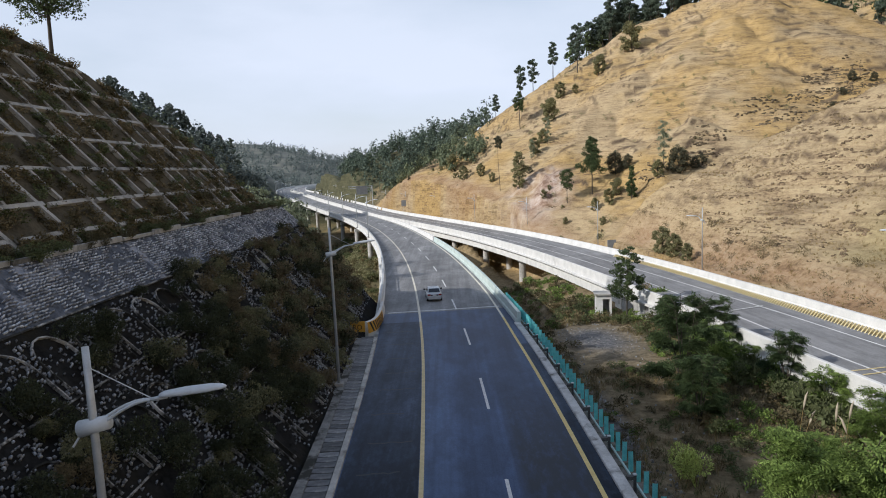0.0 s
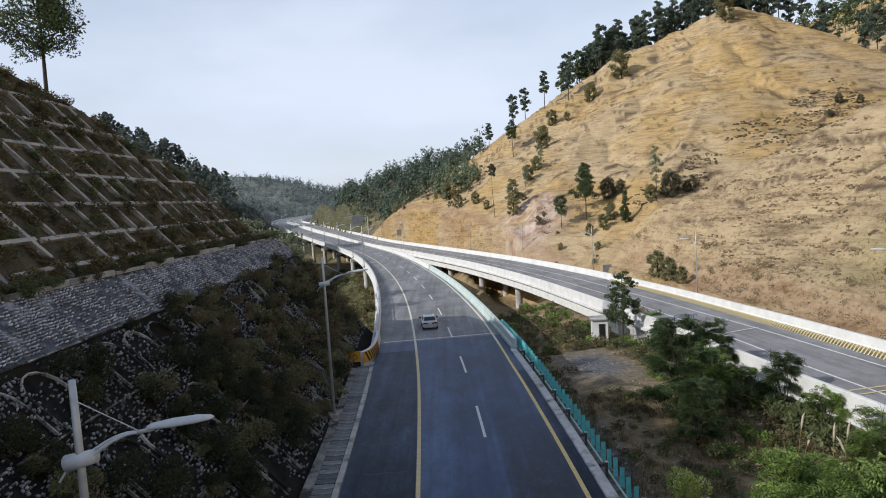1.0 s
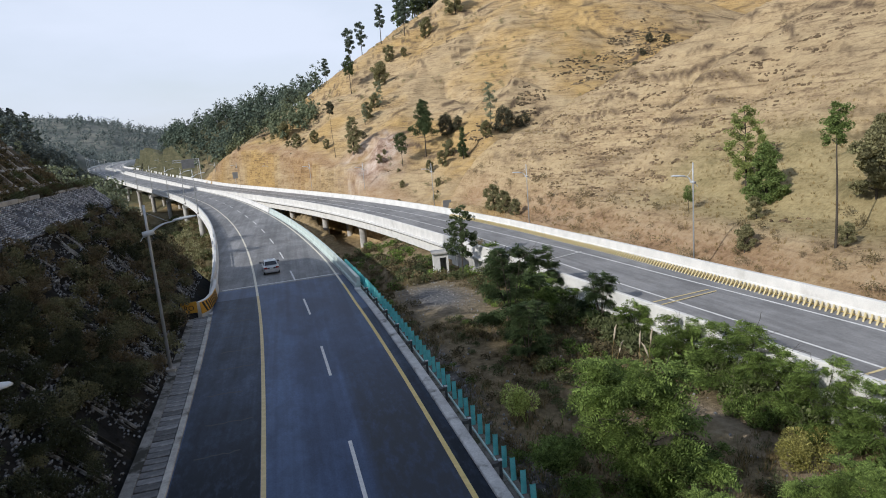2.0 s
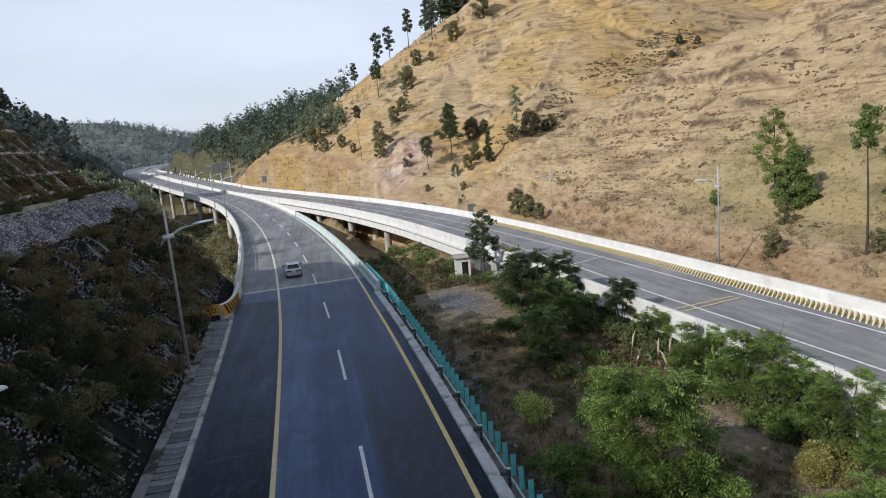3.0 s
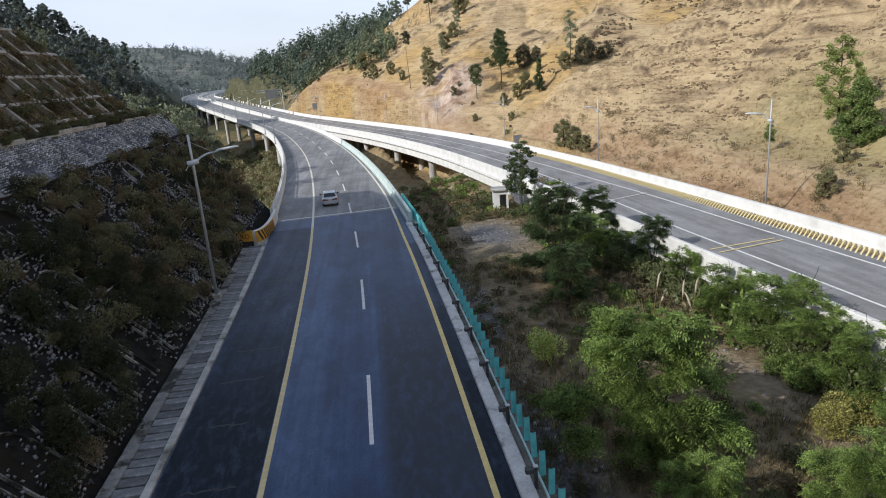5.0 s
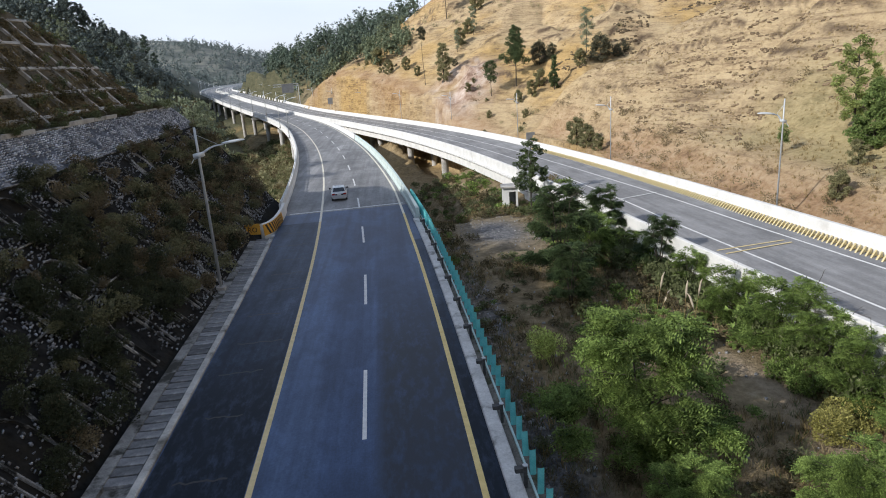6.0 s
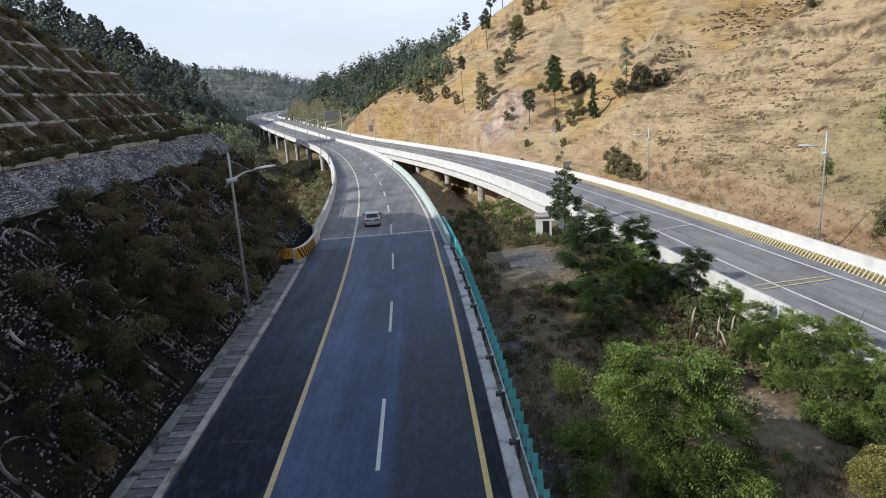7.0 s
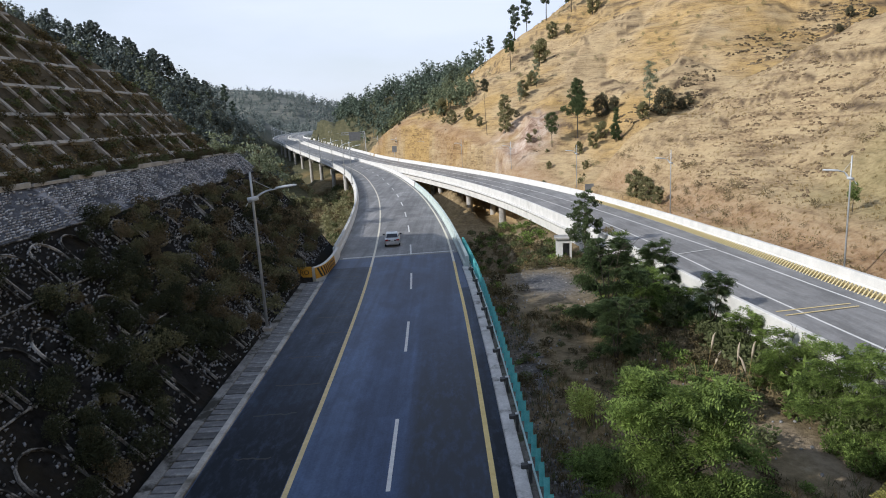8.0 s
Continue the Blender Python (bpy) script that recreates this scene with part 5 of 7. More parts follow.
RIB_STONE = surface("rib_concrete", (0.03, 0.03, 0.028), (0.52, 0.51, 0.49), 1.3, 10, 0.9, 0.4, third=(0.022, 0.021, 0.018), third_scale=0.9, third_cut=(0.46, 0.54), per="object")
for tier, (top, base, y0_) in enumerate(((8.4, 6.5, 6.9), (5.5, 3.7, 4.3), (2.7, 0.3, 6.3))):
    k = 0
    while y0_ + 2.66 * k < slope_end(top) - 4:
        part("arch_rib", arch_rib(y0_ + 2.66 * k, top, base), RIB_STONE, stone_slope)
        k += 1
for z in (3.55, 6.35, 8.75):
    for y in np.arange(0, 66, 6.0):
        part("tier_line", loft([[on_slope(yy, z, 0, b, l) for b, l in ((-0.04, 0.0), (0.04, 0.0), (0.04, 0.10), (-0.04, 0.10))] for yy in (y, y + 2, y + 4, y + 5.9)]), RIB_STONE, stone_slope)

STONE_V = np.array([(-0.5, -0.42, -0.3), (0.42, -0.5, -0.3), (0.5, 0.4, -0.3), (-0.4, 0.5, -0.3), (-0.3, -0.26, 0.5), (0.28, -0.3, 0.42), (0.3, 0.24, 0.5), (-0.26, 0.3, 0.38)])
STONE_F = np.array([(3, 2, 1, 0), (4, 5, 6, 7), (0, 1, 5, 4), (1, 2, 6, 5), (2, 3, 7, 6), (3, 0, 4, 7)])
SLOPE_M = Matrix(((0, -0.7071, 0.7071), (1, 0, 0), (0, 0.7071, 0.7071)))
nrng = np.random.default_rng(17)


def slope_rough(y, z):
    return float(fbm(np.array(y), np.array(z), 3.0, 4, 40)) * (0.22 if z < 8.8 else 0.16) - 0.05


def stone_places():
    """Stones between the ribs, and the closer courses of the band under the bench."""
    out = []
    for _ in range(21000):
        y, z = nrng.uniform(0, 78), nrng.uniform(0.05, 8.6)
        if y < slope_end(z) - 0.5 and float(fbm(np.array(y), np.array(z), 2.2, 3, 51)) > nrng.uniform(-0.25, 0.16):
            out.append((y, z, nrng.uniform(0.05, 0.18), nrng.uniform(0.035, 0.10), nrng.normal() * 0.5 + 1.1))
    for row in range(18):
        z = 8.92 + row * 0.118
        y = 14.0
        while y < slope_end(z) - 0.4:
            w = nrng.uniform(0.12, 0.36)
            if float(fbm(np.array(y), np.array(z * 2.5), 1.7, 3, 58)) > nrng.uniform(-0.42, 0.12):
                out.append((y + w / 2, z + nrng.uniform(-0.02, 0.02), w, 0.085, nrng.uniform(-0.3, 0.3)))
            y += w + 0.05
    return out


stones = stone_places()
near_list = [s for s in stones if 22 < s[0] < 34 and s[1] < 3.4][:300]
near_set = set(near_list)
stone_meshes = []
for k in range(6):
    me = raw_mesh("stone", STONE_V * (1 + nrng.uniform(-0.25, 0.25, STONE_V.shape)), STONE_F)
    me.materials.append(STONE)
    stone_meshes.append(me)
for k, (y, z, w, d, a) in enumerate(near_list):
    o = new("stone", stone_meshes[k % 6])
    o.parent = stone_slope
    o.matrix_basis = Matrix.Translation(slope_pt(y, z, 0.10 + slope_rough(y, z))) @ SLOPE_M.to_4x4() @ Matrix.Rotation(a, 4, "Z") @ Matrix.Diagonal((w, d, 0.12, 1))
SM = np.array(SLOPE_M)
for name, mat, label, pick in (("stones", STONE_JOIN, "grey stones set in the slope", lambda z: z < 8.8), ("band_stones", BAND_STONE, "pale stones laid in courses under the bench", lambda z: z >= 8.8)):
    sv, sf = [], []
    for y, z, w, d, a in stones:
        if (y, z, w, d, a) in near_set or not pick(z):
            continue
        v = STONE_V * (1 + nrng.uniform(-0.25, 0.25, STONE_V.shape)) * np.array([w, d, 0.12])
        c, s = math.cos(a), math.sin(a)
        v = np.stack([v[:, 0] * c - v[:, 1] * s, v[:, 0] * s + v[:, 1] * c, v[:, 2]], 1)
        sf.append(STONE_F + 8 * len(sv))
        sv.append(v @ SM.T + np.array(slope_pt(y, z, 0.10 + slope_rough(y, z))))
    tagged(part(name, raw_mesh(name, np.concatenate(sv), np.concatenate(sf)), mat, stone_slope), label, kind="stuff")

# ---- foliage ----
def leaf_quads(rng, pts, length, width, up=0.0, outward=None):
    """Pointed leaves of random lie at the points."""
    n = len(pts)
    u = rng.normal(size=(n, 3))
    if outward is not None:
        u = u * 0.7 + outward * 1.2
    u[:, 2] += up
    u /= np.linalg.norm(u, axis=1)[:, None]
    v = np.cross(u, rng.normal(size=(n, 3)))
    v /= np.linalg.norm(v, axis=1)[:, None] + 1e-9
    L = length * rng.uniform(0.65, 1.3, (n, 1)) / 2
    W = width * rng.uniform(0.65, 1.3, (n, 1)) / 2
    verts = np.stack([pts - u * L, pts + v * W, pts + u * L, pts - v * W], 1).reshape(-1, 3)
    return verts, np.arange(4 * n).reshape(n, 4)


def clump_points(rng, centres, radii, count):
    """Points over the shells of clumps, more of them on big clumps."""
    radii = np.asarray(radii, float)
    w = (radii.min(axis=1) ** 2)
    which = rng.choice(len(centres), count, p=w / w.sum())
    d = rng.normal(size=(count, 3))
    d /= np.linalg.norm(d, axis=1)[:, None]
    r = rng.uniform(0.55, 1.05, (count, 1)) ** 0.5
    return np.asarray(centres)[which] + d * radii[which] * r, d


def trunk_shape(rng, height, r0, r1, bend=0.03, lean=0.0, sides=8):
    pts, x, y = [], 0.0, 0.0
    for k in range(7):
        pts.append((x, y, height * k / 6 - (0.4 if k == 0 else 0)))
        x += rng.normal() * bend * height / 6 + lean * height / 6
        y += rng.normal() * bend * height / 6
    return pts, Shape().tube(pts, list(np.linspace(r0, r1, 7)), sides)


def limb(shape, rng, a, b, r, sides=5):
    a, b = np.array(a), np.array(b)
    mid = (a + b) / 2 + rng.normal(size=3) * 0.08 * np.linalg.norm(b - a)
    shape.tube([a, mid, b], [r, r * 0.7, r * 0.3], sides)


BARK = surface("bark", (0.035, 0.030, 0.024), (0.095, 0.08, 0.064), 4, 30, 0.9, 0.5, stretch=(1, 1, 0.2))
PINE_LEAF = leaf_material("pine_needles", (0.058, 0.082, 0.038), (0.125, 0.165, 0.075), 0.25)
PINE_LIGHT = leaf_material("young_pine_needles", (0.115, 0.165, 0.052), (0.235, 0.31, 0.105), 0.35)
OLIVE_LEAF = leaf_material("olive_leaves", (0.078, 0.094, 0.042), (0.185, 0.205, 0.098), 0.25)
# tones spread wide: crown-depth shade and sunlit highlights put into the leaf colour
LOCUST_LEAF = leaf_material("locust_leaves", (0.012, 0.030, 0.010), (0.31, 0.42, 0.115), 0.35)
GREY_GREEN = leaf_material("grey_green_leaves", (0.034, 0.058, 0.028), (0.12, 0.165, 0.070), 0.35)
YELLOW_LEAF = leaf_material("yellow_green_leaves", (0.36, 0.43, 0.12), (0.66, 0.72, 0.27), 0.4)
BROWN_LEAF = leaf_material("brown_scrub_leaves", (0.052, 0.046, 0.025), (0.160, 0.136, 0.074), 0.2)
# paler and bluer than near leaves: distance haze put into both colours
HAZE_TINT_PINE = leaf_material("dusty_pine_needles", (0.080, 0.110, 0.086), (0.180, 0.225, 0.172), 0.3)
HAZE_TINT_WOOD = leaf_material("dusty_wood_leaves", (0.11, 0.14, 0.085), (0.24, 0.275, 0.17), 0.3)
PALE_LEAF = leaf_material("pale_dusty_leaves", (0.17, 0.20, 0.13), (0.34, 0.38, 0.255), 0.35)
TAN_LEAF = leaf_material("tan_dry_weed", (0.115, 0.092, 0.048), (0.27, 0.215, 0.12), 0.2)
STRAW = leaf_material("dry_straw", (0.20, 0.145, 0.065), (0.40, 0.30, 0.14), 0.3)


def tree_of(name, label, category, group, seed, height, bare, half, clumps, leaves, leaf, leaf_mat, shape="round", trunk_r=None, up=0.15, narrow=0.34):
    """A tree: a tapered trunk with limbs to its clumps, and a crown of many leaves."""
    rng = np.random.default_rng(seed)
    ob = thing(name, label, category, group)
    r0 = trunk_r or height * 0.016
    pts, ts = trunk_shape(rng, height * 0.93, r0, r0 * 0.25)
    tp = np.array(pts)
    centres, radii = [], []
    for k in range(clumps):
        f = (k + 0.5) / clumps
        h = height * (bare + (1 - bare) * f)
        if shape == "cone":
            reach = half * (1.05 - f) ** 0.75
        elif shape == "top":
            reach = half * math.sin(math.pi * min(1, 0.25 + 0.7 * f)) ** 0.7
        else:
            reach = half * math.sin(math.pi * min(0.97, 0.16 + 0.76 * f)) ** 0.6
        ax = np.array([np.interp(h, tp[:, 2], tp[:, 0]), np.interp(h, tp[:, 2], tp[:, 1])])
        ang = k * 2.4 + rng.uniform(-0.5, 0.5)
        rr = reach * rng.uniform(0.25, 0.75)
        c = np.array([ax[0] + math.cos(ang) * rr, ax[1] + math.sin(ang) * rr, h])
        centres.append(c)
        w = max(half * narrow * rng.uniform(0.75, 1.3) * (0.55 + 0.45 * reach / half), 0.1)
        radii.append((w, w, w * rng.uniform(0.6, 0.85)))
        z0_ = max(h - rr * 0.5, height * 0.12)
        limb(ts, rng, (np.interp(z0_, tp[:, 2], tp[:, 0]), np.interp(z0_, tp[:, 2], tp[:, 1]), z0_), c, r0 * 0.35)
    part("trunk", ts, BARK, ob)
    tufts, sizes = [], []
    for c, r in zip(centres, np.asarray(radii)):
        for _ in range(10):
            d = rng.normal(size=3)
            tufts.append(c + d / np.linalg.norm(d) * r * rng.uniform(0.25, 0.95))
            sizes.append(r * rng.uniform(0.36, 0.62))
    p, d = clump_points(rng, np.array(tufts), sizes, int(leaves * 2.0))
    v, f = leaf_quads(rng, p, leaf * 0.80, leaf * 0.42, up, d)
    part("crown", raw_mesh("crown", v, f), leaf_mat, ob)
    return ob


def frond_tree(name, label, seed, height, half, fronds, mat, category="tree", group="roadside trees"):
    """A young locust tree: several stems, and drooping fronds of paired leaflets."""
    rng = np.random.default_rng(seed)
    ob = thing(name, label, category, group)
    ts = Shape()
    tips = []
    for s in range(5):
        a = s * 1.256 + rng.uniform(-0.4, 0.4)
        tip = np.array([math.cos(a) * half * 0.55, math.sin(a) * half * 0.55, height * rng.uniform(0.75, 1.0)])
        mid = tip * np.array([0.3, 0.3, 0.45])
        ts.tube([(0, 0, -0.3), mid, tip], [0.08, 0.045, 0.012], 6)
        for b in range(6):
            q = mid + (tip - mid) * rng.uniform(0.0, 1.0)
            a2 = rng.uniform(0, 6.28)
            e = q + np.array([math.cos(a2) * half * 0.55, math.sin(a2) * half * 0.55, rng.uniform(0.0, 0.3) * height])
            e[2] = min(e[2], height * 1.02)
            limb(ts, rng, q, q + (e - q) * 0.7, 0.018, 4)
            tips += [q + (e - q) * rng.uniform(0.3, 1.0) for _ in range(4)]
    part("trunk", ts, BARK, ob)
    cs, rs = [], []
    for k in range(24):
        ang, f = k * 2.4 + rng.uniform(-0.4, 0.4), (k + 0.5) / 24
        reach = half * (1.0 - 0.62 * f) * rng.uniform(0.35, 1.0)
        cs.append((math.cos(ang) * reach, math.sin(ang) * reach, height * (0.20 + 0.76 * f)))
        w = half * rng.uniform(0.13, 0.25) * (1.1 - 0.4 * f)
        rs.append((w, w, w * 0.55))
    base, _d = clump_points(rng, np.array(cs), rs, fronds)
    away = base.copy()
    away[:, 2] = 0
    a = np.arctan2(away[:, 1], away[:, 0]) + rng.normal(size=fronds) * 0.7
    out = np.stack([np.cos(a), np.sin(a), rng.uniform(-0.1, 0.6, fronds)], 1)
    length = rng.uniform(0.45, 0.95, fronds)
    nl = 9
    vs = []
    roll = rng.normal(size=fronds) * 0.55
    side = np.stack([-out[:, 1] * np.cos(roll), out[:, 0] * np.cos(roll), np.sin(roll)], 1)
    for k in range(nl):
        t = (k + 0.7) / nl
        c = base + out * (length * t)[:, None] - np.array([0, 0, 1]) * (0.38 * length * t * t)[:, None]
        for s in (-1, 1):
            tip = c + side * (s * 0.145) + out * 0.05 + rng.normal(size=(fronds, 3)) * 0.03 - np.array([0, 0, 0.03])
            wv = out * 0.034
            m = (c + tip) / 2
            vs.append(np.stack([c, m + wv, tip, m - wv], 1))
    v = np.concatenate(vs).reshape(-1, 3)
    part("crown", raw_mesh("crown", v, np.arange(len(v)).reshape(-1, 4)), mat, ob)
    return ob


def shrub_mesh(seed, height, half, leaves, leaf, mat, stems=6):
    """A low bush: leaf clumps with a few stems, as one mesh."""
    rng = np.random.default_rng(seed)
    cs, rs = [], []
    for k in range(7):
        a, r = rng.uniform(0, 6.28), half * rng.uniform(0.1, 0.62)
        w = half * rng.uniform(0.32, 0.5)
        cs.append((math.cos(a) * r, math.sin(a) * r, height * rng.uniform(0.3, 0.72)))
        rs.append((w, w, height * rng.uniform(0.22, 0.36)))
    p, d = clump_points(rng, np.array(cs), rs, leaves)
    p[:, 2] = np.abs(p[:, 2])
    v, f = leaf_quads(rng, p, leaf, leaf * 0.42, 0.45, d)
    st_v, st_f = [], []
    for k in range(stems):
        c = np.array(cs[k % 7])
        w = np.array([0.018, 0.0, 0.0])
        n0 = len(v) + 4 * k
        st_v += [-w + [0, 0, -0.2], w + [0, 0, -0.2], c + w * 0.4, c - w * 0.4]
        st_f.append([n0, n0 + 1, n0 + 2, n0 + 3])
    me = raw_mesh("shrub", np.concatenate([v, np.array(st_v)]), np.concatenate([f, np.array(st_f)]))
    me.materials.append(mat)
    return me


def place_shrub(me, at, scale, turn, label, group, tilt=(0, 0)):
    o = tagged(new("shrub", me), label, "shrub", group)
    o.matrix_basis = pose(*at, tilt[0], tilt[1], turn) @ Matrix.Diagonal((*scale, 1))
    return o


class Growth:
    """Bushes too many to count, joined by kind into one mesh each."""

    def __init__(self):
        self.v, self.f, self.n = {}, {}, {}

    def add(self, me, at, scale, turn, tilt=(0, 0)):
        key = me.materials[0].name
        co = np.empty(len(me.vertices) * 3, np.float32)
        me.vertices.foreach_get("co", co)
        ix = np.empty(len(me.polygons) * 4, np.int32)
        me.polygons.foreach_get("vertices", ix)
        m = np.array(pose(*at, tilt[0], tilt[1], turn) @ Matrix.Diagonal((*scale, 1)))
        self.v.setdefault(key, []).append(co.reshape(-1, 3) @ m[:3, :3].T + m[:3, 3])
        n = self.n.get(key, 0)
        self.f.setdefault(key, []).append(ix.reshape(-1, 4) + n)
        self.n[key] = n + len(me.vertices)

    def build(self, name, label):
        for key in self.v:
            tagged(part(name, raw_mesh(name, np.concatenate(self.v[key]), np.concatenate(self.f[key])), bpy.data.materials[key]), label, "scrub", kind="stuff")


def lite(seed, mat):
    """Four low bushes of few leaves, for those that stand far off."""
    return [shrub_mesh(seed + k, 1.25, 1.0, 180, 0.27, mat, 3) for k in range(4)]


L_BROWN, L_OLIVE, L_GREEN, L_TAN = lite(210, BROWN_LEAF), lite(220, OLIVE_LEAF), lite(230, LOCUST_LEAF), lite(240, TAN_LEAF)
BROWN_SHRUBS = [shrub_mesh(120 + k, 1.2, 0.9, 700, 0.14, BROWN_LEAF) for k in range(4)]
TAN_SHRUBS = [shrub_mesh(170 + k, 1.0, 0.9, 520, 0.17, TAN_LEAF) for k in range(3)]
OLIVE_SHRUBS = [shrub_mesh(140 + k, 1.3, 1.0, 760, 0.15, OLIVE_LEAF) for k in range(4)]
GREEN_SHRUBS = [shrub_mesh(150 + k, 1.4, 1.0, 620, 0.19, LOCUST_LEAF) for k in range(3)]
YELLOW_SHRUB = shrub_mesh(160, 2.0, 1.35, 1900, 0.17, YELLOW_LEAF, 9)
STRAW_SHRUB = shrub_mesh(161, 1.4, 1.5, 6000, 0.10, leaf_material("ochre_weed", (0.26, 0.24, 0.07), (0.46, 0.43, 0.15), 0.35), 8)

# shade is put into the first leaf colour; the other two are lightened
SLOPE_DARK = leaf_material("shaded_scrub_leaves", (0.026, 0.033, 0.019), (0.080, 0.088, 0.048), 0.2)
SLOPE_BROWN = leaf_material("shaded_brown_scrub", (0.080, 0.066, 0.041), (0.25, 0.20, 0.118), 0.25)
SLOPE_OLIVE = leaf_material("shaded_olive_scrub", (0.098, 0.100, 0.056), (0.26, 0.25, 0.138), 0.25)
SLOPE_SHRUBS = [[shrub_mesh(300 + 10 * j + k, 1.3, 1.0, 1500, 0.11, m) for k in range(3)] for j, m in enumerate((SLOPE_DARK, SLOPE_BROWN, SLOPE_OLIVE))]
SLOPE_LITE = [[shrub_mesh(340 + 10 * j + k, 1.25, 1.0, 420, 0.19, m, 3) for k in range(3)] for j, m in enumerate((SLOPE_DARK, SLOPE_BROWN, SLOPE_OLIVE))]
# scrub over the stone slope; the shade-darkened kind crowds its near end
rng = random.Random(21)
slope_growth = Growth()
placed = own = tries = 0
while placed < 560 and tries < 9000:
    tries += 1
    y, z = rng.uniform(3, 79), rng.uniform(0.3, 8.7)
    if y > slope_end(z) - 0.8 or float(fbm(np.array(y), np.array(z * 1.3), 3.4, 3, 61)) < -0.07 + 0.06 * (z > 7.4):
        continue
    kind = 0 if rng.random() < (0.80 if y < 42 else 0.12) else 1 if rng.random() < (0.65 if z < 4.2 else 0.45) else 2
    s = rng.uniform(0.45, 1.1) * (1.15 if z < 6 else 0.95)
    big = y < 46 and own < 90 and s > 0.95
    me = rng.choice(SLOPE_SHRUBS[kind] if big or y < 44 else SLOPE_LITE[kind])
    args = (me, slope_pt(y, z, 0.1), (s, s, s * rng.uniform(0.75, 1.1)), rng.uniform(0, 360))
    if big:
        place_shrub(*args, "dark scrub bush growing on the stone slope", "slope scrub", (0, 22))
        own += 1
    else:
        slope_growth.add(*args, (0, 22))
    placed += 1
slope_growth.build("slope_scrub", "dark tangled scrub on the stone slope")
# growth in the cells of the lattice and along the bench
cell_growth = Growth()
for y in RIBS:
    for z0_, z1_ in zip([11.1] + ROWS, ROWS + [22.6]):
        for _ in range(15):
            yy, zz = y + rng.uniform(0.3, 4.8), rng.uniform(z0_ + 0.1, z1_ - 0.1)
            if yy < slope_end(zz) - 0.3 and rng.random() < 0.85 and y > 12:
                s = rng.uniform(0.4, 0.9)
                cell_growth.add(rng.choice(L_BROWN + L_TAN + L_TAN + L_OLIVE), slope_pt(yy, zz, 0.0), (s * 1.2, s * 1.2, s * 0.6), rng.uniform(0, 360), (0, 40))
cell_growth.build("lattice_scrub", "dry brown growth in the cells of the beam grid")
for k in range(70):
    y = rng.uniform(18, 76)
    s = rng.uniform(0.5, 1.0)
    place_shrub(rng.choice(OLIVE_SHRUBS + BROWN_SHRUBS), (-21.7 + rng.uniform(-0.4, 1.1), y, 11.0), (s, s, s * 0.75), rng.uniform(0, 360), "olive bush growing along the bench wall", "bench scrub")

# ---- roadside trees and bushes between the carriageways ----
def stand(ob, x, y, scale=1.0, turn=0.0, sink=0.05, copy=True):
    m = pose(x, y, ground_z(x, y) - sink, 0, 0, turn) @ Matrix.Scale(scale, 4)
    if copy:
        return copy_thing(ob, m)
    ob.matrix_basis = m
    return ob


loc_a = stand(frond_tree("locust_tree", "young green locust tree with drooping feathery leaves", 7, 5.8, 3.2, 2700, LOCUST_LEAF), 10.7, 24.6, 1.05, copy=False)
loc_b = stand(frond_tree("locust_tree", "young green locust tree beside the white wall", 8, 5.0, 3.1, 1500, LOCUST_LEAF), 21.2, 32.2, 0.85, copy=False)
loc_c = stand(frond_tree("locust_tree", "dark green locust tree in rough scrub", 9, 6.8, 2.3, 2000, GREY_GREEN), 13.4, 46.0, 1.1, copy=False)
stand(loc_b, 21.9, 27.0, 0.85, 80)
stand(loc_b, 21.4, 29.8, 0.8, 140)
stand(loc_b, 22.3, 23.8, 0.85, 330)
stand(loc_b, 20.7, 42.0, 0.7, 290)
stand(loc_c, 20.6, 46.5, 0.62, 250)
stand(loc_b, 20.3, 51.5, 0.55, 30)
stand(loc_b, 20.9, 37.0, 0.8, 200)
stand(loc_b, 17.2, 51.0, 0.95, 120)
stand(loc_c, 12.8, 41.5, 0.6, 40)
stand(loc_a, 15.6, 19.2, 0.6, 60)
stand(loc_a, 10.6, 20.2, 0.5, 160)
stand(loc_a, 15.2, 33.2, 0.42, 160)
stand(loc_c, 18.0, 57.5, 0.5, 20)
stand(loc_c, 19.4, 55.0, 0.75, 75)
stand(loc_b, 19.7, 60.5, 0.7, 260)
stand(loc_c, 19.3, 66.5, 0.55, 310)
booth_tree = stand(tree_of("tree", "slim dark tree beside the booth and bridge end", "tree", "roadside trees", 12, 8.4, 0.30, 2.2, 22, 4200, 0.26, PINE_LEAF, "round", 0.10, narrow=0.26), 17.6, 75.0, copy=False)
place_shrub(YELLOW_SHRUB, (9.6, 33.6, ground_z(9.6, 33.6)), (1.0, 1.0, 1.1), 0, "bright yellow-green bush beside the fence", "roadside bushes")
place_shrub(STRAW_SHRUB, (19.5, 25.2, ground_z(19.5, 25.2)), (1.6, 1.1, 0.95), 30, "ochre weed clump in rough ground", "roadside bushes")
place_shrub(STRAW_SHRUB, (20.4, 22.4, ground_z(20.4, 22.4)), (0.9, 0.8, 0.7), 130, "ochre weed clump in rough ground", "roadside bushes")
rng = random.Random(33)
count = own = 0
rough = Growth()
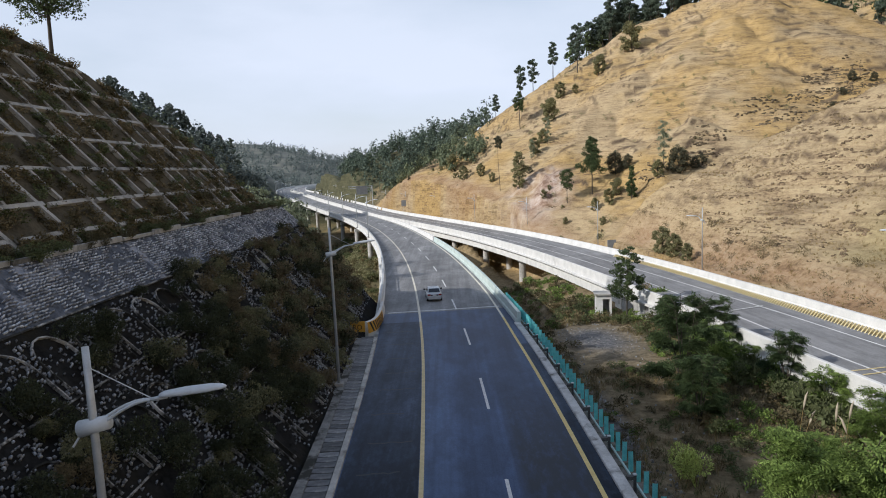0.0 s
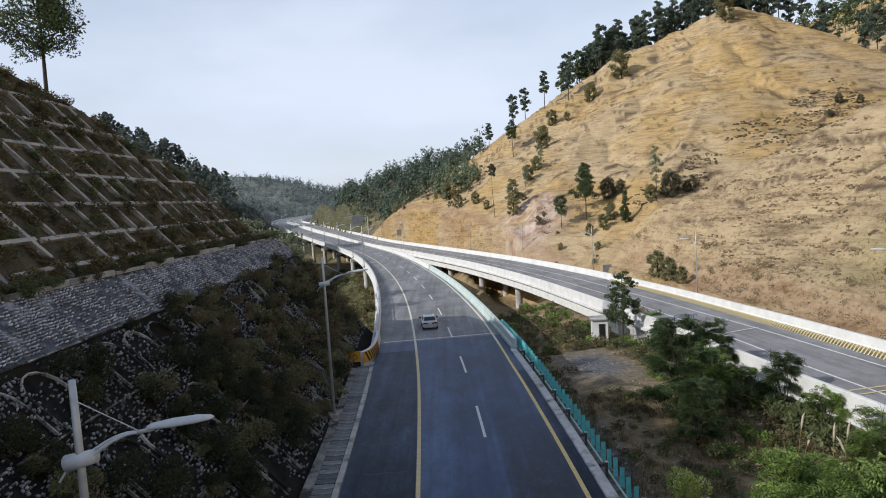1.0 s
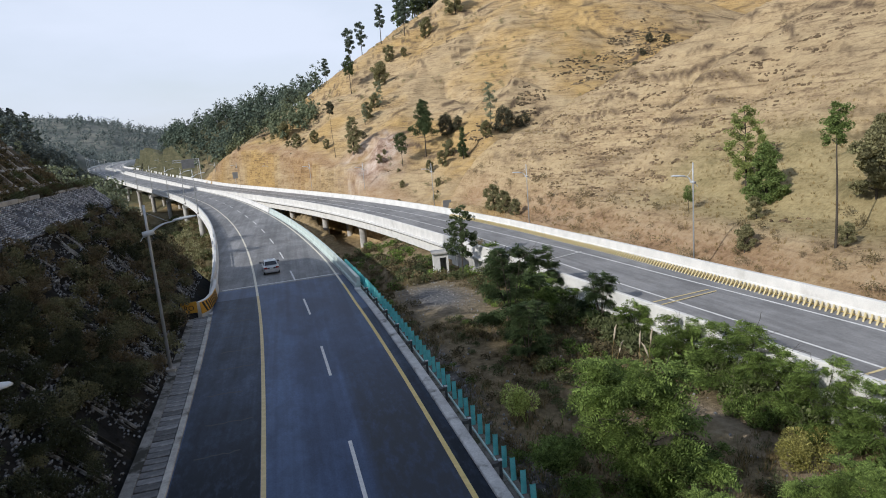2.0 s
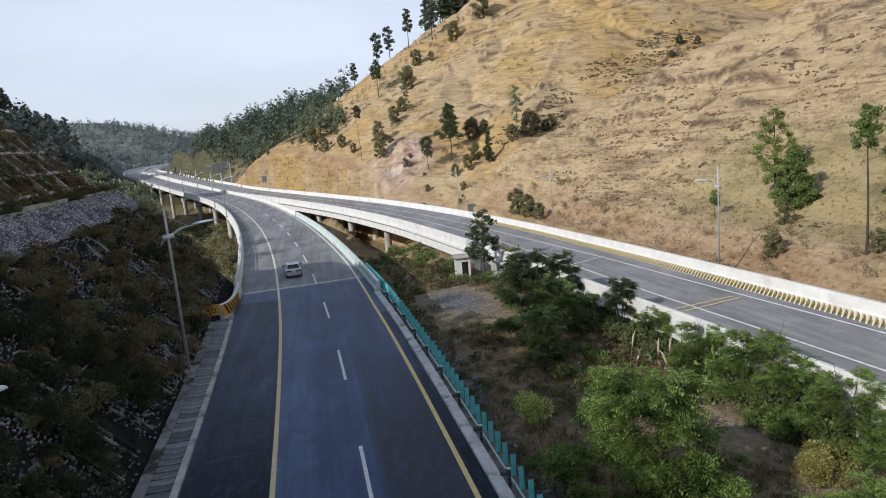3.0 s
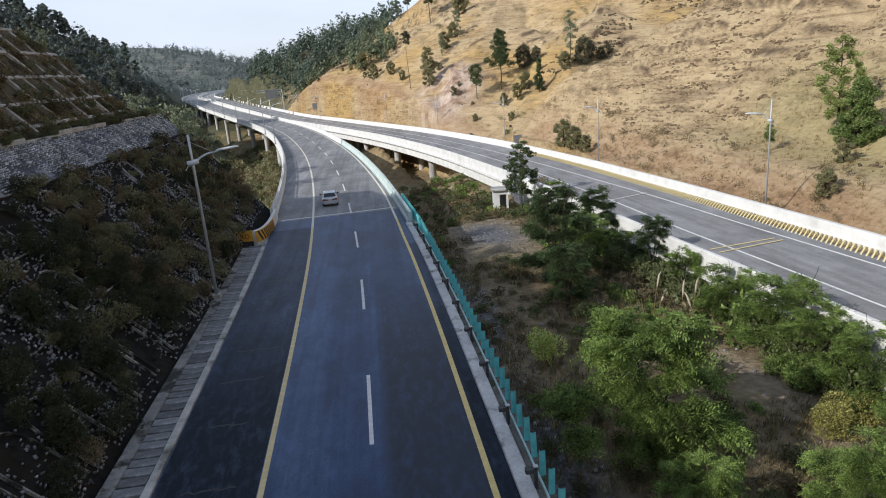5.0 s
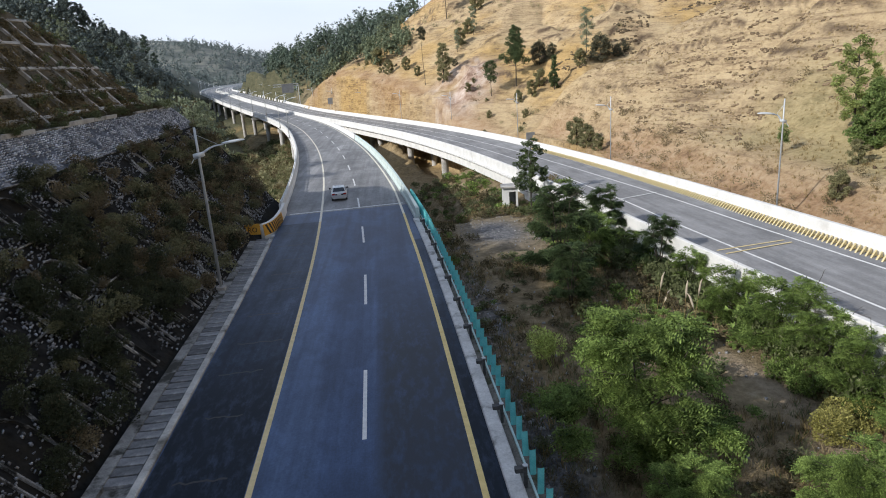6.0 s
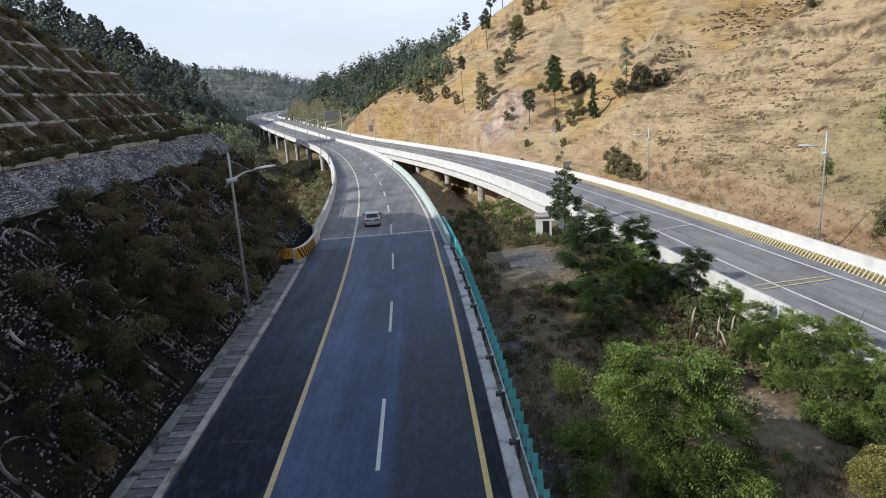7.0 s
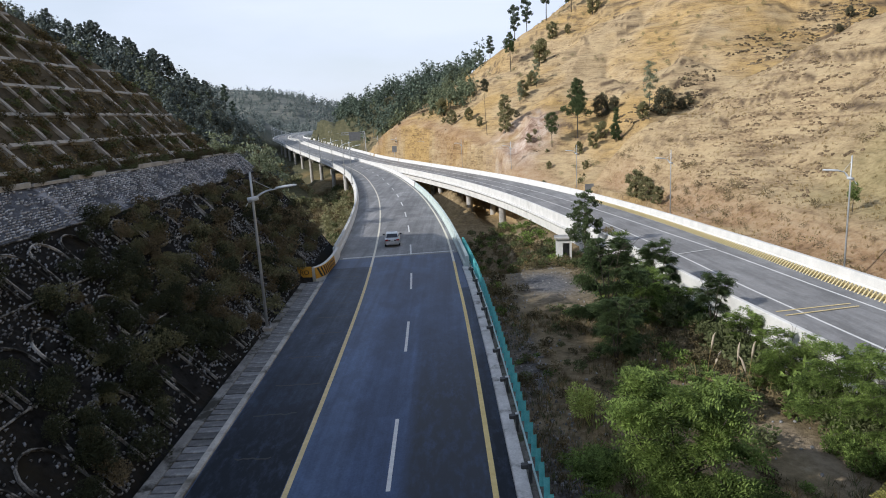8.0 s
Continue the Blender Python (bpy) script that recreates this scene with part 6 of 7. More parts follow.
while count < 540:
    y = 17 + 105 * rng.random() ** 1.45
    x = rng.uniform(float(_left_x(y)) + 6.9, float(_near_x(y)) - 1.0)
    if abs(x - 12.0) < 3.5 and abs(y - 63) < 9 and rng.random() < 0.9 or abs(x - 18.3) < 1.5 and y < 33 or math.hypot(x - 9.6, y - 33.6) < 2.2:
        continue
    side = (x - float(_left_x(y)) - 6.9) / (float(_near_x(y)) - 1.0 - float(_left_x(y)) - 6.9)
    s = rng.uniform(0.3, 0.85) * (0.75 + 0.7 * side) * (1.0 if y < 60 else 1.3)
    pick = rng.random()
    near = y < 30
    me = rng.choice((TAN_SHRUBS if near else L_TAN) if pick < 0.30 - 0.1 * side else (BROWN_SHRUBS if near else L_BROWN) if pick < 0.50 - 0.1 * side else (OLIVE_SHRUBS if near else L_OLIVE) if pick < 0.74 else (GREEN_SHRUBS if near else L_GREEN))
    args = (me, (x, y, ground_z(x, y) - 0.05), (s * 1.1, s * 1.1, s * rng.uniform(0.6, 1.1)), rng.uniform(0, 360))
    if own < 110 and y < 50:
        place_shrub(*args, "low scrub bush on rough ground beside the road", "rough ground scrub")
        own += 1
    else:
        rough.add(*args)
    count += 1
for y in [rng.uniform(26, 62) for _ in range(46)]:
    x = float(_near_x(y)) - rng.uniform(1.3, 2.8)
    s = rng.uniform(0.9, 1.8)
    rough.add(rng.choice(L_OLIVE + L_GREEN + OLIVE_SHRUBS), (x, y, ground_z(x, y) - 0.1), (s * 0.8, s, s * 1.05), rng.uniform(0, 360))
for k in range(12):
    x, y, s = 19.9 + rng.uniform(-0.9, 0.9), 28.8 + rng.uniform(-2.2, 2.0), rng.uniform(0.6, 1.0)
    rough.add(rng.choice(GREEN_SHRUBS), (x, y, ground_z(x, y) - 0.1), (s * 0.8, s * 0.8, s), rng.uniform(0, 360))
for k in range(170):
    y = rng.uniform(72, 128)
    x = rng.uniform(float(_left_x(y)) + 6.9, float(_near_x(y)) + 4.0)
    s = rng.uniform(0.5, 1.3)
    rough.add(rng.choice(L_OLIVE + L_TAN + L_GREEN), (x, y, ground_z(x, y) - 0.1), (s, s, s * 0.9), rng.uniform(0, 360))
# brighter copy of the olive leaves, with sunlight put into the colour
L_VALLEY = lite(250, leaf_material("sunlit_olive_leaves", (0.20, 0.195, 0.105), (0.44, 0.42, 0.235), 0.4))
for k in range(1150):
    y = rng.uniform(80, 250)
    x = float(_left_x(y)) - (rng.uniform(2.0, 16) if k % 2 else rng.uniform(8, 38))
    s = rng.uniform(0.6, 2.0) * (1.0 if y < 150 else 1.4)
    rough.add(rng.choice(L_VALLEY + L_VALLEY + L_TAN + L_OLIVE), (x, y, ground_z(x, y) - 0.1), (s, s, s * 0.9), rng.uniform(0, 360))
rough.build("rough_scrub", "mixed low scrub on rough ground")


def blades(seed, places, height, width, per, mat, name, label):
    """Tufts of thin upright blades as one sheet of growth."""
    rng = np.random.default_rng(seed)
    base = np.repeat(np.asarray(places, float), per, axis=0)
    n = len(base)
    base = base + np.concatenate([rng.normal(size=(n, 2)) * 0.10, np.zeros((n, 1))], 1)
    h = height * rng.uniform(0.5, 1.3, n)
    lean = rng.normal(size=(n, 2)) * 0.35
    tip = base + np.concatenate([lean * h[:, None], h[:, None]], 1)
    a = rng.uniform(0, 6.28, n)
    w = np.stack([np.cos(a), np.sin(a), np.zeros(n)], 1) * width
    mid = (base + tip) / 2 + np.array([0, 0, 0.06]) * height
    v = np.stack([base - w, base + w, mid + w * 0.8, tip, mid - w * 0.8], 1).reshape(-1, 3)
    return tagged(part(name, raw_mesh(name, v, np.arange(len(v)).reshape(-1, 5)), mat), label, "grass", kind="stuff")


def scatter(seed, n, x_of, y_range, keep=None):
    rng = random.Random(seed)
    out = []
    while len(out) < n:
        y = rng.uniform(*y_range)
        x0, x1 = x_of(y)
        x = rng.uniform(x0, x1)
        if keep is None or keep(x, y):
            out.append((x, y, ground_z(x, y) - 0.03))
    return out


median_x = lambda y: (float(_left_x(y)) + 6.2, float(_near_x(y)) - 0.7)
clear = lambda x, y: not (abs(x - 12.0) < 3.8 and abs(y - 63) < 10) and float(fbm(np.array(x), np.array(y), 7.0, 3, 71)) > -0.12
blades(1, scatter(2, 2600, median_x, (15, 95), clear), 0.42, 0.014, 9, TAN_LEAF, "dry_grass", "brown dry grass on the rough ground")
blades(3, scatter(4, 1300, median_x, (15, 90), clear), 0.40, 0.013, 9, OLIVE_LEAF, "green_grass", "olive green weeds on the rough ground")
blades(5, scatter(6, 650, median_x, (15, 110), clear), 0.55, 0.012, 10, STRAW, "straw_grass", "pale straw tufts on the rough ground")
gv, gf = [], []
grng = np.random.default_rng(88)
for x, y, z in scatter(89, 950, lambda y: (float(_left_x(y)) + 6.1, float(_left_x(y)) + 8.6), (15, 70)) + scatter(90, 70, lambda y: (8.5, 16), (54, 74)) + scatter(91, 700, median_x, (16, 95)):
    r = grng.uniform(0.03, 0.09)
    gf.append(STONE_F + 8 * len(gv))
    gv.append(STONE_V * (1 + grng.uniform(-0.3, 0.3, STONE_V.shape)) * r * 2 + np.array([x, y, z + 0.05]))
tagged(part("rubble", raw_mesh("rubble", np.concatenate(gv), np.concatenate(gf)), surface("rubble_stone", (0.10, 0.10, 0.10), (0.36, 0.355, 0.35), 2, 20, 0.9, 0.4, per="island")), "scattered grey rubble stones on rough ground", "rubble", kind="stuff")
far_side = lambda y: (float(_far_x(y)) + 1.8, float(_far_x(y)) + 34)
blades(7, scatter(8, 3600, far_side, (25, 125)), 0.30, 0.02, 7, STRAW, "hill_grass", "dry golden grass tufts on the hillside")
plume_places = [(17.6 + 0.9 * math.cos(k * 2.4), 36.5 + 1.6 * math.sin(k * 1.7), 0) for k in range(5)]
plumes = thing("pampas_grass", "tall pale plume grass in front of the wall", "grass")
plumes.matrix_basis = pose(17.6, 36.5, ground_z(17.6, 36.5))
prng = np.random.default_rng(9)
ps, st = Shape(), Shape()
for x, y, _ in plume_places:
    dx, dy, h = x - 17.6, y - 36.5, prng.uniform(1.7, 2.7)
    lx, ly = prng.normal() * 0.2, prng.normal() * 0.2
    st.tube([(dx, dy, 0), (dx + lx * 0.5, dy + ly * 0.5, h * 0.6), (dx + lx, dy + ly, h)], 0.012, 4)
    ps.tube([(dx + lx * 0.8, dy + ly * 0.8, h * 0.80), (dx + lx, dy + ly, h * 0.95), (dx + lx * 1.25, dy + ly * 1.25, h * 1.12), (dx + lx * 1.6, dy + ly * 1.6, h * 1.22)], [0.02, 0.065, 0.055, 0.012], 7)
part("stems", st, STRAW, plumes)
part("plumes", ps, surface("plume_beige", (0.36, 0.30, 0.22), (0.52, 0.45, 0.35), 6, 40, 0.9, 0.4), plumes, smooth=True)
bl = []
for k in range(70):
    a, h = prng.uniform(0, 6.28), prng.uniform(0.6, 1.2)
    x, y = prng.normal() * 0.7, prng.normal() * 1.0
    w = np.array([-math.sin(a), math.cos(a), 0]) * 0.02
    b0, t0 = np.array([x, y, 0]), np.array([x + math.cos(a) * 0.6, y + math.sin(a) * 0.6, h])
    bl.append(np.stack([b0 - w, b0 + w, t0 + w * 0.3, t0 - w * 0.3]))
part("blades", raw_mesh("blades", np.concatenate(bl), np.arange(4 * len(bl)).reshape(-1, 4)), STRAW, plumes)

# ---- trees on the hills ----
DARK_BUSH = leaf_material("dark_bush_leaves", (0.070, 0.070, 0.046), (0.18, 0.175, 0.115), 0.3)
HILL_OLIVE = leaf_material("hill_olive_leaves", (0.17, 0.165, 0.082), (0.36, 0.34, 0.185), 0.35)
pine_tall = tree_of("pine_tree", "tall dark pine with a bare trunk on the ridge", "tree", "ridge pines", 31, 12.5, 0.42, 2.3, 13, 1500, 0.6, HAZE_TINT_PINE, "top", 0.16)
pine_b = tree_of("pine_tree", "dark pine with a ragged rounded crown on the ridge", "tree", "ridge pines", 32, 12.0, 0.30, 2.5, 14, 1500, 0.6, HAZE_TINT_PINE, "round", 0.16)
bush_tree = tree_of("tree", "round olive bush tree on the hillside", "tree", "hillside trees", 34, 6.0, 0.08, 2.6, 14, 2600, 0.42, HILL_OLIVE, "round", 0.12)
dark_bush = tree_of("tree", "dark tangled bush tree in a fold of the hillside", "tree", "hillside trees", 44, 5.2, 0.04, 3.0, 18, 2600, 0.40, DARK_BUSH, "round", 0.10)
pale_tree = tree_of("tree", "pale thin leafed tree on the hillside", "tree", "hillside trees", 35, 10.7, 0.16, 2.3, 18, 1300, 0.36, PALE_LEAF, "round", 0.10)
stand(tree_of("pine_tree", "broad bushy green pine on the grassy bank", "tree", "bank trees", 36, 6.2, 0.06, 2.9, 44, 7000, 0.28, PINE_LIGHT, "cone", 0.16, narrow=0.25), 46.5, 60.2, copy=False)
stand(tree_of("tree", "airy pale green tree behind a pine on the grassy bank", "tree", "bank trees", 37, 8.6, 0.10, 2.7, 34, 4200, 0.26, leaf_material("airy_leaves", (0.20, 0.245, 0.075), (0.38, 0.44, 0.16), 0.4), "round", 0.12, narrow=0.23), 48.0, 65.2, copy=False)
stand(tree_of("pine_tree", "tall slim pine with a small round crown", "tree", "bank trees", 38, 11.4, 0.72, 1.25, 12, 2400, 0.22, PINE_LIGHT, "round", 0.11, narrow=0.42), 40.3, 45.1, copy=False)
stand(tree_of("tree", "small round topped sapling on the grassy bank", "tree", "bank trees", 39, 2.9, 0.42, 0.8, 9, 900, 0.16, PINE_LIGHT, "round", 0.04, narrow=0.5), 41.6, 66.4, copy=False)
stand(tree_of("pine_tree", "egg-shaped dark pine on a bare trunk above the rock face", "tree", "hillside pines", 33, 14.6, 0.42, 4.3, 34, 5200, 0.42, PINE_LEAF, "cone", 0.17, narrow=0.30), 35.0, 170.2, copy=False)
stand(tree_of("pine_tree", "small dark round-crowned pine beside the rock face", "tree", "hillside pines", 45, 8.4, 0.46, 2.1, 14, 1900, 0.36, PINE_LEAF, "round", 0.10, narrow=0.45), 28.4, 169.0, copy=False)
stand(tree_of("pine_tree", "dark pine with a broad flat crown on a bare trunk", "tree", "hillside pines", 46, 13.6, 0.50, 2.9, 22, 2600, 0.46, PINE_LEAF, "top", 0.17, narrow=0.32), 25.9, 246.8, copy=False)
stand(tree_of("tree", "very slim tree with a small tuft of leaves on top", "tree", "hillside trees", 47, 15.8, 0.80, 1.7, 12, 1300, 0.36, DARK_BUSH, "round", 0.09, narrow=0.45), 13.7, 196.1, copy=False)
stand(tree_of("tree", "ragged olive bush tree over the rock face", "tree", "hillside trees", 48, 10.2, 0.05, 3.1, 26, 3600, 0.42, HILL_OLIVE, "round", 0.14, narrow=0.30), 18.3, 186.6, copy=False)
stand(tree_of("pine_tree", "green pointed young pine in the fold of the hill", "tree", "hillside pines", 49, 7.8, 0.06, 2.0, 24, 2400, 0.36, PINE_LEAF, "cone", 0.12, narrow=0.32), 41.6, 157.9, copy=False)
stand(pine_tall, 43.5, 277, 1.25, 0, copy=False)
stand(pine_b, 52.5, 272, 1.35, 0, copy=False)
stand(bush_tree, 34.5, 233.8, 1.45, 0, copy=False)
stand(pale_tree, 50.6, 162.0, 1.0, 0, copy=False)
stand(dark_bush, 41.9, 173.8, 1.05, 0, copy=False)
for x, y, s in ((53, 159, 1.05), (57.5, 160.5, 0.5), (60, 162, 0.4), (44.6, 172.5, 0.6), (104, 185, 0.35), (110, 190, 0.4), (116, 196, 0.5), (121, 194, 0.45), (22.5, 196, 0.35)):
    stand(dark_bush, x, y, s, x * 37)
for x, y, s in ((36.5, 159, 0.45), (33.5, 160, 0.35), (39, 162, 0.5), (float(_far_x(107)) + 2.5, 107, 0.5), (float(_far_x(103)) + 2.6, 103, 0.42), (float(_far_x(99)) + 2.6, 99, 0.3), (9, 215, 0.5), (4, 222, 0.55), (12, 205, 0.35), (29, 214, 0.55), (47.5, 157.5, 0.5), (0, 240, 0.7), (42, 252, 0.7), (47, 250, 0.4), (37, 247, 0.4), (72.9, 266.5, 1.3), (58, 259, 0.9), (114, 265, 1.4), (37.9, 52.6, 0.30), (43.2, 57.6, 0.26), (48.5, 49.2, 0.72), (52, 51.5, 0.6), (50.5, 46.5, 0.45), (46.5, 43.0, 0.5), (49.5, 41.5, 0.55), (44.2, 40.5, 0.4), (40.9, 44.6, 0.22), (26, 208, 0.6)):
    stand(bush_tree, x, y, s, x * 37)
for x, y, s in ((30.5, 212, 0.8), (24.5, 205, 0.6)):
    stand(pale_tree, x, y, s, x * 53)
crng = random.Random(43)
for k in range(24):
    y = crng.uniform(140, 320)
    x = float(_far_x(y)) + crng.uniform(3.5, 13)
    stand(bush_tree if k % 3 else dark_bush, x, y, crng.uniform(0.12, 0.28), crng.uniform(0, 360), 0.4)
rng = random.Random(41)
for k in range(18):
    y = crng.uniform(268, 332)
    stand(pine_b if k % 3 else bush_tree, -14 - 0.30 * (y - 285) + crng.uniform(-5, 5), y, crng.uniform(0.4, 0.75), crng.uniform(0, 360))
# pines along the crest of the near hill, single ones first
for x, y, s in ((13.5, 356, 0.62), (20, 350, 0.75), (24.5, 341, 0.95), (2.0, 372, 0.85), (34, 311, 1.0), (38, 298, 0.9)):
    stand(rng.choice((pine_tall, pine_b)), x, y, s, x * 29)
CREST = [(170, 258), (135, 281), (112, 288), (84, 300), (66, 306)]
for k in range(85):
    t = rng.random() ** 0.9 * (len(CREST) - 1.001)
    i = int(t)
    x = CREST[i][0] + (CREST[i + 1][0] - CREST[i][0]) * (t - i) + rng.uniform(-6, 6)
    y = CREST[i][1] + (CREST[i + 1][1] - CREST[i][1]) * (t - i) + rng.uniform(-4, 16)
    stand(rng.choice((pine_tall, pine_b, pine_b)), x, y, rng.uniform(0.9, 1.4), rng.uniform(0, 360))
# bushes along the top edge of the lattice
hill_bush = tree_of("tree", "low round olive bush tree over the cut slope", "tree", "hilltop trees", 54, 6.0, 0.05, 2.9, 16, 3000, 0.24, OLIVE_LEAF, "round", 0.12)
stand(hill_bush, -37.5, 44, 0.6, 0, copy=False)
for k in range(60):
    y = rng.uniform(8, 76)
    x = slope_pt(y, max(11.5, float(np.interp(y, [30, 47, 58.5, 67.2, 71.4, 75.4], [30.5, 26.6, 24.3, 20, 17.7, 11.5])))).x - rng.random() ** 1.5 * 3.5 + 0.3
    stand(hill_bush, x, y, rng.uniform(0.12, 0.26) if y > 55 else rng.uniform(0.22, 0.42), rng.uniform(0, 360), 0.3)
big_pine = tree_of("pine_tree", "very tall pine with a bare trunk above the cut slope", "tree", "ridge pines", 52, 15.5, 0.56, 5.2, 30, 5200, 0.34, PINE_LEAF, "top", 0.24, narrow=0.28)
stand(big_pine, -34.8, 60.0, 1.0, 0, copy=False)


def reach_to(ob, size, x, y, top, turn):
    """Stands a copy of a tree of that height so that its tip is at the height top."""
    return stand(ob, x, y, max((top - ground_z(x, y)) / size, 0.2), turn)


for x, y, top in ((-26.7, 88.6, 13.4), (-28.0, 89.5, 12.0), (-25.6, 90.9, 11.8), (-26.4, 104.5, 11.4), (-25.2, 105.7, 9.8), (-28.5, 107, 9.0)):
    reach_to(pale_tree, 10.7, x, y, top, x * 13)
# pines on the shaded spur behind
# needles lightened to blue-grey, the haze over the spur in their colour
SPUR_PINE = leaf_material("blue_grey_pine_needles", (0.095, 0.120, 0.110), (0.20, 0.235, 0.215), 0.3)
spur_pine = tree_of("pine_tree", "dark pine with a broad clumped crown on the shaded spur", "tree", "spur pines", 56, 10.0, 0.22, 3.3, 22, 2400, 0.62, SPUR_PINE, "round", 0.16, narrow=0.30)
stand(spur_pine, -124, 245, 0.85, 0, copy=False)
for x, y, s in ((-121, 244, 1.35), (-119, 247, 1.2), (-114.5, 243, 0.95), (-111, 246, 1.25), (-108.5, 244, 1.1), (-103, 246, 1.15), (-101, 244, 1.25), (-98.5, 247, 1.2), (-96.5, 245, 1.0), (-126, 243, 0.9), (-131, 245, 1.0), (-138, 244, 1.1), (-92, 246, 0.7), (-88.5, 247, 0.75), (-85.5, 247.5, 0.85), (-80, 248, 0.55)):
    stand(spur_pine, x, y, s * 0.78, x * 31)
for x, y, s in ((-96, 226, 0.85), (-92, 222, 0.5), (-85, 232, 0.55), (-77, 224, 0.6), (-101, 229, 0.6)):
    stand(pale_tree, x, y, s, x * 17)
stand(pine_tall, -157, 478, 1.35, 50)
stand(pine_b, -152, 478, 0.9, 80)

# ---- woods in the distance, and shrubs too many to count ----
CORE_V = STONE_V * np.array([1.0, 1.0, 1.0]) - np.array([0, 0, 0.1])


def woods(seed, places, heights, mat, name, label, per=70, leaf=1.1, slim=0.24, core_size=0.85):
    rng = np.random.default_rng(seed)
    V, F, n0 = [], [], 0
    for (x, y, z), h in zip(places, heights):
        k = per
        cs = np.stack([rng.normal(size=6) * h * slim * 0.45, rng.normal(size=6) * h * slim * 0.45, np.linspace(0.35, 0.9, 6) * h], 1)
        rad = h * slim * np.array([1.0, 1.0, 0.9, 0.8, 0.6, 0.4])[:, None] * np.array([0.75, 0.75, 0.62])
        p, d = clump_points(rng, cs, rad, k)
        v, f = leaf_quads(rng, p, leaf * h / 10, leaf * 0.5 * h / 10, 0.1, d)
        core = (cs[:, None, :] + CORE_V[None] * (1 + rng.uniform(-0.3, 0.3, (6, 8, 3))) * rad[:, None, :] * core_size).reshape(-1, 3)
        cf = (STONE_F[None] + 8 * np.arange(6)[:, None, None]).reshape(-1, 4)
        v, f = np.concatenate([core, v]), np.concatenate([cf, f + len(core)])
        k += 12
        w = 0.012 * h
        tv = np.array([(-w, 0, -0.5), (w, 0, -0.5), (w * 0.5, 0, h * 0.8), (-w * 0.5, 0, h * 0.8)])
        v = np.concatenate([v, tv]) + np.array([x, y, z])
        f = np.concatenate([f, [[4 * k, 4 * k + 1, 4 * k + 2, 4 * k + 3]]]) + n0
        n0 += len(v)
        V.append(v)
        F.append(f)
    return tagged(part(name, raw_mesh(name, np.concatenate(V), np.concatenate(F)), mat), label, "woods", kind="stuff")


def wood_places(seed, n, box, keep):
    rng = random.Random(seed)
    out = []
    tries = 0
    while len(out) < n and tries < 60 * n:
        tries += 1
        x, y = rng.uniform(box[0], box[1]), rng.uniform(box[2], box[3])
        if keep(x, y):
            out.append((x, y, ground_z(x, y)))
    return out


def off_road(x, y, room=14):
    return x < float(_left_x(y)) - room or x > float(_far_x(y)) + room * 0.5


hrng = random.Random(61)
# haze over the farthest woods is put into this leaf colour
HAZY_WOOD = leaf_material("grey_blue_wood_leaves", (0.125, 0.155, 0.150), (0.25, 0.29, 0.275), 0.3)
in_ridge = lambda x, y: off_road(x, y, 7) and x > float(_far_x(y)) and x < 12 - 0.35 * (y - 370) and (y > 352 - 0.5 * x or hrng.random() < 0.22) and x > -75
pl = wood_places(62, 300, (-78, 18, 300, 446), in_ridge)
woods(63, pl, [hrng.uniform(8, 16) for _ in pl], HAZE_TINT_PINE, "ridge_wood", "grey green pine wood on the far ridge", per=120, leaf=0.7, slim=0.22)
gully = lambda x, y: x > float(_far_x(y)) + 7 and abs(x - 4 + (y - 246) * 0.55 + 7 * math.sin(y * 0.09)) < 8
pl = wood_places(78, 120, (-30, 14, 238, 310), gully) + wood_places(79, 130, (-75, 14, 285, 430), in_ridge)
woods(80, pl, [hrng.uniform(3, 8) for _ in pl], HAZE_TINT_WOOD, "gully_wood", "pale grey green trees in a gully of the dry hill", per=110, leaf=0.7, slim=0.32)
pl = wood_places(74, 120, (-62, -33, 6, 60), lambda x, y: x < -36.5 - max(0, 45 - y) * 0.05)
woods(75, pl, [hrng.uniform(1.2, 2.8) if y < 48 else hrng.uniform(0.6, 1.4) for x, y, z in pl], OLIVE_LEAF, "hilltop_wood", "thick low wood on the hill over the cut slope", per=160, leaf=0.6, slim=0.40)
on_spur = lambda x, y: x < float(_left_x(y)) - 19 and y < 247
pl = wood_places(76, 330, (-150, -42, 120, 250), on_spur)
woods(77, pl, [hrng.uniform(2.5, 6.0) * min(1.0, 0.45 + max(0, -x - 40) / 50) for x, y, z in pl], HAZE_TINT_WOOD, "valley_wood", "grey green wood on the shaded valley side", per=150, leaf=0.6, slim=0.36)
pl = wood_places(64, 500, (-170, -46, 150, 220), on_spur) + wood_places(83, 900, (-165, -52, 212, 250), on_spur)
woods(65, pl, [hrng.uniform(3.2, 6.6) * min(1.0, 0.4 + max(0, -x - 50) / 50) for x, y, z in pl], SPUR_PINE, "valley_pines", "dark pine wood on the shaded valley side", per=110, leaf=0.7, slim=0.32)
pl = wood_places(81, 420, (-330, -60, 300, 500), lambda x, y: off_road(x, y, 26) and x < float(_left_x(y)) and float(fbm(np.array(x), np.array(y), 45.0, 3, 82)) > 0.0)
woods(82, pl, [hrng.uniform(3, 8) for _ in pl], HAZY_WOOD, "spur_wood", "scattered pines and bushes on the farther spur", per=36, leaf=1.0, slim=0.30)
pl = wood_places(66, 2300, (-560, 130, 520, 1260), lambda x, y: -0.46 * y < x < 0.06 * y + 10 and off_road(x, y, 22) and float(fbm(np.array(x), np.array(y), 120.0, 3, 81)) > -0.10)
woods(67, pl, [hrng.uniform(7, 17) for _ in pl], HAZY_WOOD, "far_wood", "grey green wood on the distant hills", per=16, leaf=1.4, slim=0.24)
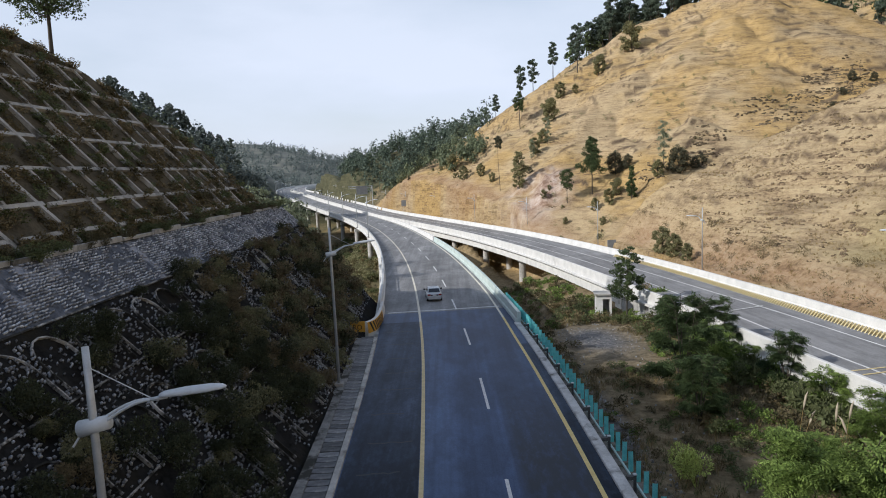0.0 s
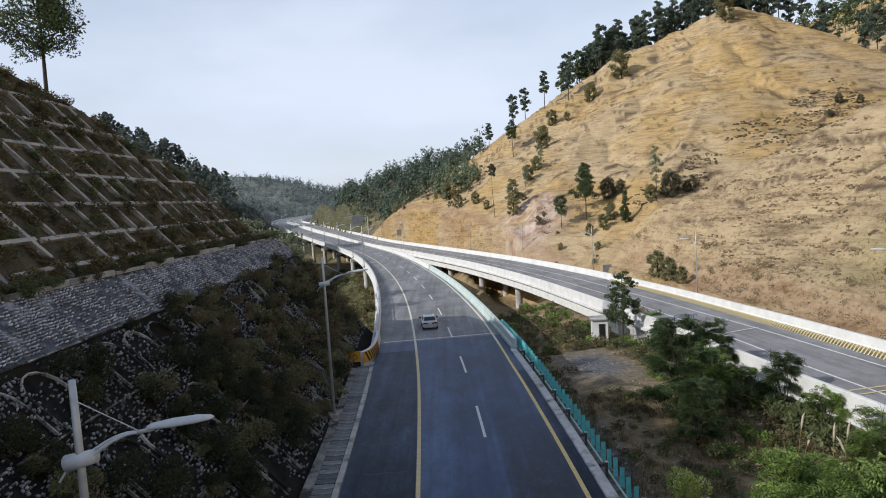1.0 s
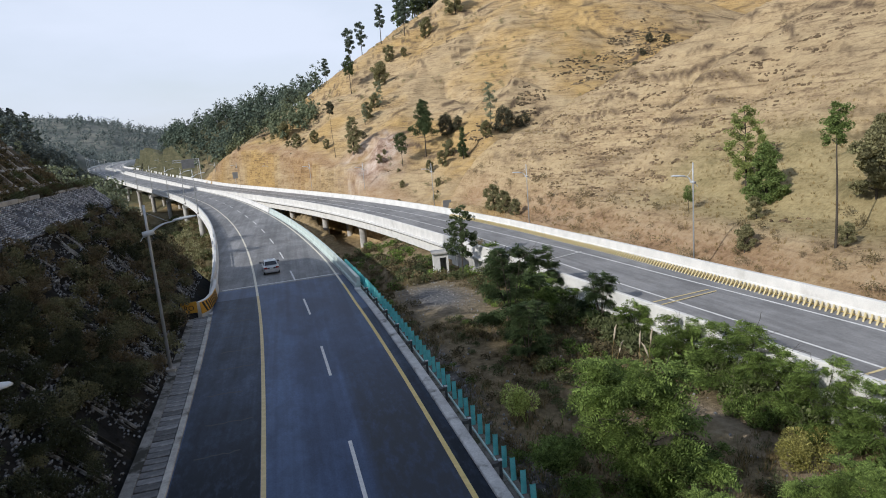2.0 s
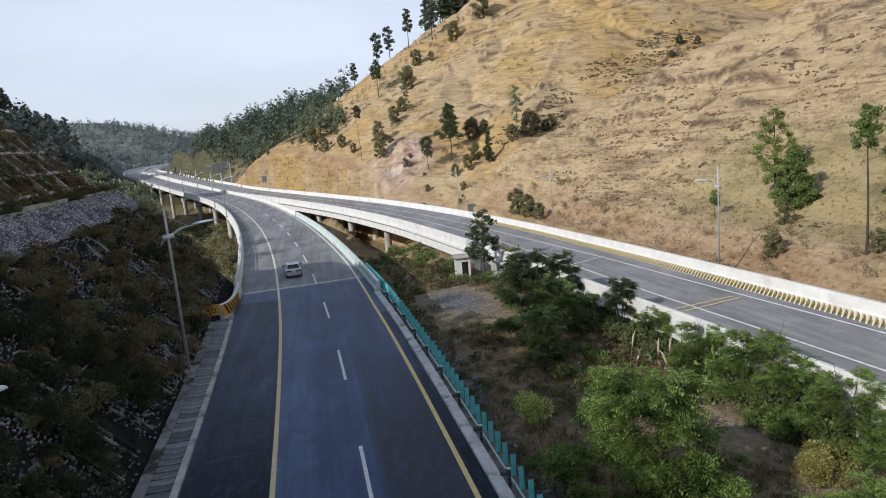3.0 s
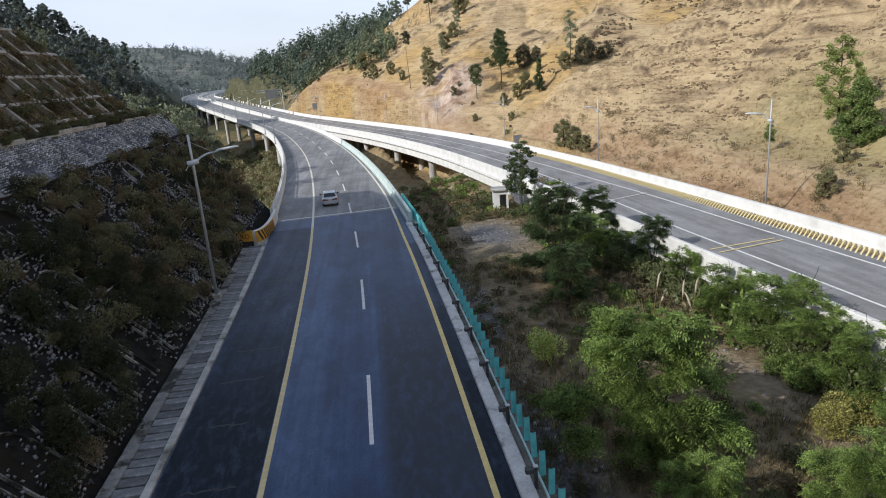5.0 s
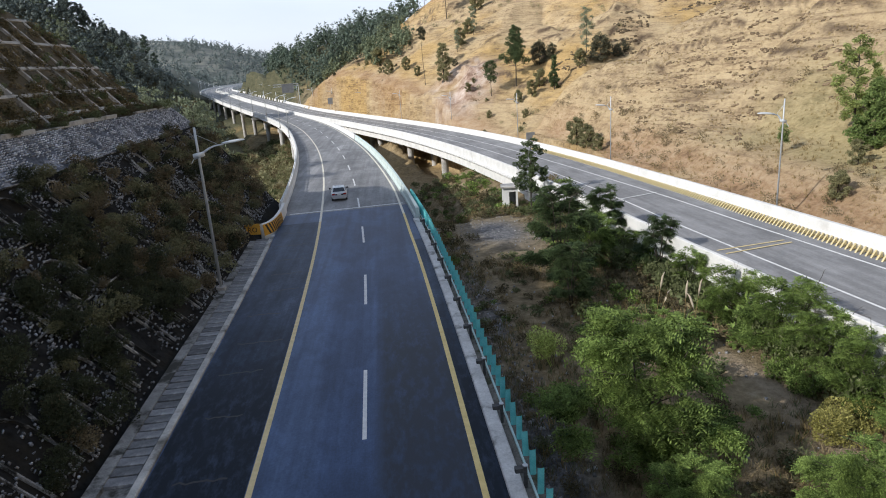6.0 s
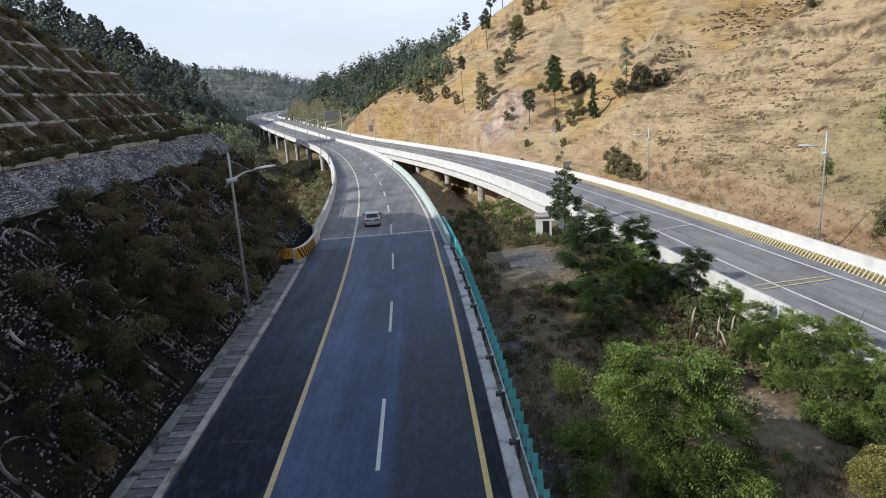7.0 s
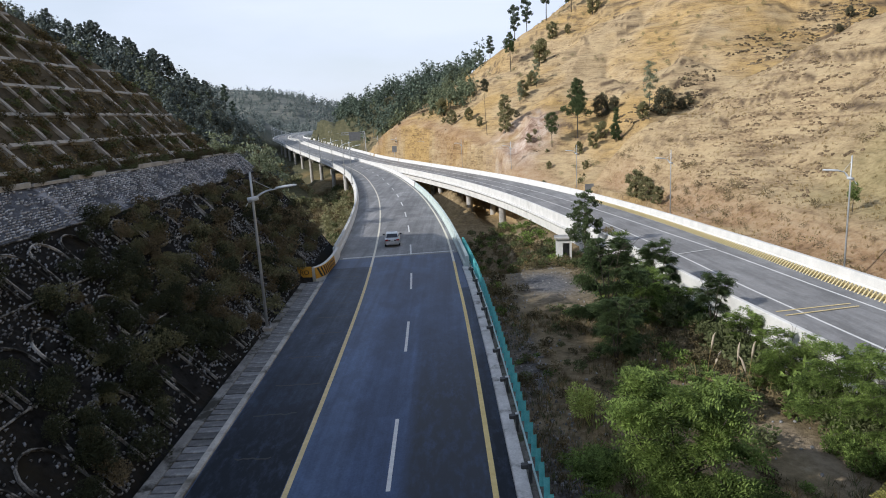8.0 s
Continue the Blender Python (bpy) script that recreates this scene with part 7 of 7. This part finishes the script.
pl = wood_places(68, 520, (55, 330, 285, 460), lambda x, y: y > 300 - 0.25 * (x - 90) and ground_z(x, y) > 46)
woods(69, pl, [hrng.uniform(9, 15) for _ in pl], PINE_LEAF, "back_wood", "pine wood behind the grassy hill", per=60)
pl = wood_places(70, 230, (-30, 150, 130, 300), lambda x, y: x > float(_far_x(y)) + 6 and (float(fbm(np.array(x), np.array(y), 30.0, 3, 91)) > 0.10 or abs(y - 148 + 0.7 * max(0, x - 42) - 3 * math.sin(x * 0.2)) < 7 and 30 < x < 125))
woods(71, pl, [hrng.uniform(0.7, 2.0) for _ in pl], HILL_OLIVE, "hill_scrub", "scattered scrub on the dry hillside", per=90, leaf=1.5, slim=0.5, core_size=0.3)
pl = wood_places(72, 260, (33, 110, 20, 128), lambda x, y: x > float(_far_x(y)) + 2.5 and (x < float(_far_x(y)) + 9 or float(fbm(np.array(x), np.array(y), 16.0, 3, 95)) > 0.14))
woods(73, pl, [hrng.uniform(0.4, 1.4) for _ in pl], TAN_LEAF, "bank_scrub", "low tan scrub along the bank", per=110, leaf=1.3, slim=0.5, core_size=0.3)


def clods(seed, n, box, keep, name, label, small=0.35, large=0.95, dark=(0.10, 0.074, 0.048), light=(0.26, 0.19, 0.122)):
    """Short broken rows of bare earth lumps that lie along the contours of the slope."""
    rng = np.random.default_rng(seed)
    V, F, made = [], [], 0
    while made < n:
        x, y = rng.uniform(box[0], box[1]), rng.uniform(box[2], box[3])
        if not keep(x, y):
            continue
        made += 1
        slope = np.array([ground_z(x + 0.8, y) - ground_z(x - 0.8, y), ground_z(x, y + 0.8) - ground_z(x, y - 0.8)])
        along = np.array([-slope[1], slope[0]]) / (np.linalg.norm(slope) + 1e-6)
        big = rng.uniform(small, large)
        for k in range(int(rng.integers(2, 8))):
            px, py = np.array([x, y]) + along * (k * 0.55 * big + rng.uniform(-0.2, 0.2)) + rng.normal(size=2) * 0.25 * big
            size = np.array([rng.uniform(0.5, 1.1), rng.uniform(0.25, 0.5), rng.uniform(0.25, 0.55)]) * big
            v = STONE_V * (1 + rng.uniform(-0.35, 0.35, STONE_V.shape)) * size
            a = math.atan2(along[1], along[0]) + rng.normal() * 0.25
            c, q = math.cos(a), math.sin(a)
            v = np.stack([v[:, 0] * c - v[:, 1] * q, v[:, 0] * q + v[:, 1] * c, v[:, 2]], 1)
            F.append(STONE_F + 8 * len(V))
            V.append(v + np.array([px, py, ground_z(px, py) - 0.02]))
    earth = surface("bare_earth_clod", dark, light, 1.5, 9, 0.95, 0.5, per="island", spec=0.05)
    return tagged(part(name, raw_mesh(name, np.concatenate(V), np.concatenate(F)), earth), label, "earth", kind="stuff")


on_near_hill = lambda x, y: x > float(_far_x(y)) + 7 and y < 128 - 0.7 * (x - 42) and float(fbm(np.array(x), np.array(y), 14.0, 3, 97)) > -0.06 - 0.06 * (70 < y < 118) + 0.16 * (y < 66)
clods(301, 330, (38, 78, 40, 126), on_near_hill, "earth_clods", "dark broken earth lumps along the near dry slope")
in_fold = lambda x, y: abs(y - 157 - 0.54 * (x - 45) - 3 * math.sin(x * 0.3)) < 6 + 0.10 * (x - 45) and float(fbm(np.array(x), np.array(y), 9.0, 3, 98)) > -0.16
clods(302, 230, (46, 128, 140, 215), in_fold, "fold_clods", "dark broken earth lumps in the fold between the hills", 0.6, 1.7, (0.065, 0.052, 0.034), (0.19, 0.145, 0.094))
on_far_hill = lambda x, y: x > float(_far_x(y)) + 5 and y > 140 and float(fbm(np.array(x), np.array(y), 22.0, 3, 99)) > -0.02
clods(303, 60, (0, 120, 145, 270), on_far_hill, "hill_clods", "scattered bare earth lumps on the golden hillside")
